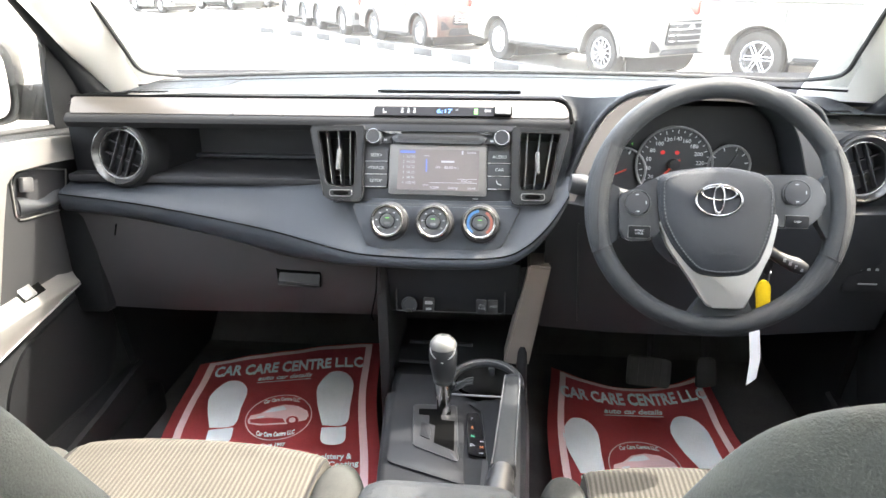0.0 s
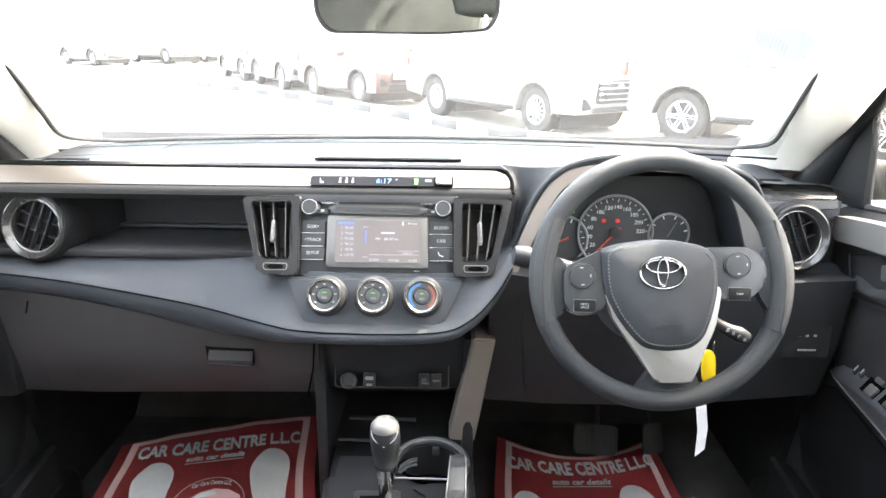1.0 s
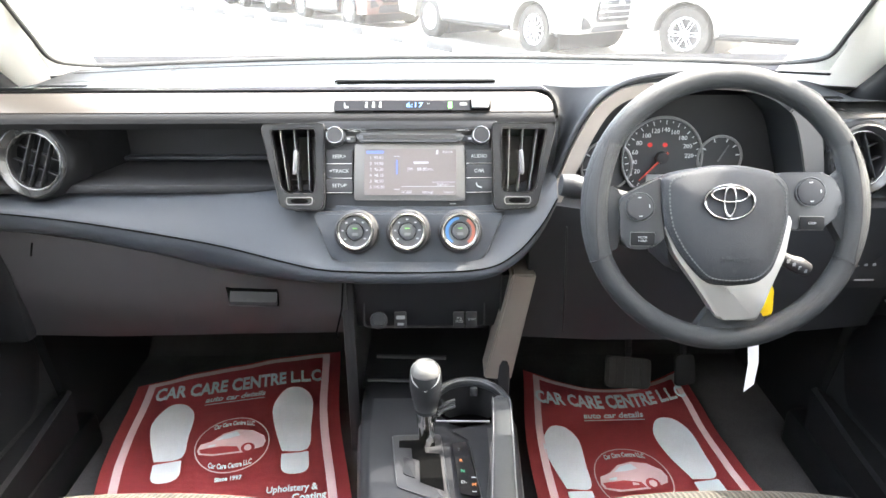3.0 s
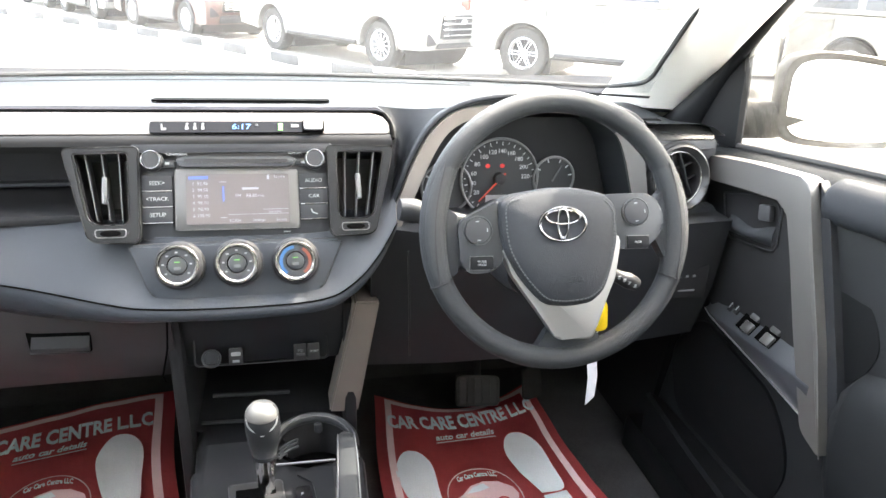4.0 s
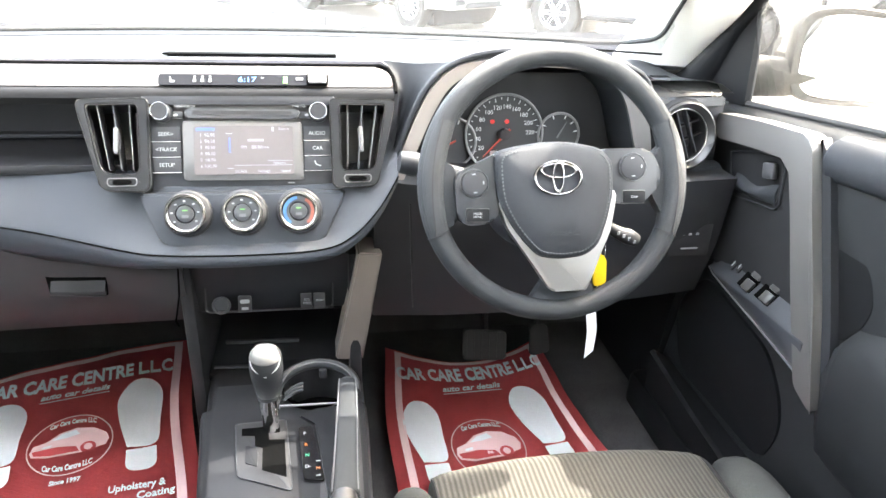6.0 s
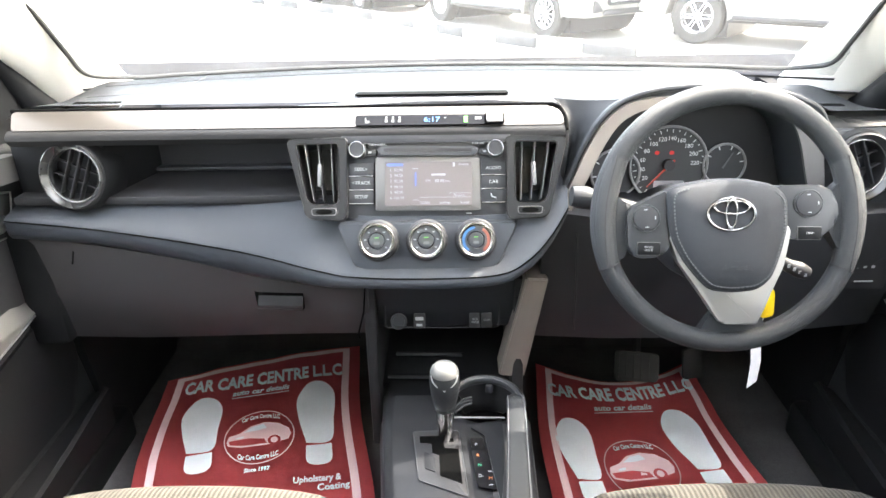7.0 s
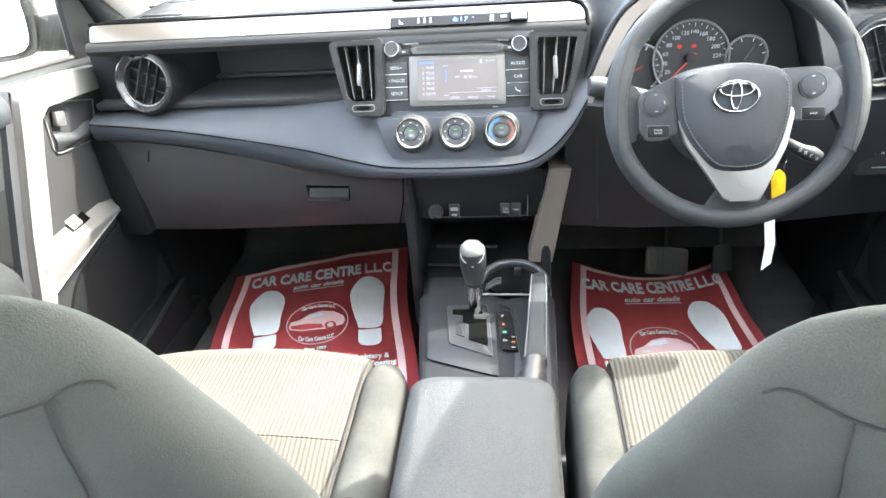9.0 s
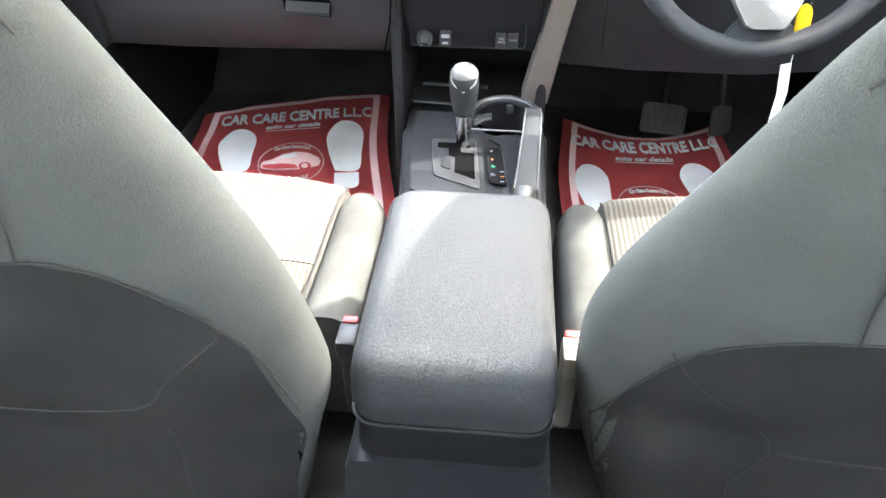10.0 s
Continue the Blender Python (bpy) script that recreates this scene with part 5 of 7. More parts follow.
        part("stalk", tube(smooth_path(pts, 5), [rr[0] + (rr[1] - rr[0]) * min(1, i / 5) if i <= 5 else (rr[1] + (rr[2] - rr[1]) * (i - 5) / 5 if i <= 10 else rr[2] + (rr[3] - rr[2]) * (i - 10) / 5) for i in range(16)], 14), M_DARK if nm[0] == "i" else M_BLACK, t)
        if nm[0] == "w":
            for i in range(4):
                part("stalk_mark", box((0.528 + i * 0.009, -0.0315, 0.668 - i * 0.005), (0.004, 0.001, 0.005)), M_ICON, t)
    k = thing("ignition_key", (0.512, -0.01, 0.64), "ignition key with yellow tag and white paper label", "key")
    part("key_head", box((0.512, -0.006, 0.652), (0.012, 0.03, 0.028), 0.004), M_BLACK, k)
    part("key_ring", hoop(0.012, 0.0009, 28, 6, frame_of((0.511, -0.028, 0.640), (0.3, 1, 0), (0, 0, 1))), M_CHROME, k)
    part("yellow_tag", plate(rpoly([(-0.010, -0.026), (0.010, -0.026), (0.011, 0.016), (0.004, 0.026), (-0.004, 0.026), (-0.011, 0.016)], 0.006), 0.004, frame_of((0.503, -0.036, 0.612), (1, 0.1, 0.15), (-0.15, 0, 1)), 0.001), M_YELLOW, k, "yellow plastic key tag")
    T = frame_of((0.518, -0.008, 0.485), (1, 0.15, 0.15), (0.05, 0.05, 1))
    part("paper_label", plate([(-0.007, 0.050), (0.010, 0.050), (0.011, 0.0), (0.004, -0.038), (-0.013, -0.048), (-0.006, 0.0)], 0.0012, T), M_PAPER, k, "white paper strip label")
    part("label_string", tube([(0.510, -0.028, 0.628), (0.516, -0.012, 0.58), (0.519, -0.006, 0.53)], 0.0007, 5), M_PAPER, k)


steering()


# ---- centre console ----
def console():
    c = thing("centre_console", (0.03, -0.2, FLOOR), "dark plastic centre console with gear gate and cup holder", "console")
    Z = 0.43
    keys = []
    for y, xl, xr, z in ((0.12, -0.094, 0.155, 0.378), (0.05, -0.092, 0.155, 0.380), (-0.066, -0.083, 0.154, 0.382), (-0.071, -0.082, 0.154, 0.429), (-0.20, -0.068, 0.150, 0.428), (-0.30, -0.056, 0.147, 0.430), (-0.46, -0.050, 0.142, 0.440), (-0.70, -0.050, 0.140, 0.440)):
        keys.append([(xl - 0.012, y, FLOOR - 0.02), (xl - 0.004, y, z - 0.06), (xl, y, z - 0.014), (xl + 0.004, y, z - 0.004), (xl + 0.014, y, z), (xr - 0.014, y, z), (xr - 0.004, y, z - 0.004), (xr, y, z - 0.014), (xr + 0.004, y, z - 0.06), (xr + 0.012, y, FLOOR - 0.02)])
    part("body", loft(keys), M_CONSOLE, c, angle=50)
    F = Matrix.Translation((0, 0, Z))
    # top plate round the gate, gate and shift slots
    part("top_plate", plate(rpoly([(-0.066, -0.02), (0.044, -0.02), (0.048, -0.07), (0.064, -0.29), (-0.048, -0.25), (-0.060, -0.12)], 0.008), 0.003, F, 0.001), M_CONSOLE, c, "satin dark grey top plate")
    gt = part("gear_gate", plate(rpoly([(-0.028, -0.112), (0.040, -0.110), (0.053, -0.246), (-0.016, -0.214)], 0.006), 0.002, F @ Matrix.Translation((0, 0, 0.0028)), 0.0008), M_BLACK, c, "gear gate plate with stepped slot")
    ed = rpoly([(-0.028, -0.112), (0.040, -0.110), (0.053, -0.246), (-0.016, -0.214)], 0.006)
    part("gate_edge", tube([F @ Vector((p[0], p[1], 0.0045)) for p in ed + ed[:1]], 0.0009, 6), M_VENT, gt)
    slot = [(-0.018, -0.124), (0.032, -0.122), (0.033, -0.136), (0.018, -0.137), (0.020, -0.150), (0.040, -0.152), (0.045, -0.222), (0.014, -0.206), (0.012, -0.165), (0.002, -0.160), (0.0, -0.140), (-0.017, -0.138)]
    part("gate_slot", plate(slot, 0.0012, F @ Matrix.Translation((0, 0, 0.0042))), M_SLOT, gt, "black stepped slot")
    part("gate_step", plate(rpoly([(-0.010, -0.158), (0.006, -0.168), (0.008, -0.200), (-0.008, -0.192)], 0.003), 0.002, F @ Matrix.Translation((0, 0, 0.0042)), 0.0006), M_CONSOLE, gt)
    # gear marks
    ms = part("gear_indicator", plate(rpoly([(0.057, -0.128), (0.076, -0.126), (0.092, -0.232), (0.066, -0.226)], 0.004), 0.003, F @ Matrix.Translation((0, 0, 0.001))), M_GLOSS, c, "black strip with lit gear letters")
    for s, y, mt, x in (("P", -0.142, M_ICON, 0.066), ("R", -0.165, G_AMBER, 0.068), ("N", -0.185, G_TEAL, 0.070), ("D-", -0.206, M_ICON, 0.071), ("M", -0.211, G_AMBER, 0.084)):
        letters("gear_letter", s, F @ Matrix.Translation((x, y, 0.0045)), mt, ms, 0.0075)
    for y in (-0.198, -0.224):
        part("gear_letter", plate([(0.081, y), (0.087, y), (0.087, y + 0.0016), (0.081, y + 0.0016)], 0.0005, F @ Matrix.Translation((0, 0, 0.0042))), M_ICON, ms)
    part("side_recess", plate(rpoly([(0.058, -0.100), (0.108, -0.075), (0.108, -0.16), (0.096, -0.26), (0.080, -0.12)], 0.004), 0.003, F), M_CONSOLE, c)
    letters("marking", "P", F @ Matrix.Translation((0.052, -0.082, 0.0036)), M_DARK, c, 0.008)
    # cup holder: an oval well with a raised rim
    cx, cy = 0.084, -0.030
    arch = [(cx + 0.057 * math.cos(radians(a)), -0.062 + 0.060 * math.sin(radians(a)), Z + 0.017 + 0.004 * math.sin(radians(a))) for a in range(-12, 193, 12)]
    w = part("cup_holder", tube(arch, 0.0062, 12, 1.3), M_VENT, c, "oval cup holder with raised rim")
    part("rim_edge", tube([(x + 0.0035 * (cx - x) / 0.05, y - 0.004, z + 0.0052) for x, y, z in arch], 0.0012, 6), M_CAP, w)
    part("front_edge", tube([(0.026, -0.0865, Z + 0.010), (0.112, -0.0885, Z + 0.010)], 0.0017, 8), M_CAP, w, "bright metal front edge")
    part("cup_skirt", loft([[(x, y, z) for x, y, z in arch], [(cx + (x - cx) * 0.96, y, Z - 0.055) for x, y, z in arch]], closed=False), M_BLACK, w)
    part("cup_well", lathe([(0.0515, 0.009), (0.048, -0.02), (0.045, -0.044), (0, -0.044)], 40, Matrix.Translation((cx, -0.042, Z + 0.002)), 1.0, 0.90), M_SLOT, w)
    part("cup_tab", box((cx + 0.008, cy + 0.020, Z + 0.008), (0.012, 0.008, 0.016), 0.003), M_DARK, w)
    for k in range(3):
        part("holder_finger", tube(smooth_path([(0.036, -0.060 - 0.008 * k, Z + 0.012), (0.050, -0.046 - 0.008 * k, Z + 0.013), (0.062, -0.036 - 0.008 * k, Z + 0.010)], 4), 0.0022, 6), M_VENT, w)
    # gear lever
    g = thing("gear_lever", (0.022, -0.128, Z), "automatic gear lever with silver capped grey knob", "gear lever")
    part("rod", lathe([(0.009, 0), (0.009, 0.02), (0.0105, 0.03)], 16, Matrix.Translation((0.021, -0.128, Z - 0.01))), M_BLACK, g)
    part("collar", lathe([(0.0105, 0.0), (0.0115, 0.02), (0.0145, 0.058), (0.015, 0.062), (0.0, 0.062)], 28, Matrix.Translation((0.021, -0.1265, Z + 0.0)) @ Matrix.Rotation(radians(3), 4, "X")), M_CHROME, g, "chrome collar")
    part("knob", lathe([(0.0, 0.0), (0.0155, 0.0), (0.0175, 0.006), (0.0215, 0.030), (0.0235, 0.052), (0.0230, 0.066), (0.0200, 0.078), (0.012, 0.0855), (0, 0.088)], 36, Matrix.Translation((0.021, -0.1230, Z + 0.058)) @ Matrix.Rotation(radians(4), 4, "X") @ Matrix.Diagonal((0.93, 0.93, 0.89, 1)), 1.0, 0.95), M_LEVER, g, "grained grey knob", angle=70)
    part("knob_cap", lathe([(0.0212, 0.0715), (0.0222, 0.0740), (0.0205, 0.0795), (0.0155, 0.0862), (0.008, 0.0895), (0, 0.0903)], 36, Matrix.Translation((0.021, -0.1230, Z + 0.058)) @ Matrix.Rotation(radians(4), 4, "X") @ Matrix.Diagonal((0.93, 0.93, 0.89, 1)), 1.0, 0.95), M_KNOBCAP, g, "satin metal cap")
    for s in (-1, 1):
        pts = [(0.021 + s * 0.0184, -0.126, Z + 0.128), (0.021 + s * 0.0162, -0.1408, Z + 0.115), (0.021, -0.1462, Z + 0.103)]
        part("knob_trim", tube(smooth_path(pts, 5), 0.0012, 6), M_SATIN, g)
    # parking brake
    h = thing("parking_brake", (0.112, -0.28, Z), "grey leather parking brake lever with stitched seam", "parking brake")
    grip = smooth_path([(0.126, -0.088, 0.472), (0.1255, -0.12, 0.478), (0.122, -0.19, 0.474), (0.1175, -0.262, 0.464), (0.1155, -0.292, 0.456)], 5)
    rings = []
    for i, p in enumerate(grip):
        f = i / (len(grip) - 1)
        e = 0.72 if i in (0, len(grip) - 1) else 1.0
        rings.append([p + Vector(((0.0125 + 0.005 * f) * e * math.copysign(abs(math.cos(t)) ** 0.45, math.cos(t)), 0, 0.0125 * e * math.copysign(abs(math.sin(t)) ** 0.55, math.sin(t)))) for t in (2 * math.pi * k / 24 for k in range(24))])
    part("grip", loft(rings), M_LEVER, h, "flat grey leather grip", angle=60)
    part("grip_end", tube([(0.126, -0.080, 0.470), (0.126, -0.09, 0.472)], 0.009, 14), M_VENT, h)
    for e in (-1, 1):
        part("grip_seam", tube([p + Vector((e * (0.0108 + 0.005 * i / (len(grip) - 1)), 0, 0.0122)) for i, p in enumerate(grip[1:-1])], 0.0008, 6), M_STITCH, h)
    boot = []
    for i in range(9):
        f = i / 8
        r = 0.0155 + 0.008 * f + 0.0016 * math.sin(i * 2.6)
        boot.append([(0.114 - 0.010 * f + r * math.cos(t) * 1.05, -0.290 - 0.06 * f, 0.456 - 0.03 * f + r * 1.3 * math.sin(t)) for t in (2 * math.pi * k / 18 for k in range(18))])
    part("boot", loft(boot), M_BLACK, h, "wrinkled black leather boot", angle=70)
    part("slot_well", plate(rpoly([(0.090, -0.09), (0.142, -0.09), (0.138, -0.34), (0.084, -0.34)], 0.008), 0.002, Matrix.Translation((0, 0, 0.4285))), M_BLACK, c)
    # arm rest box
    a = thing("armrest", (0.047, -0.58, FLOOR), "dark grey grained vinyl centre armrest box", "armrest")
    def ring(x0, x1, y0, y1, z, r):
        return [(p[0], p[1], z) for p in rpoly([(x0, y0), (x1, y0), (x1, y1), (x0, y1)], r, 6)]
    R = [ring(-0.039, 0.136, -0.697, -0.428, 0.497, 0.028), ring(-0.041, 0.137, -0.700, -0.428, 0.512, 0.028), ring(-0.040, 0.136, -0.701, -0.430, 0.540, 0.03), ring(-0.037, 0.133, -0.699, -0.434, 0.556, 0.03), ring(-0.031, 0.129, -0.691, -0.445, 0.567, 0.03), ring(-0.018, 0.116, -0.678, -0.458, 0.5715, 0.03), ring(0.02, 0.08, -0.62, -0.50, 0.574, 0.02), ring(0.045, 0.05, -0.58, -0.57, 0.5745, 0.002)]
    part("lid", loft(R), M_ARM, a, "padded grained vinyl lid", angle=70)
    part("lid_seam", tube([Vector(p) for p in ring(-0.0410, 0.1375, -0.6985, -0.4275, 0.495, 0.028)] + [Vector(ring(-0.0410, 0.1375, -0.6985, -0.4275, 0.495, 0.028)[0])], 0.0016, 6), M_SURROUND, a)
    R = [ring(-0.046, 0.144, -0.69, -0.40, FLOOR, 0.02), ring(-0.039, 0.136, -0.694, -0.42, 0.494, 0.025)]
    part("box", loft(R), M_POCKET, a)
    for x, lab in ((-0.068, "black seat belt buckle with red button"), (0.162, "black seat belt buckle with red button")):
        b = thing("belt_buckle", (x, -0.56, 0.36), lab, "seat belt buckle", "seat belt buckles")
        part("stalk", box((x, -0.57, 0.40), (0.018, 0.03, 0.09), 0.005), M_BELT if x > 0 else M_BLACK, b)
        part("buckle", box((x, -0.575, 0.462), (0.022, 0.035, 0.03), 0.005), M_BELT if x > 0 else M_BLACK, b)
        part("button", box((x, -0.558, 0.470), (0.016, 0.010, 0.018), 0.002), M_REDBELT, b, "red release button")


console()


# ---- mats and pedals ----
def floor_mat(quad, sag, prints):
    TL, TR, BR, BL = (Vector(q) for q in quad)

    def at(u, v):
        p = TL * (1 - u) * (1 - v) + TR * u * (1 - v) + BR * u * v + BL * (1 - u) * v
        y = p.y - sag * math.sin(math.pi * u) * max(0, 1 - v * 2.5)
        return p.x + 0.006 * math.sin(7 * v + 2), y

    def z_at(x, y):
        return 0.188 + 0.007 * noise.noise((x * 5, y * 5, 1.3)) + 0.0024 * noise.noise((x * 16, y * 16, 4)) + 0.10 * max(0, y - 0.36) ** 1.4
    o = thing("floor_mat", (*at(0.5, 0.5), FLOOR), "red printed fabric floor mat with white footprints", "floor mat", "floor mats")
    part("sheet", sheet(lambda u, v: (*at(u, v), z_at(*at(u, v))), 40, 50, -0.003), M_MAT, o, "red felt sheet")

    def drape(bm):
        for v in bm.verts:
            v.co.z = z_at(v.co.x, v.co.y) + 0.0030 + v.co.z
        return bm

    def letters_at(s, m, wid, hei, bend=0.0):
        ob = letters("printed_text", s, Matrix(), M_PRINT, o, hei, wid, 0.0006, 0.25 if s[0] == "a" else 0.0, 0.0020 if s[:3] == "CAR" else 0.0006)
        ys = [v.co.y for v in ob.data.vertices]
        mid = (min(ys) + max(ys)) / 2
        for v in ob.data.vertices:
            p = m @ (v.co - Vector((0, mid + bend * v.co.x ** 2, 0)))
            v.co = (p.x, p.y, z_at(p.x, p.y) + 0.0040 + v.co.z)
    e, w = 0.055, 0.036
    for i, (u0, u1, v0, v1) in enumerate(((e, 1 - e, 0.016, 0.016 + w * 0.62), (e, e + w, 0.016, 1), (1 - e - w, 1 - e, 0.016, 1))):
        part("border_stripe", drape(sheet(lambda u, v: (*at(u0 + (u1 - u0) * u, v0 + (v1 - v0) * v), 0), 24 if i == 0 else 3, 2 if i == 0 else 30)), M_PINK, o, "pale pink border stripe")
    for kind, x, y, ang, wid, hei in prints:
        m = Matrix.Translation((x, y, 0)) @ Matrix.Rotation(radians(ang), 4, "Z")
        if kind == "sole":
            f = hei / 0.30
            fore = smooth_path([(-0.030 * wid, -0.075 * f, 0), (-0.050 * wid, 0.02 * f, 0), (-0.052 * wid, 0.09 * f, 0), (-0.020 * wid, 0.146 * f, 0), (0.022 * wid, 0.142 * f, 0), (0.046 * wid, 0.09 * f, 0), (0.040 * wid, 0.0, 0), (0.030 * wid, -0.075 * f, 0), (-0.030 * wid, -0.075 * f, 0)], 5)
            heel = rpoly([(-0.031 * wid, -0.084 * f), (0.031 * wid, -0.084 * f), (0.032 * wid, -0.15 * f), (-0.032 * wid, -0.15 * f)], [0.002, 0.002, 0.028, 0.028], 6)
            for pts in ([(p.x, p.y) for p in fore[:-1]], heel):
                bm = bmesh.new()
                bm.faces.new([bm.verts.new((*p, 0)) for p in pts])
                bmesh.ops.triangulate(bm, faces=bm.faces[:])
                bmesh.ops.subdivide_edges(bm, edges=bm.edges[:], cuts=2, use_grid_fill=True)
                part("footprint", drape(move(bm, m)), M_PRINT, o, "white footprint print")
        elif kind == "badge":
            ell = [(0.070 * math.cos(t), 0.082 * math.sin(t)) for t in (2 * math.pi * i / 40 for i in range(40))]
            inn = [(p[0] * 0.97, p[1] * 0.97) for p in ell]
            part("badge_ring", drape(move(ring_plate(ell, inn, 0.0003), m)), M_PINK, o)
            # a printed car inside the ring: body, glass, wheel, ground line
            body = [(-0.064, -0.012), (-0.060, 0.006), (-0.040, 0.014), (-0.020, 0.034), (0.008, 0.042), (0.036, 0.036), (0.058, 0.018), (0.063, 0.0), (0.058, -0.016), (0.020, -0.030), (-0.035, -0.032), (-0.060, -0.024)]
            glassy = [(-0.032, 0.015), (-0.016, 0.030), (0.006, 0.036), (0.014, 0.022), (-0.008, 0.016)]
            shade = [(-0.060, -0.010), (-0.020, -0.006), (0.010, -0.012), (0.016, -0.026), (-0.030, -0.028), (-0.056, -0.022)]
            for pts, mt, up in ((body, M_PINK, 0.0), (glassy, M_PRINT, 0.0006), (shade, M_MAT, 0.0006), (circle(0.030, -0.018, 0.013, 0.015, 16), M_MAT, 0.0006), (circle(0.030, -0.018, 0.007, 0.009, 14), M_PINK, 0.0012), ([(-0.045, 0.0), (-0.030, 0.003), (-0.032, -0.004), (-0.046, -0.005)], M_PRINT, 0.0006)):
                bm = bmesh.new()
                bm.faces.new([bm.verts.new((*p, up)) for p in pts])
                bmesh.ops.triangulate(bm, faces=bm.faces[:])
                part("badge_shape", drape(move(bm, m)), mt, o)
            letters_at("Car Care Centre LLC", m @ Matrix.Translation((0, 0.063, 0.0)), 0.078, 0.019, 5.0)
            letters_at("Car Care Centre LLC", m @ Matrix.Translation((0, -0.064, 0.0)), 0.078, 0.019, -5.0)
            letters_at("Since 1997", m @ Matrix.Translation((0, -0.098, 0)), 0.048, 0.015)
        else:
            letters_at(kind, m, wid, hei, -1.1 if sag > 0 and kind[:3] == "CAR" else 0.0)
            if kind[0] == "a":
                part("underline", drape(move(box((0, -hei * 0.62, 0), (wid, 0.0022, 0.0003)), m)), M_PRINT, o)
    return o


floor_mat([(-0.635, 0.372), (-0.205, 0.500), (-0.100, -0.10), (-0.525, -0.21)], -0.01,
          [("CAR CARE CENTRE L.L.C", -0.402, 0.366, 11.3, 0.352, 0.060), ("auto car details", -0.400, 0.322, 11, 0.125, 0.024),
           ("sole", -0.487, 0.180, 14, 0.82, 0.245), ("sole", -0.254, 0.222, 11, 0.82, 0.265), ("badge", -0.364, 0.168, 11, 1, 1), ("Upholstery &", -0.226, 0.050, 9, 0.090, 0.024), ("Coating", -0.192, 0.031, 9, 0.060, 0.024)])
floor_mat([(0.222, 0.425), (0.578, 0.425), (0.628, -0.20), (0.200, -0.20)], 0.075,
          [("CAR CARE CENTRE L.L.C", 0.404, 0.300, 3.2, 0.322, 0.058), ("auto car details", 0.393, 0.256, 3, 0.125, 0.024),
           ("sole", 0.281, 0.104, 4, 0.72, 0.235), ("sole", 0.510, 0.132, 8, 0.76, 0.235), ("badge", 0.390, 0.075, 4, 1, 1)])


def pedals():
    b = thing("brake_pedal", (0.425, 0.31, 0.25), "black rubber brake pedal on a steel arm", "pedal", "pedals")
    m = frame_of((0.425, 0.298, 0.268), (1, -0.05, -0.05), (0, 0.45, 0.9))
    p = part("pad", plate(rpoly([(-0.046, -0.032), (0.046, -0.032), (0.046, 0.030), (-0.046, 0.032)], 0.010), 0.012, m, 0.003), M_PEDAL, b, "worn grey rubber pad")
    for i in range(5):
        part("tread", box((-0.032 + 0.016 * i, 0, 0.0125), (0.013, 0.052, 0.0016), m=m), M_PEDAL, p)
    part("arm", tube([(0.43, 0.315, 0.28), (0.435, 0.36, 0.37), (0.43, 0.33, 0.52)], 0.007, 8), M_DARK, b)
    a = thing("accelerator_pedal", (0.56, 0.33, 0.2), "black rubber accelerator pedal", "pedal", "pedals")
    part("pad", plate(rpoly([(-0.022, -0.022), (0.022, -0.018), (0.020, 0.045), (-0.020, 0.045)], 0.008), 0.010, frame_of((0.556, 0.328, 0.240), (1, 0.1, 0), (0, 0.35, 0.93)), 0.003), M_PEDAL, a)
    part("arm", tube([(0.556, 0.34, 0.27), (0.55, 0.38, 0.38), (0.545, 0.36, 0.50)], 0.007, 8), M_DARK, a)


pedals()


# ---- seats ----
def pillow(x0, x1, y0, y1, zt, zb, rs, rf, crown=0.0, plan=0.0, nu=18, nv=26, tilt=0.0):
    """A stuffed pad from its front edge y0 back to y1, with rounded sides and nose."""
    def drop(d, r):
        return 0 if d >= r else r - math.sqrt(max(0, r * r - (r - d) ** 2))
    us = [0.5 - 0.5 * math.cos(math.pi * i / nu) for i in range(nu + 1)]
    vs = [(j / nv) ** 1.5 for j in range(nv + 1)]
    bm = bmesh.new()
    G = []
    for v in vs:
        row = []
        for u in us:
            x = x0 + (x1 - x0) * u
            yf = y0 - plan * abs(2 * u - 1) ** 3
            y = yf + (y1 - yf) * v
            d = min(u, 1 - u) * (x1 - x0)
            z = zt + crown * (1 - (2 * u - 1) ** 2) - drop(d, rs) - drop(abs(y - yf), rf) - tilt * v
            row.append(bm.verts.new((x, y, z)))
        G.append(row)
    for a, b in zip(G, G[1:]):
        for i in range(nu):
            bm.faces.new((a[i], a[i + 1], b[i + 1], b[i]))
    rim = G[0] + [r[-1] for r in G[1:]] + G[-1][-2::-1] + [r[0] for r in G[-2:0:-1]]
    low = [bm.verts.new((v.co.x, v.co.y + 0.015 * (v.co.y > y1 + 0.1), zb)) for v in rim]
    k = len(rim)
    for i in range(k):
        bm.faces.new((rim[i], rim[(i + 1) % k], low[(i + 1) % k], low[i]))
    bm.faces.new(low)
    return bm


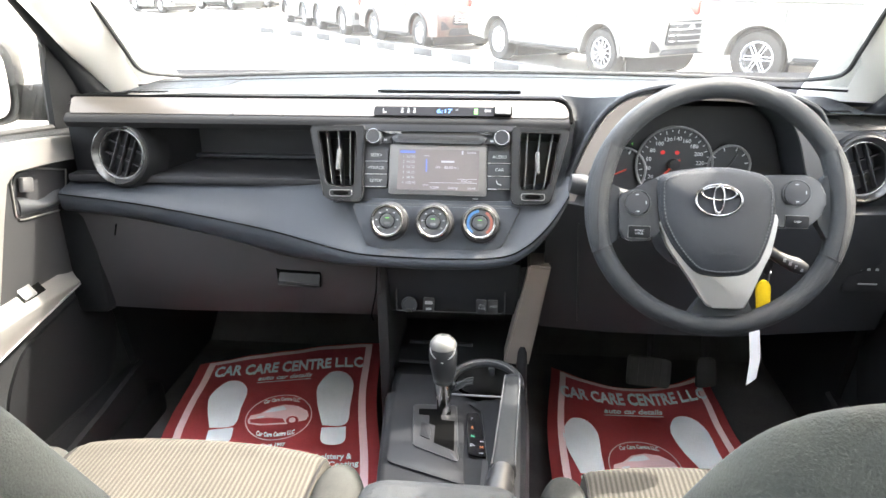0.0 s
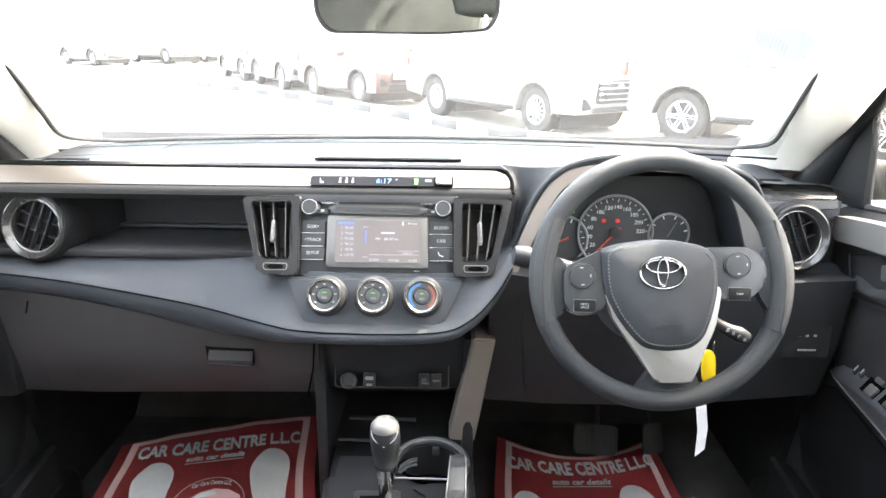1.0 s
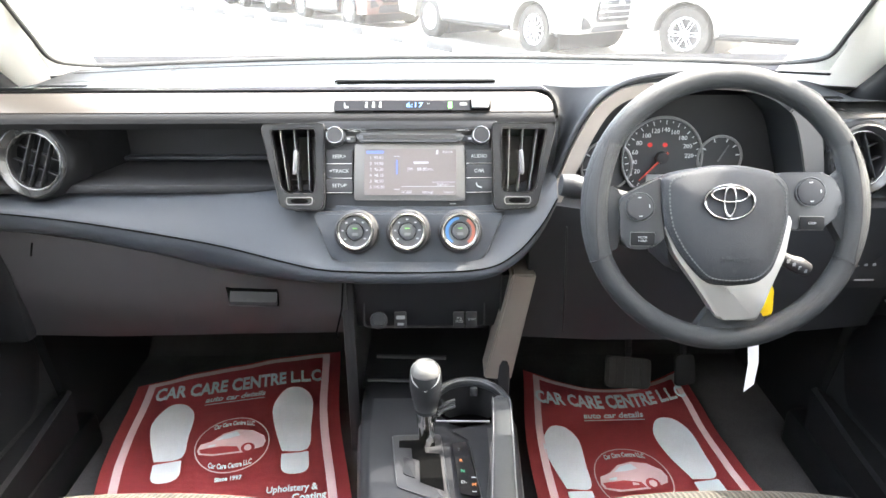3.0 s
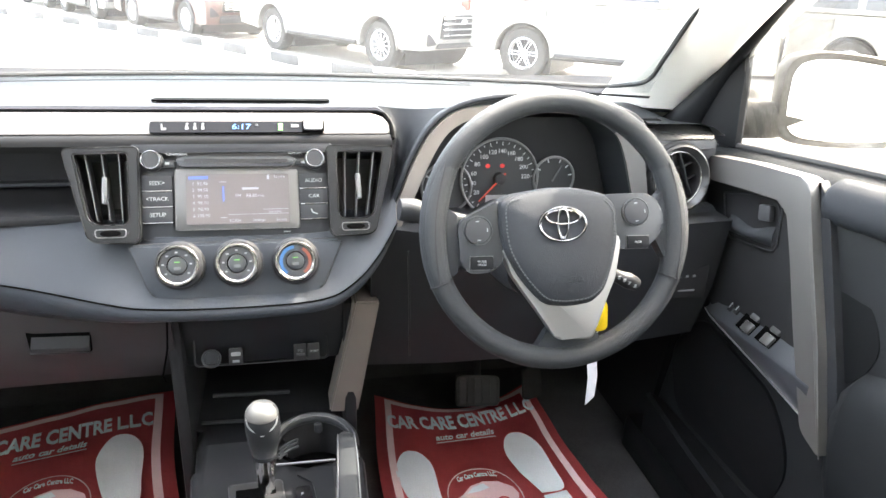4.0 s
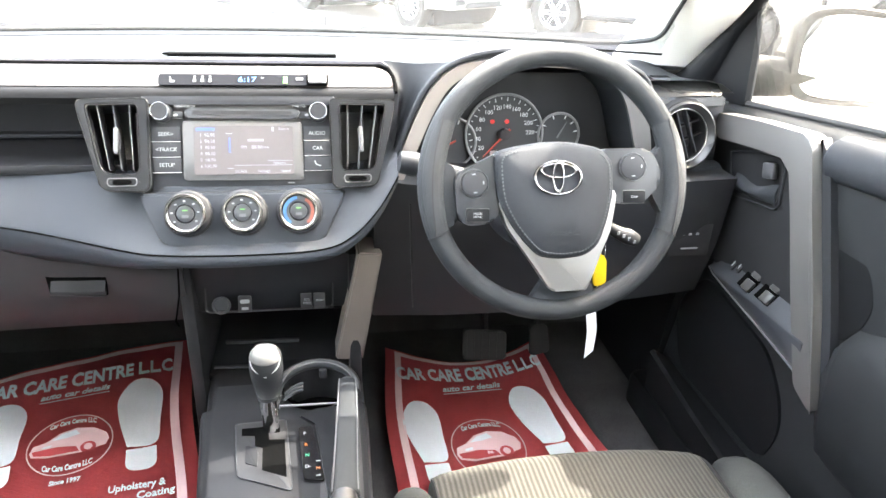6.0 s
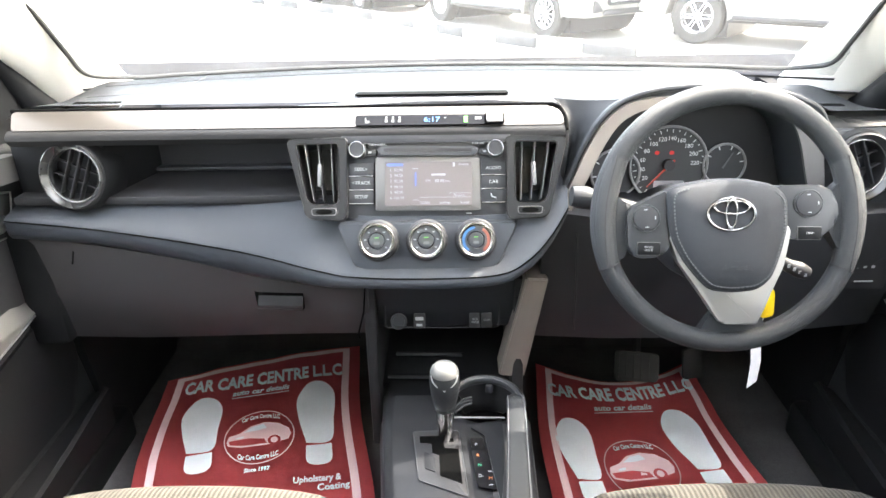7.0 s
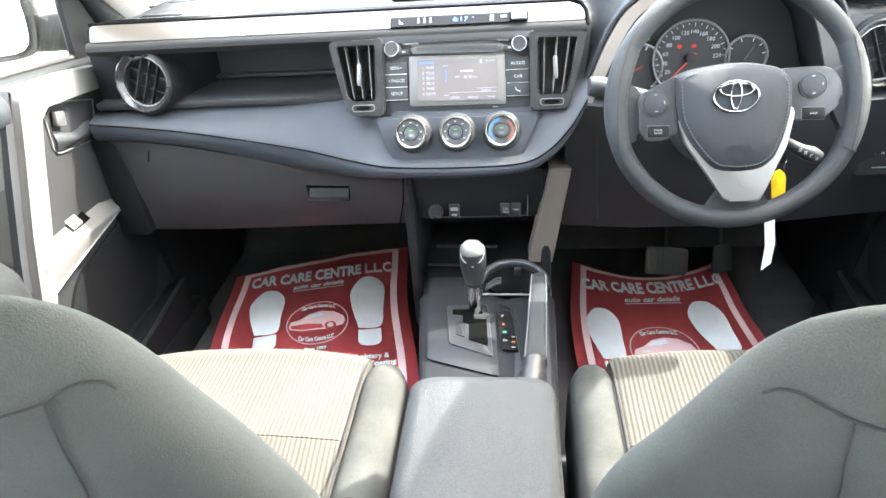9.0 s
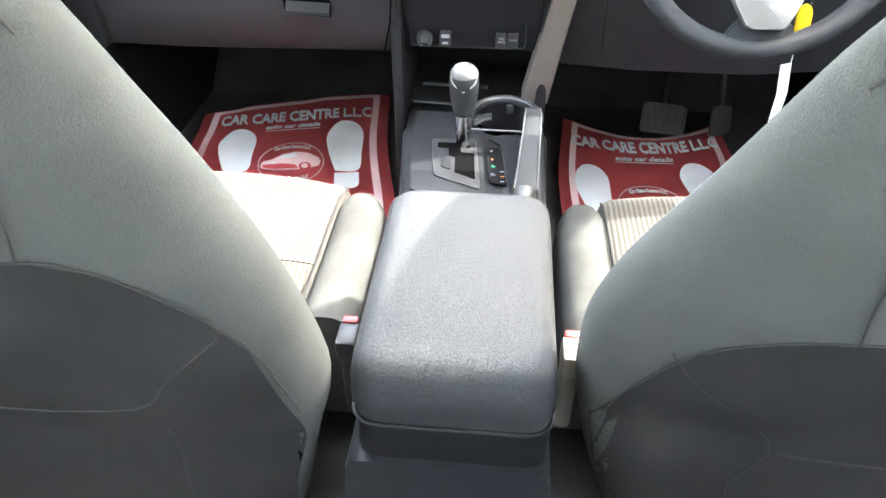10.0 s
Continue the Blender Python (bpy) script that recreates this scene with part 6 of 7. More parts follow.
def seat(xc, s, name, dy, lean, widen, thick, lines, low):
    """s: the side of the car's middle on which the seat stands; dy, lean, widen, thick: the set of its backrest; lines: its seams."""
    inner = -s
    o = thing(name, (xc, -0.45, FLOOR), "grey cloth front seat with ribbed beige centre", "car seat", "front seats")
    part("seat_base", box((xc, -0.37, 0.235), (0.40, 0.30, 0.14), 0.03), M_BLACK, o)
    e = 0.258
    a, b = sorted((xc - inner * 0.285, xc - inner * 0.191))
    part("bolster", pillow(a, b, -0.200, -0.50, 0.414, 0.24, 0.040, 0.06, 0.0, 0.06), M_SIDE, o, "plain grey side bolster")
    a, b = sorted((xc + inner * 0.187, xc + inner * e))
    part("bolster", pillow(a, b, -0.212, -0.50, 0.418, 0.24, 0.034, 0.05, 0.0, 0.03), M_SIDE, o, "plain grey side bolster")
    part("cushion", pillow(xc - 0.192, xc + 0.192, -0.172, -0.3965, 0.408, 0.25, 0.010, 0.055, 0.010, 0.012), M_INSERT, o, "ribbed beige seat cushion")
    part("cushion_rear", pillow(xc - 0.192, xc + 0.192, -0.3955, -0.52, 0.4075, 0.25, 0.010, 0.003, 0.010, 0.0, tilt=0.03), M_INSERT, o, "ribbed beige seat cushion")
    for q in (-1, 1):
        part("cushion_seam", tube(smooth_path([(xc + q * 0.191, -0.205, 0.392), (xc + q * 0.191, -0.26, 0.409), (xc + q * 0.190, -0.45, 0.409), (xc + q * 0.19, -0.62, 0.40)], 5), 0.0022, 6), M_SEAM, o)
    # backrest, leaning back
    U, V, N = Vector((1, 0, 0)), Vector((0, -math.sin(lean), math.cos(lean))), Vector((0, -math.cos(lean), -math.sin(lean)))
    base = Vector((xc, -0.55 + dy, 0.40))
    prof = [(-0.24, 0.19, 0.050), (-0.12, 0.222, 0.054), (-0.04, 0.240, 0.058), (0.05, 0.256, 0.060), (0.15, 0.268, 0.062), (0.25, 0.262, 0.060), (0.34, 0.250, 0.056), (0.42, 0.235, 0.052), (0.48, 0.222, 0.047), (0.525, 0.213, 0.041), (0.552, 0.204, 0.034), (0.568, 0.193, 0.026), (0.577, 0.180, 0.018), (0.582, 0.165, 0.010), (0.5835, 0.15, 0.004)]
    grow = lambda v: float(np.interp(v, (0, 0.15, 0.30, 0.42, 0.52), widen))
    cols = smooth_path([(v, w + grow(v), t * thick) for v, w, t in prof], 3)
    n = 44
    rings = []
    for c in cols:
        ring = []
        for k in range(n):
            t = 2 * math.pi * k / n
            cu, cn = math.cos(t), math.sin(t)
            u = math.copysign(abs(cu) ** 0.68, cu) * c.y
            w = math.copysign(abs(cn) ** 0.75, cn) * c.z
            if cn > 0:
                w *= 1.0 + 7.5 * max(0.0, 0.12 - c.x)
            if cn < 0:
                w *= 1.0 - 0.25 * (1 - abs(cu))
            ring.append(base + U * u + V * c.x + N * w)
        rings.append(ring)
    back = part("backrest", loft(rings), M_BACK, o, "grey green cloth backrest", angle=80)
    # ribbed front of the backrest
    f = sheet(lambda p, q: base + U * (-0.17 + 0.34 * p) + V * (0.02 + 0.43 * q) - N * (0.052 - 0.012 * q + 0.008 * math.sin(math.pi * p)), 8, 12, 0.02)
    part("backrest_centre", f, M_INSERT, o, "ribbed beige backrest centre")
    # sewn seams over the back, laid on its surface
    tree = BVHTree.FromPolygons([v.co for v in back.data.vertices], [tuple(p.vertices) for p in back.data.polygons])

    def on_back(u, v):
        p = base + U * (inner * u) + V * v
        hit = tree.ray_cast(p + N * 0.3, -N)[0]
        return (hit if hit else p) + N * 0.0014
    for ln in lines:
        pts = [on_back(p.x, p.y) for p in smooth_path([(a, b, 0) for a, b in ln], 7)]
        part("seam", tube(pts, 0.0008, 6), M_SEAM, o)
    def panel(p, q):
        u = -0.19 + 0.45 * p
        top = np.interp(u, [a for a, _ in low], [b for _, b in low])
        v = -0.20 + (top + 0.20) * q
        wide = np.interp(v, [a for a, _, _ in prof], [b for _, b, _ in prof]) + grow(v) - 0.012
        return on_back(min(u, wide), v) - N * 0.0004
    part("lower_back", sheet(panel, 36, 24), M_BACKLOW, o, "darker brown grey lower back panel", angle=80)
    hd = part("headrest", loft([[base + U * math.copysign(abs(math.cos(t)) ** 0.6, math.cos(t)) * w + V * v + N * (math.sin(t) * d + 0.01) for t in (2 * math.pi * k / 28 for k in range(28))] for v, w, d in ((0.635, 0.09, 0.02), (0.645, 0.118, 0.042), (0.70, 0.128, 0.052), (0.77, 0.122, 0.046), (0.80, 0.10, 0.030), (0.807, 0.07, 0.01))]), M_BACK, o, "padded headrest", angle=70)
    for q in (-0.05, 0.05):
        part("headrest_post", tube([base + U * q + V * 0.57, base + U * q + V * 0.66], 0.006, 8), M_CHROME, hd)
    return o


seam_p = [(-0.19, 0.36), (0.05, 0.375), (0.124, 0.392), (0.18, 0.410), (0.215, 0.392), (0.243, 0.345), (0.258, 0.30), (0.265, 0.24), (0.266, 0.15)]
seam_d = [(-0.19, 0.34), (0.05, 0.35), (0.14, 0.345), (0.185, 0.325), (0.215, 0.285), (0.233, 0.20), (0.240, 0.085)]
seat(-0.340, -1, "passenger_seat", -0.085, 0.352, (0, 0.018, 0.032, 0.036, 0.036), 0.90,
     [seam_p, [(0.212, 0.538), (0.204, 0.503), (0.197, 0.462), (0.189, 0.435), (0.180, 0.410)], [(-0.12, 0.526), (0.10, 0.527), (0.17, 0.530), (0.209, 0.537), (0.220, 0.542), (0.230, 0.544), (0.238, 0.540), (0.241, 0.533)],
      [(0.251, 0.312), (0.198, 0.255), (0.163, 0.205), (0.105, 0.190), (0.0, 0.186), (-0.16, 0.186)], [(0.160, 0.150), (0.149, 0.03), (0.14, -0.05)]], seam_p)
seat(0.424, 1, "driver_seat", -0.029, 0.430, (0, 0.003, 0.021, 0.012, 0.012), 0.80,
     [seam_d, [(0.180, 0.529), (0.172, 0.490), (0.163, 0.456), (0.152, 0.401), (0.135, 0.345)], [(-0.12, 0.522), (0.10, 0.522), (0.150, 0.524), (0.176, 0.529), (0.196, 0.538), (0.206, 0.542), (0.214, 0.539), (0.218, 0.532)],
      [(0.225, 0.285), (0.201, 0.243), (0.181, 0.217), (0.150, 0.18)], [(0.114, 0.135), (0.093, 0.093), (0.109, 0.042), (0.106, 0.002)], [(0.093, 0.093), (0.0, 0.084), (-0.15, 0.08)]], seam_d)


def rear_bench():
    o = thing("rear_bench", (XC, -1.6, FLOOR), "grey cloth rear bench seat with headrests", "car seat")
    part("seat_base", box((XC, -1.58, 0.26), (1.26, 0.50, 0.18), 0.04), M_SIDE, o)
    part("cushion", pillow(XC - 0.62, XC + 0.62, -1.33, -1.85, 0.42, 0.30, 0.05, 0.06, 0.01), M_INSERT, o)
    part("backrest", box((XC, -1.93, 0.70), (1.26, 0.14, 0.62), 0.05, 4, m=None), M_BACK, o)
    for x in (-0.36, 0.0, 0.36):
        part("headrest", box((XC + x, -1.95, 1.07), (0.24, 0.09, 0.15), 0.035, 4), M_BACK, o)


rear_bench()


# ---- doors and mirrors ----
BELT = lambda y: 0.806 + 0.125 * (0.19 - y) - 0.035 * max(0, 0.19 - y) ** 2


def door(s, name):
    P = lambda d, y, z: Vector((XC + s * d, y, z))
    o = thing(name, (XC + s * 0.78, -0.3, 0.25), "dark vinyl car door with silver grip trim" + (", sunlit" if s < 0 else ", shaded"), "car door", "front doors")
    ys = [0.205, 0.15, 0.08, 0.0, -0.08, -0.16, -0.26, -0.40, -0.60, -0.80, -0.94]
    rings = []
    for y in ys:
        b = BELT(y)
        rings.append([P(0.80, y, 0.22), P(0.735, y, 0.22), P(0.728, y, 0.30), P(0.735, y, 0.45), P(0.733, y, 0.60), P(0.731, y, 0.70), P(0.729, y, b - 0.055), P(0.733, y, b - 0.025), P(0.745, y, b - 0.008), P(0.765, y, b), P(0.80, y, b + 0.004)])
    part("panel", loft(rings), M_DOOR, o, angle=50)
    part("outer_skin", loft([[P(0.86, y, 0.0), P(0.88, y, 0.4), P(0.84, y, BELT(y)), P(0.81, y, BELT(y) + 0.004), P(0.81, y, 0.0)] for y in (0.42, -0.3, -0.95)]), M_GREYPAINT, o)
    # padded top behind the grip
    roll = []
    for i, y in enumerate((-0.105, -0.125, -0.16, -0.25, -0.40, -0.60, -0.80, -0.93)):
        b = BELT(y)
        k = 0.55 if i == 0 else 1.0
        roll.append([P(0.738 + 0.026 * k * math.cos(t), y, b - 0.034 + (0.032 * k) * math.sin(t)) for t in (2 * math.pi * j / 18 for j in range(18))])
    part("top_pad", loft(roll), M_HUB, o, "grey padded door top", angle=70)
    part("belt_seal", tube([P(0.772, y, BELT(y) + 0.004) for y in ys], 0.006, 8), M_RUBBER, o)
    def face(pts, d, th, bev, rad=0.004, n=4):
        """An outline in (y, z) raised from depth d towards the cabin."""
        q = rpoly([(-s * y, z) for y, z in pts], rad, n)
        return plate(q, th, Matrix.Translation((XC + s * d, 0, 0)) @ frame_of((0, 0, 0), (0, -s, 0), (0, 0, 1)), bev, 3)
    trim = [(0.132, 0.806), (0.02, 0.822), (-0.100, 0.833), (-0.140, 0.735), (-0.190, 0.62), (-0.240, 0.482), (-0.196, 0.498), (-0.175, 0.545), (-0.140, 0.62), (-0.098, 0.72), (-0.066, 0.788), (0.02, 0.780), (0.118, 0.768), (0.138, 0.785)]
    bend = [0.010, 0.01, 0.024, 0.01, 0.01, 0.008, 0.012, 0.01, 0.01, 0.01, 0.022, 0.01, 0.010, 0.010]
    part("grip_trim", face(trim, 0.7315, 0.027, 0.003, bend, 7), M_DOORSIL, o, "silver painted grip trim")
    part("trim_edge", tube([P(0.7046, y, z) for y, z in trim[3:6]], 0.0009, 6), M_DOORSIL, o)
    part("grip_back", face([(-0.100, 0.832), (-0.128, 0.806), (-0.165, 0.72), (-0.215, 0.60), (-0.262, 0.470), (-0.236, 0.478), (-0.185, 0.62), (-0.135, 0.735)], 0.733, 0.014, 0.004), M_DARK, o)
    inlay = [(0.135, 0.782), (-0.060, 0.790), (-0.080, 0.765), (-0.145, 0.62), (-0.178, 0.545), (-0.185, 0.520), (-0.10, 0.575), (0.09, 0.555), (0.150, 0.70)]
    part("inlay_panel", face(inlay, 0.734, 0.0075, 0.002, 0.012), M_INLAY, o, "satin grey panel round the handle")
    rec = part("handle_recess", face([(0.098, 0.748), (0.03, 0.768), (-0.022, 0.777), (-0.036, 0.765), (-0.042, 0.712), (-0.028, 0.703), (0.065, 0.690), (0.078, 0.700)], 0.734, 0.0095, 0.0015, 0.008), M_KICK, o, "black handle recess")
    pts = [P(0.7243, y, z) for y, z in ((0.101, 0.750), (0.03, 0.771), (-0.022, 0.780), (-0.036, 0.774), (-0.040, 0.765), (-0.046, 0.712), (-0.041, 0.703), (-0.028, 0.699), (0.065, 0.686), (0.078, 0.692), (0.083, 0.702), (0.101, 0.750))]
    # rim pale on the sunlit door, dark on the shaded one: light in the colour
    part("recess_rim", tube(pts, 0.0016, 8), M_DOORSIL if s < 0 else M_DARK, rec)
    scoop = []
    for k in (0, 0.12, 0.25, 0.4, 0.55, 0.7, 0.85, 1):
        y, z0 = 0.072 - 0.108 * k, 0.694 + 0.012 * k
        h = 0.026 + 0.009 * math.cos(2 * math.pi * k) * (0.4 + 0.6 * k)
        scoop.append([P(0.7250 - 0.013 * math.sin(math.pi * f) * (0.35 + 0.65 * math.sin(math.pi * k) ** 0.5), y, z0 + h * f) for f in (0, 0.15, 0.3, 0.5, 0.7, 0.85, 1)])
    part("handle_scoop", loft(scoop), M_VENT, rec, "curved finger scoop", angle=70)
    LV = frame_of(P(0.716, -0.018, 0.756), (0, -s, 0.25 * s), (0, 0.25, 1))
    lv = part("handle_lever", box((0, 0, 0), (0.026, 0.024, 0.010), 0.003, m=LV), M_CAP, rec, "silver door release lever")
    part("lever_inset", box((0, 0, 0.0042), (0.015, 0.012, 0.001), 0.0004, m=LV), M_KICK, lv)
    part("lever_inset", box((0, 0, -0.0042), (0.015, 0.012, 0.001), 0.0004, m=LV), M_KICK, lv)
    # arm rest: a top that slopes to the cabin, with a face that deepens to the rear
    stations = [(0.085, 0.722, 0.545, 0.722, 0.547, 0.590), (0.060, 0.716, 0.543, 0.714, 0.551, 0.597), (0.02, 0.713, 0.540, 0.709, 0.556, 0.602), (-0.08, 0.711, 0.529, 0.705, 0.562, 0.605), (-0.15, 0.7095, 0.520, 0.703, 0.566, 0.605), (-0.192, 0.709, 0.514, 0.703, 0.566, 0.604)]
    arm = []
    for y, db, zb, dt, zt, zi in stations:
        arm.append([P(0.74, y, zb - 0.002), P(db + 0.002, y, zb - 0.001), P(db, y, zb + 0.002), P(dt, y, zt - 0.004), P(dt + 0.001, y, zt - 0.001), P(dt + 0.005, y, zt + 0.003), P(0.742, y, zi)])
    # sunlit door's armrest coloured silver, shaded door's dark grey, to paint the light
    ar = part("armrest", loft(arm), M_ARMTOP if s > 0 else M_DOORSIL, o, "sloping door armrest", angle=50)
    part("armrest_edge", tube([P(db - 0.0005, y, zb) for y, db, zb, dt, zt, zi in stations], 0.0015, 6), M_SATIN, ar)

    def T(y, d):
        for (y0, _, _, d0, z0, i0), (y1, _, _, d1, z1, i1) in zip(stations, stations[1:]):
            if y1 <= y <= y0:
                f = (y0 - y) / (y0 - y1)
                dt, zt, zi = d0 + (d1 - d0) * f, z0 + (z1 - z0) * f + 0.003, i0 + (i1 - i0) * f
                g = (zi - zt) / (0.742 - dt - 0.005)
                z = zt + g * (d - dt - 0.005)
                return frame_of(P(d, y, z + 0.001), (1, 0, s * g), (0, 1, 0.02))
    if s > 0:
        for y, d, w, l in ((0.024, 0.727, 0.022, 0.010), (0.008, 0.7275, 0.022, 0.011)):
            part("lock_switch", box((0, 0, 0), (w, l, 0.006), 0.003, m=T(y, d)), M_BLACK, ar)
            part("switch_mark", box((0, 0, 0.0035), (w * 0.45, 0.002, 0.0006), m=T(y, d)), M_ICON, ar)
        for y in (-0.030, -0.078):
            part("switch_well", box((0, 0, -0.001), (0.042, 0.036, 0.004), 0.001, m=T(y, 0.7245)), M_SLOT, ar)
            for d in (0.7175, 0.7315):
                part("window_switch", box((0, -0.006, 0.003), (0.018, 0.020, 0.006), 0.002, m=T(y, d)), M_BEZEL, ar, "grey window switch")
    else:
        part("switch_well", box((0, 0, -0.001), (0.026, 0.056, 0.004), 0.001, m=T(-0.058, 0.7245)), M_SLOT, ar)
        part("window_switch", box((0, -0.010, 0.003), (0.022, 0.030, 0.006), 0.002, m=T(-0.058, 0.7245)), M_CAP, ar, "silver window switch")
    # lower pocket and elbow pad
    part("door_pocket", face([(0.10, 0.52), (-0.10, 0.49), (-0.15, 0.44), (-0.172, 0.39), (-0.155, 0.325), (-0.12, 0.315), (0.12, 0.31), (0.17, 0.42)], 0.734, 0.006, 0.002, 0.03, 5), M_POCKET, o, "black moulded door pocket")
    part("pocket_wall", loft([[P(0.73, y, 0.22), P(0.69, y, 0.235), P(0.685, y, 0.32 + k), P(0.692, y, 0.325 + k), P(0.73, y, 0.30)] for y, k in ((0.16, 0.0), (0.0, -0.02), (-0.14, -0.03), (-0.20, 0.0))]), M_POCKET, o)
    elbow = []
    up = 0.042
    for y, zt, d in ((-0.225, 0.548, 0.718), (-0.245, 0.572, 0.709), (-0.30, 0.590, 0.702), (-0.42, 0.600, 0.697), (-0.60, 0.61, 0.695), (-0.80, 0.61, 0.70), (-0.93, 0.60, 0.72)):
        zt += up
        elbow.append([P(0.74, y, 0.36 + up), P(d + 0.02, y, 0.38 + up), P(d + 0.004, y, 0.45 + up), P(d, y, zt - 0.05), P(d + 0.006, y, zt - 0.014), P(d + 0.02, y, zt), P(0.74, y, zt + 0.01)])
    part("elbow_pad", loft(elbow), M_DOOR, o, "padded elbow rest", angle=70)
    # flat black plate that paints the shade of the hollow behind the grip
    part("pull_hollow", face([(-0.128, 0.752), (-0.190, 0.728), (-0.238, 0.690), (-0.256, 0.655), (-0.248, 0.620), (-0.222, 0.585), (-0.205, 0.592), (-0.165, 0.655)], 0.7345, 0.0035, 0.001, 0.014, 5), M_POCKET, o, "hollow behind the grip, its shade a black plate")
    # corner panel and glass
    part("corner_panel", face([(0.155, BELT(0.155)), (0.33, 0.80), (0.33, 0.86), (0.200, 0.985), (0.172, 0.985)], 0.775, 0.010, 0.003), M_POCKET, o, "dark triangular corner panel")
    def glass(u, v):
        y = 0.18 - 1.10 * u
        zt = min(1.285, 1.01 + 0.68 * max(0, 0.17 - y)) if y > -0.25 else 1.29
        z = BELT(y) - 0.01 + (zt - BELT(y) + 0.01) * v
        return P(0.795 - 0.26 * max(0, z - 0.82) * 0.85, y, z)
    g = part("window_glass", sheet(glass, 16, 8, 0.004), M_SIDEGL, o, "side window glass")
    g.visible_shadow = False
    part("glass_edge", tube([P(0.781, 0.168, 0.80), P(0.775, 0.170, 0.90), P(0.765, 0.168, 0.99)], 0.006, 8), M_RUBBER, o)
    # outside mirror
    mname = thing("door_mirror", (XC + s * 0.98, 0.14, 0.82), "grey door mirror in a rounded housing", "car mirror", "door mirrors")
    M = frame_of(P(0.952, 0.130, 0.895), (0.93, -0.36, 0), (0, 0.02, 1)) if s > 0 else frame_of(P(0.928, 0.130, 0.895), (0.93, 0.36, 0), (0, 0.02, 1))
    shape = [(-0.128, 0.045), (-0.112, 0.070), (-0.06, 0.080), (0.03, 0.074), (0.095, 0.060), (0.126, 0.040), (0.138, 0.0), (0.128, -0.045), (0.085, -0.072), (0.0, -0.080), (-0.08, -0.078), (-0.114, -0.062), (-0.126, -0.02)]
    shape = [(x * (0.94 if s > 0 else -0.86), y) for x, y in shape]
    S = [(p.x, p.y) for p in smooth_path([(x, y, 0) for x, y in shape + shape[:1]], 4)][:-1]
    rings = [[M @ Vector((x * k, y * k, z)) for x, y in S] for k, z in ((0.87, 0.002), (0.89, 0.007), (0.97, 0.008), (1.0, -0.004), (0.97, -0.045), (0.80, -0.080), (0.45, -0.10), (0.05, -0.105))]
    part("housing", loft(rings), M_MIRRORCASE, mname, "grey plastic housing", angle=70)
    gm = [(x * 0.86, y * 0.84) for x, y in S]
    part("glass", plate(gm, 0.003, M @ Matrix.Translation((0, 0, 0.0022)) @ Matrix.Rotation(radians(0.5 if s > 0 else -4), 4, "Y")), M_MIRROR, mname, "mirror glass")
    part("arm", tube([P(0.80, 0.22, 0.85), P(0.85, 0.19, 0.852), P(0.92, 0.17, 0.865)], [0.034, 0.03, 0.03], 12, 1.1), M_MIRRORCASE, mname)


door(1, "driver_door")
door(-1, "passenger_door")


def inside_mirror():
    o = thing("rear_view_mirror", (0.056, -0.09, 1.12), "dark framed interior rear-view mirror", "car mirror")
    M = frame_of((0.056, -0.100, 1.128), (1, 0.12, 0.012), (0, -0.10, 1))
    S = rpoly([(-0.114, 0.042), (0.112, 0.042), (0.112, -0.020), (0.100, -0.038), (0.04, -0.0425), (-0.10, -0.040), (-0.114, -0.020)], 0.016, 5)
    rings = [[M @ Vector((x * k, y * k, z)) for x, y in S] for k, z in ((0.955, 0.002), (1.0, 0.004), (1.0, -0.008), (0.93, -0.024), (0.7, -0.034), (0.1, -0.036))]
    part("housing", loft(rings), M_GLOVE, o, "brown black housing", angle=60)
    part("glass", plate([(x * 0.95, y * 0.93) for x, y in S], 0.002, M @ Matrix.Translation((0, 0, 0.0015))), M_MIRROR, o, "mirror glass")
    part("stem", tube([(0.056, -0.08, 1.13), (0.056, -0.06, 1.18), (0.056, -0.055, 1.24)], 0.009, 10), M_GLOVE, o)


inside_mirror()


# ---- yard outside ----
def make_wheel(r, width, spokes):
    """A wheel lying on its axis z, face up, as a mesh part list."""
    k = r / 0.37
    tyre = lathe([(r * 0.60, -width / 2), (r * 0.93, -width / 2), (r, -width * 0.34), (r, width * 0.34), (r * 0.93, width / 2), (r * 0.66, width / 2), (r * 0.60, width * 0.40)], 36)
    rim = lathe([(r * 0.60, -width * 0.4), (r * 0.62, width * 0.44), (r * 0.58, width * 0.46), (r * 0.55, width * 0.30), (r * 0.54, -width * 0.3)], 36)
    rim = join(rim, lathe([(0, width * 0.40), (r * 0.13, width * 0.38), (r * 0.15, width * 0.2), (0, width * 0.1)], 20))
    for i in range(spokes):
        a = 2 * math.pi * i / spokes
        for o in ((-0.05, 0.05) if spokes <= 7 else (0.0,)):
            rim = join(rim, box(((0.14 + 0.57) / 2 * r, o * r * 1.2, width * 0.34), (0.45 * r, 0.055 * r if spokes > 7 else 0.05 * r, 0.05 * r), 0.008 * k, 1, Matrix.Rotation(a, 4, "Z")))
    back = lathe([(0, -0.01), (r * 0.57, -0.01), (r * 0.57, 0.0), (0, 0.0)], 28)
    return tyre, rim, back


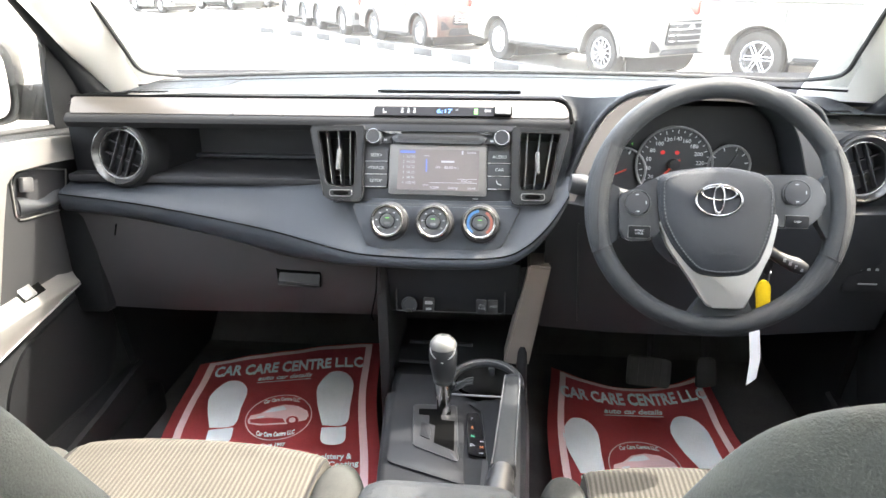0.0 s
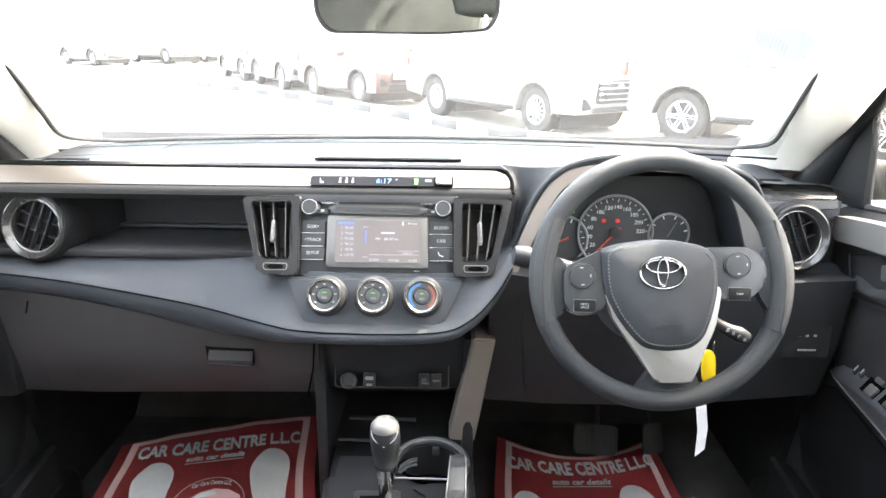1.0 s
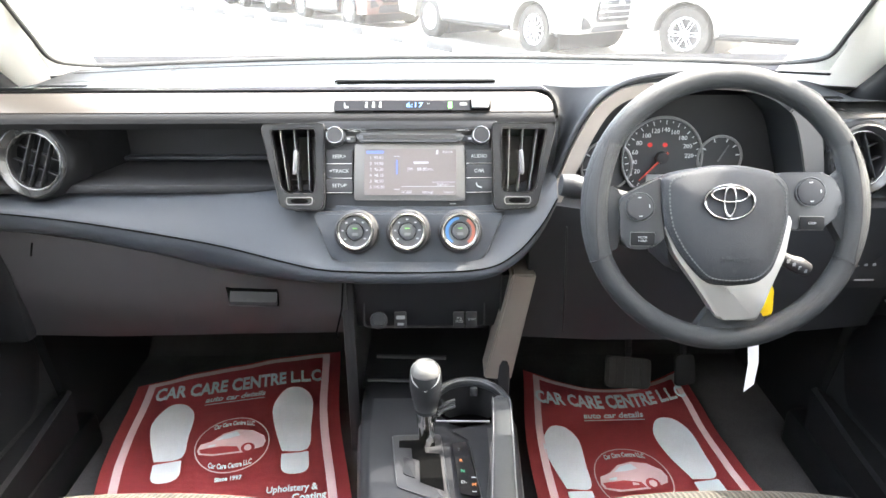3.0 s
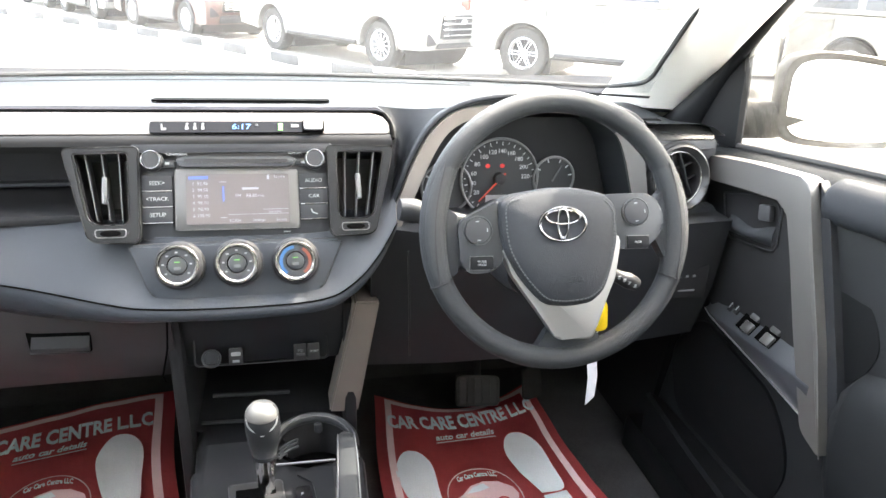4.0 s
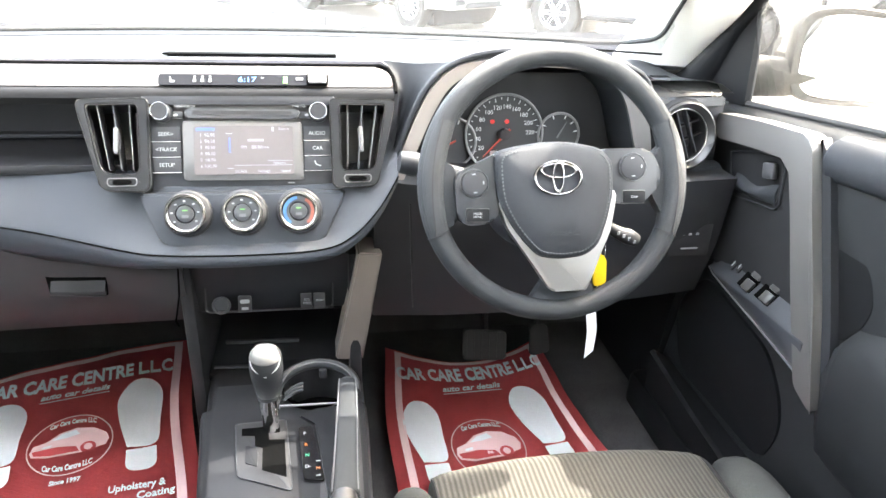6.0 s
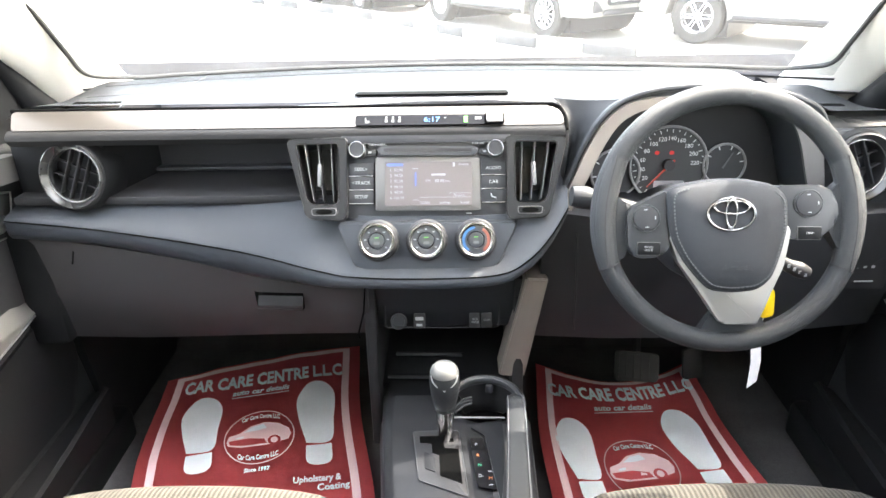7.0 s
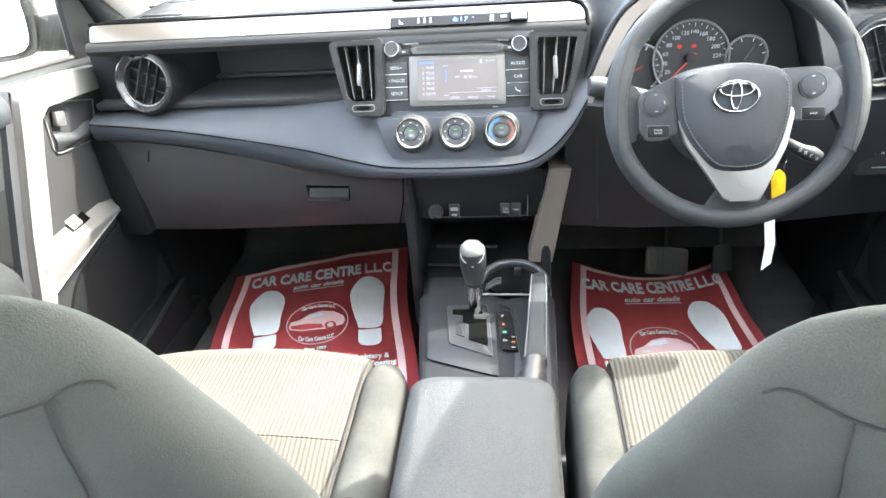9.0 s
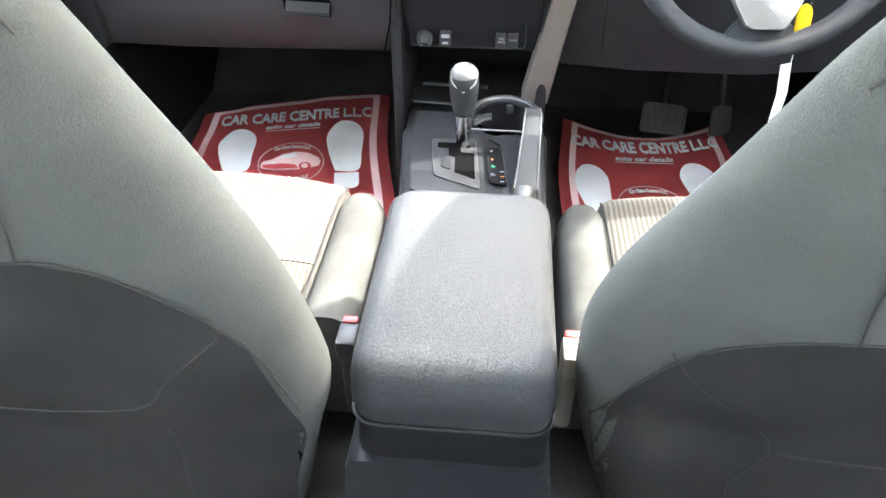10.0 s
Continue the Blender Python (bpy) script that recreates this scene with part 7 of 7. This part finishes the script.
def vehicle(name, label, place, heading, paint, kind="suv", spokes=10, scale=1.0):
    """A parked car; place: under the middle of it; heading: the way its nose points."""
    h = Vector((heading[0], heading[1], 0)).normalized()
    M = Matrix(((h.x, -h.y, 0, place[0]), (h.y, h.x, 0, place[1]), (0, 0, 1, GZ), (0, 0, 0, 1))) @ Matrix.Diagonal((scale, scale, scale, 1))
    o = thing(name, (place[0], place[1], GZ), label, "car", "parked cars")
    P = {"suv": dict(wb=2.66, fo=0.93, ro=0.98, w=1.84, sill=0.30, belt=1.08, hood=1.06, roof=1.70, r=0.37, bed=None),
         "pickup": dict(wb=3.09, fo=1.02, ro=1.22, w=1.86, sill=0.38, belt=1.18, hood=1.16, roof=1.82, r=0.39, bed=1.16),
         "big": dict(wb=2.80, fo=0.90, ro=1.10, w=1.90, sill=0.40, belt=1.20, hood=1.18, roof=1.86, r=0.40, bed=None),
         "box": dict(wb=2.73, fo=0.70, ro=1.0, w=1.80, sill=0.46, belt=1.22, hood=1.18, roof=1.90, r=0.41, bed=None)}[kind]
    wb, fo, ro, w, r = P["wb"], P["fo"], P["ro"], P["w"], P["r"]
    f, b = wb / 2, -wb / 2
    ar = r * 1.22

    def arch(c):
        return [(c + ar * math.cos(t), r + ar * math.sin(t)) for t in (math.pi * (1.06 - 1.12 * i / 14) for i in range(15))][::-1]
    prof = [(f + fo - 0.02, P["sill"] + 0.02), (f + fo, 0.62), (f + fo - 0.02, P["hood"] - 0.22), (f + fo - 0.10, P["hood"] - 0.08), (f + fo - 0.35, P["hood"]), (f - 0.50, P["belt"] + 0.02), (b - ro + 0.15, P["belt"] + 0.03), (b - ro + 0.02, P["belt"] - 0.05), (b - ro, 0.65), (b - ro + 0.06, P["sill"] + 0.06)]
    arcs = [a for a in arch(b)[::-1]] + [(b + ar + 0.02, P["sill"]), (f - ar - 0.02, P["sill"])] + [a for a in arch(f)[::-1]]
    arcs = [(x, max(z, P["sill"])) for x, z in arcs]
    Q = prof + arcs
    bm = bmesh.new()
    L, R = [], []
    for x, z in Q:
        k = 1.0 - 0.05 * max(0, (abs(x) - 1.5)) - 0.04 * max(0, z - 0.8)
        L.append(bm.verts.new((x, w / 2 * k, z)))
        R.append(bm.verts.new((x, -w / 2 * k, z)))
    bm.faces.new(L)
    bm.faces.new(R[::-1])
    n = len(Q)
    for i in range(n):
        bm.faces.new((L[i], R[i], R[(i + 1) % n], L[(i + 1) % n]))
    bmesh.ops.recalc_face_normals(bm, faces=bm.faces)
    es = [e for e in bm.edges if all(v.co.z > P["hood"] - 0.3 for v in e.verts)]
    bmesh.ops.bevel(bm, geom=es, offset=0.045, segments=3, affect="EDGES")
    part("body", move(bm, M), paint, o, angle=40)
    # cabin
    if P["bed"]:
        base, top = [(f - 0.42, 0), (b + 0.60, 0)], [(f - 1.25, 1), (b + 0.78, 1)]
    elif kind == "box":
        base, top = [(f - 0.55, 0), (b - ro + 0.08, 0)], [(f - 0.85, 1), (b - ro + 0.16, 1)]
    else:
        base, top = [(f - 0.35, 0), (b - ro + 0.12, 0)], [(f - 1.15, 1), (b - ro + 0.55, 1)]
    z0, z1 = P["belt"] + 0.01, P["roof"]
    wt = w / 2 * 0.76
    wb2 = w / 2 * 0.955
    x0, x1, t0, t1 = base[0][0], base[1][0], top[0][0], top[1][0]
    ring = lambda x0, x1, wy, z: [(p[0], p[1], z) for p in rpoly([(x0, wy), (x1, wy), (x1, -wy), (x0, -wy)], 0.10, 4)]
    mix = lambda k: (x0 + (t0 - x0) * k, x1 + (t1 - x1) * k, wb2 + (wt - wb2) * k, z0 + (z1 - z0) * k)
    rows = [ring(*mix(0)), ring(*mix(0.5)), ring(*mix(0.90))]
    a = mix(0.97)
    rows.append(ring(a[0] - 0.06, a[1] + 0.06, a[2] - 0.05, a[3]))
    rows.append(ring(a[0] - 0.25, a[1] + 0.2, a[2] - 0.25, z1 + 0.015))
    part("cabin", move(loft(rows), M), paint, o, angle=40)
    # side glass and screens, lying on the cabin
    for s in (-1, 1):
        lean = math.atan2(wb2 - wt, z1 - z0)
        S = M @ frame_of((0, s * (wb2 + 0.004), z0), (1, 0, 0), (0, -s * math.tan(lean), 1))
        H = (z1 - z0) / math.cos(lean)
        at = lambda k, e: ((x0 + (t0 - x0) * k) * (1 - e) + (x1 + (t1 - x1) * k) * e, H * k)
        cuts = ((0.10, 0.50), (0.53, 0.90)) if P["bed"] else ((0.10, 0.40), (0.43, 0.70), (0.73, 0.93))
        for e0, e1 in cuts:
            pts = rpoly([at(0.10, e0), at(0.10, e1), at(0.80, e1 - 0.01), at(0.80, e0 + 0.02)], 0.05)
            if s > 0:
                pts = pts[::-1]
            part("side_window", plate(pts, 0.006, S, 0), M_CARGLASS, o)
    for xa, xb, sg in ((x0, t0, 1), (x1, t1, -1)):
        dx, dz = xb - xa, z1 - z0
        S = M @ frame_of((xa + sg * 0.006, 0, z0), (0, sg, 0), (dx, 0, dz))
        H = math.hypot(dx, dz)
        part("windscreen" if sg > 0 else "rear_window", plate(rpoly([(-wb2 * 0.84, H * 0.10), (wb2 * 0.84, H * 0.10), (wt * 0.86, H * 0.86), (-wt * 0.86, H * 0.86)], 0.06), 0.006, S), M_CARGLASS, o)
    # nose: lamps, grille, bumper
    xf = f + fo
    zb = P["hood"]
    N = M @ frame_of((xf + 0.002, 0, 0), (0, 1, 0), (0, 0, 1))
    hx = w / 2
    part("grille", plate(rpoly([(-0.52, 0.56), (0.52, 0.56), (0.46, zb - 0.24), (-0.46, zb - 0.24)], 0.06), 0.03, N, 0.01), M_BLACK, o, "black grille")
    for i in range(4):
        z = 0.62 + i * (zb - 0.90) / 3
        part("grille_bar", move(box((xf + 0.035, 0, z), (0.012, 0.92, 0.018), 0.004, 1), M), M_SATIN, o)
    part("badge", lathe([(0, 0.02), (0.06, 0.015), (0.065, 0.0), (0, 0)], 20, N @ Matrix.Translation((0, zb - 0.34, 0.03)), 1.0, 0.7), M_CHROME, o)
    part("lower_grille", plate(rpoly([(-0.62, P["sill"] + 0.04), (0.62, P["sill"] + 0.04), (0.55, 0.50), (-0.55, 0.50)], 0.04), 0.02, N, 0.006), M_BLACK, o)
    for s in (-1, 1):
        part("headlamp", move(loft([[(xf - 0.34, s * (hx - 0.012), zb - 0.17), (xf - 0.34, s * (hx - 0.012), zb - 0.10), (xf - 0.34, s * (hx - 0.2), zb - 0.10), (xf - 0.34, s * (hx - 0.2), zb - 0.17)], [(xf + 0.012, s * (hx - 0.10), zb - 0.26), (xf - 0.03, s * (hx - 0.10), zb - 0.11), (xf - 0.01, s * (hx - 0.42), zb - 0.13), (xf + 0.02, s * (hx - 0.42), zb - 0.22)]]), M), M_LAMPWHITE, o, "clear headlamp")
        part("fog_lamp", plate(rpoly([(s * (hx - 0.34), 0.48), (s * (hx - 0.12), 0.46), (s * (hx - 0.14), 0.66), (s * (hx - 0.24), 0.60)], 0.03), 0.012, N, 0.004), M_BLACK, o)
        part("tail_lamp", move(box((b - ro + 0.06, s * (hx - 0.06), P["belt"] - 0.10), (0.16, 0.14, 0.22), 0.03), M), M_LAMPRED, o, "red tail lamp")
        part("wing_mirror", move(box((f - 0.62, s * (hx + 0.09), P["belt"] + 0.10), (0.12, 0.22, 0.15), 0.04, 3), M), paint, o)
        part("sill_step", move(box((0, s * (hx - 0.02), P["sill"] + 0.02), (wb - 2 * ar - 0.1, 0.10, 0.07), 0.02), M), M_BLACK, o)
        for x in (0.02, -0.85):
            part("door_handle", move(box((x - 0.1, s * (hx * 0.985), P["belt"] - 0.12), (0.17, 0.03, 0.03), 0.01), M), paint, o)
        for x in (f - 0.62, f - 1.55, b + 0.35):
            part("door_gap", move(box((x, s * (hx * 0.992), (P["belt"] + P["sill"]) / 2 + 0.05), (0.010, 0.012, P["belt"] - P["sill"] - 0.15)), M), M_BLACK, o)
        for c in (f, b):
            q = [(c + ar * 1.0 * math.cos(t), r + ar * 1.0 * math.sin(t)) for t in (math.pi * (1.04 - 1.08 * i / 16) for i in range(17))]
            pts = [M @ Vector((x, s * (hx * 0.995), max(z, P["sill"] - 0.02))) for x, z in q]
            part("arch_trim", tube(pts, 0.035 * scale if kind in ("box", "suv") else 0.022 * scale, 6), M_BLACK if kind in ("box", "suv") else paint, o)
            W = M @ Matrix.Translation((c, s * (hx - 0.16), r)) @ Matrix.Rotation(-s * math.pi / 2, 4, "X")
            ty, rm, bk = make_wheel(r, 0.24, spokes)
            t = part("wheel", move(ty, W), M_TYRE, o, "black tyre on alloy rim")
            part("rim", move(rm, W), M_ALLOY, t, "alloy rim")
            part("brake_disc", move(bk, W), M_BLACK, t)
    part("underside", move(box((0, 0, P["sill"] - 0.02), (wb + 0.9, w * 0.82, 0.10)), M), M_BLACK, o)
    # dark arch linings
    for c in (f, b):
        part("arch_lining", move(box((c, 0, r + 0.06), (ar * 1.7, w * 0.72, ar * 1.5)), M), M_BLACK, o)
    if P["bed"]:
        part("load_bed", move(box(((b - ro + b + 0.6) / 2 + 0.02, 0, P["belt"] + 0.035), (ro + 0.42, w * 0.80, 0.02)), M), M_BLACK, o)
    return o


def park(name, label, front_wheel, heading, paint, kind, spokes=10, near=-1, scale=1.0):
    """Places a car by the ground point under one of its front wheels; near: the side of that wheel (+1 its left)."""
    h = Vector((heading[0], heading[1])).normalized()
    left = Vector((-h.y, h.x))
    wb = {"suv": 2.66, "pickup": 3.09, "big": 2.80, "box": 2.73}[kind] * scale
    c = Vector(front_wheel) - h * wb / 2 - left * near * 0.78 * scale
    return vehicle(name, label, (c.x, c.y), (h.x, h.y), paint, kind, spokes, scale)


park("pickup_truck", "white double-cab pickup truck parked behind the kerb", (1.62, 10.85), (0.558, -0.83), M_WHITECAR, "pickup", 12)
park("red_suv", "dark red compact SUV parked in the row", (-1.98, 15.5), (0.56, -0.83), M_MAROON, "suv", 5)
park("silver_suv", "silver white compact SUV parked in the row", (-4.75, 19.6), (0.50, -0.86), M_SILVERCAR, "suv", 7)
park("silver_suv", "pale silver SUV at the far end of the row", (-7.0, 23.4), (0.50, -0.86), M_SILVERCAR, "suv", 7)
hw = Vector((0.78, -0.63)).normalized()
park("white_suv", "large white SUV with dark glass seen from the side", tuple(Vector((3.80, 10.05)) + hw * 2.80), tuple(hw), M_WHITECAR, "big", 6)
park("off_road_car", "boxy white off-road car with black wheel arches", (8.75, 6.25), (-0.62, 0.78), M_WHITECAR, "box", 6, near=1)
park("white_suv", "white SUV parked beyond the off-road car", (7.6, 11.5), (-0.55, 0.83), M_WHITECAR, "big", 6, near=1)
far = [(-19.0, 33.0, "suv", M_WHITECAR), (-16.5, 35.6, "pickup", M_SILVERCAR), (-15.6, 38.6, "suv", M_WHITECAR), (-14.6, 41.5, "big", M_SILVERCAR), (-13.8, 44.6, "suv", M_WHITECAR), (-12.8, 48.0, "suv", M_MAROON)]
for x, y, k, pm in far:
    park("parked_car", "distant parked car in a sunlit row", (x + 2.0, y), (0.80, -0.60), pm, k, 6)


def kerb(pts, name, n0=0):
    o = thing(name, (*pts[0], GZ), "low kerb painted in black and white blocks", "kerb", kind="structure")
    L = smooth_path([(x, y, 0) for x, y in pts], 30)
    run, i = 0.0, n0
    block = [L[0]]
    for a, b in zip(L, L[1:]):
        block.append(b)
        run += (b - a).length
        if run > 0.78:
            p, q = block[0], block[-1]
            d = (q - p).normalized()
            bm = box((0, 0, 0), ((q - p).length - 0.015, 0.22, 0.17), 0.015, 2, frame_of(((p.x + q.x) / 2, (p.y + q.y) / 2, GZ + 0.075), d, (-d.y, d.x, 0)))
            part("kerb_block", bm, M_KERBW if i % 2 else M_KERBB, o)
            block, run, i = [q], 0.0, i + 1


kerb([(-7.6, 20.6), (-6.1, 19.3), (-3.9, 16.8), (-1.85, 14.3), (-0.5, 12.35), (0.7, 10.6), (2.4, 8.9), (4.5, 7.3), (6.2, 5.9), (7.6, 4.5), (8.8, 2.5)], "kerb")


def fence(a, b, height, name, label, step=0.1, rail=0.006):
    o = thing(name, (*a, GZ), label, "fence")
    A, B = Vector((*a, GZ)), Vector((*b, GZ))
    n = int((B - A).length / 2.5)
    for i in range(n + 1):
        p = A.lerp(B, i / n)
        part("post", tube([p, p + Vector((0, 0, height))], 0.03, 8), M_FENCE, o)
    rows = [tube([A + Vector((0, 0, z)), B + Vector((0, 0, z))], rail, 4) for z in (0.2 + k * step * 2 for k in range(int((height - 0.2) / (step * 2))))]
    cols = []
    m = int((B - A).length / step)
    for i in range(m + 1):
        p = A.lerp(B, i / m)
        cols.append(tube([p + Vector((0, 0, 0.15)), p + Vector((0, 0, height))], rail, 4))
    tagged(part("wire_mesh", join(*rows, *cols), M_FENCE, o), kind="stuff")


fence((9.0, 17.0), (16.0, 6.0), 2.2, "mesh_fence", "welded wire mesh fence behind the cars", 0.12, 0.008)
fence((-5.5, -9.0), (-5.5, -2.0), 1.6, "rail_fence", "yellowish metal fence beside the yard", 0.30, 0.03)
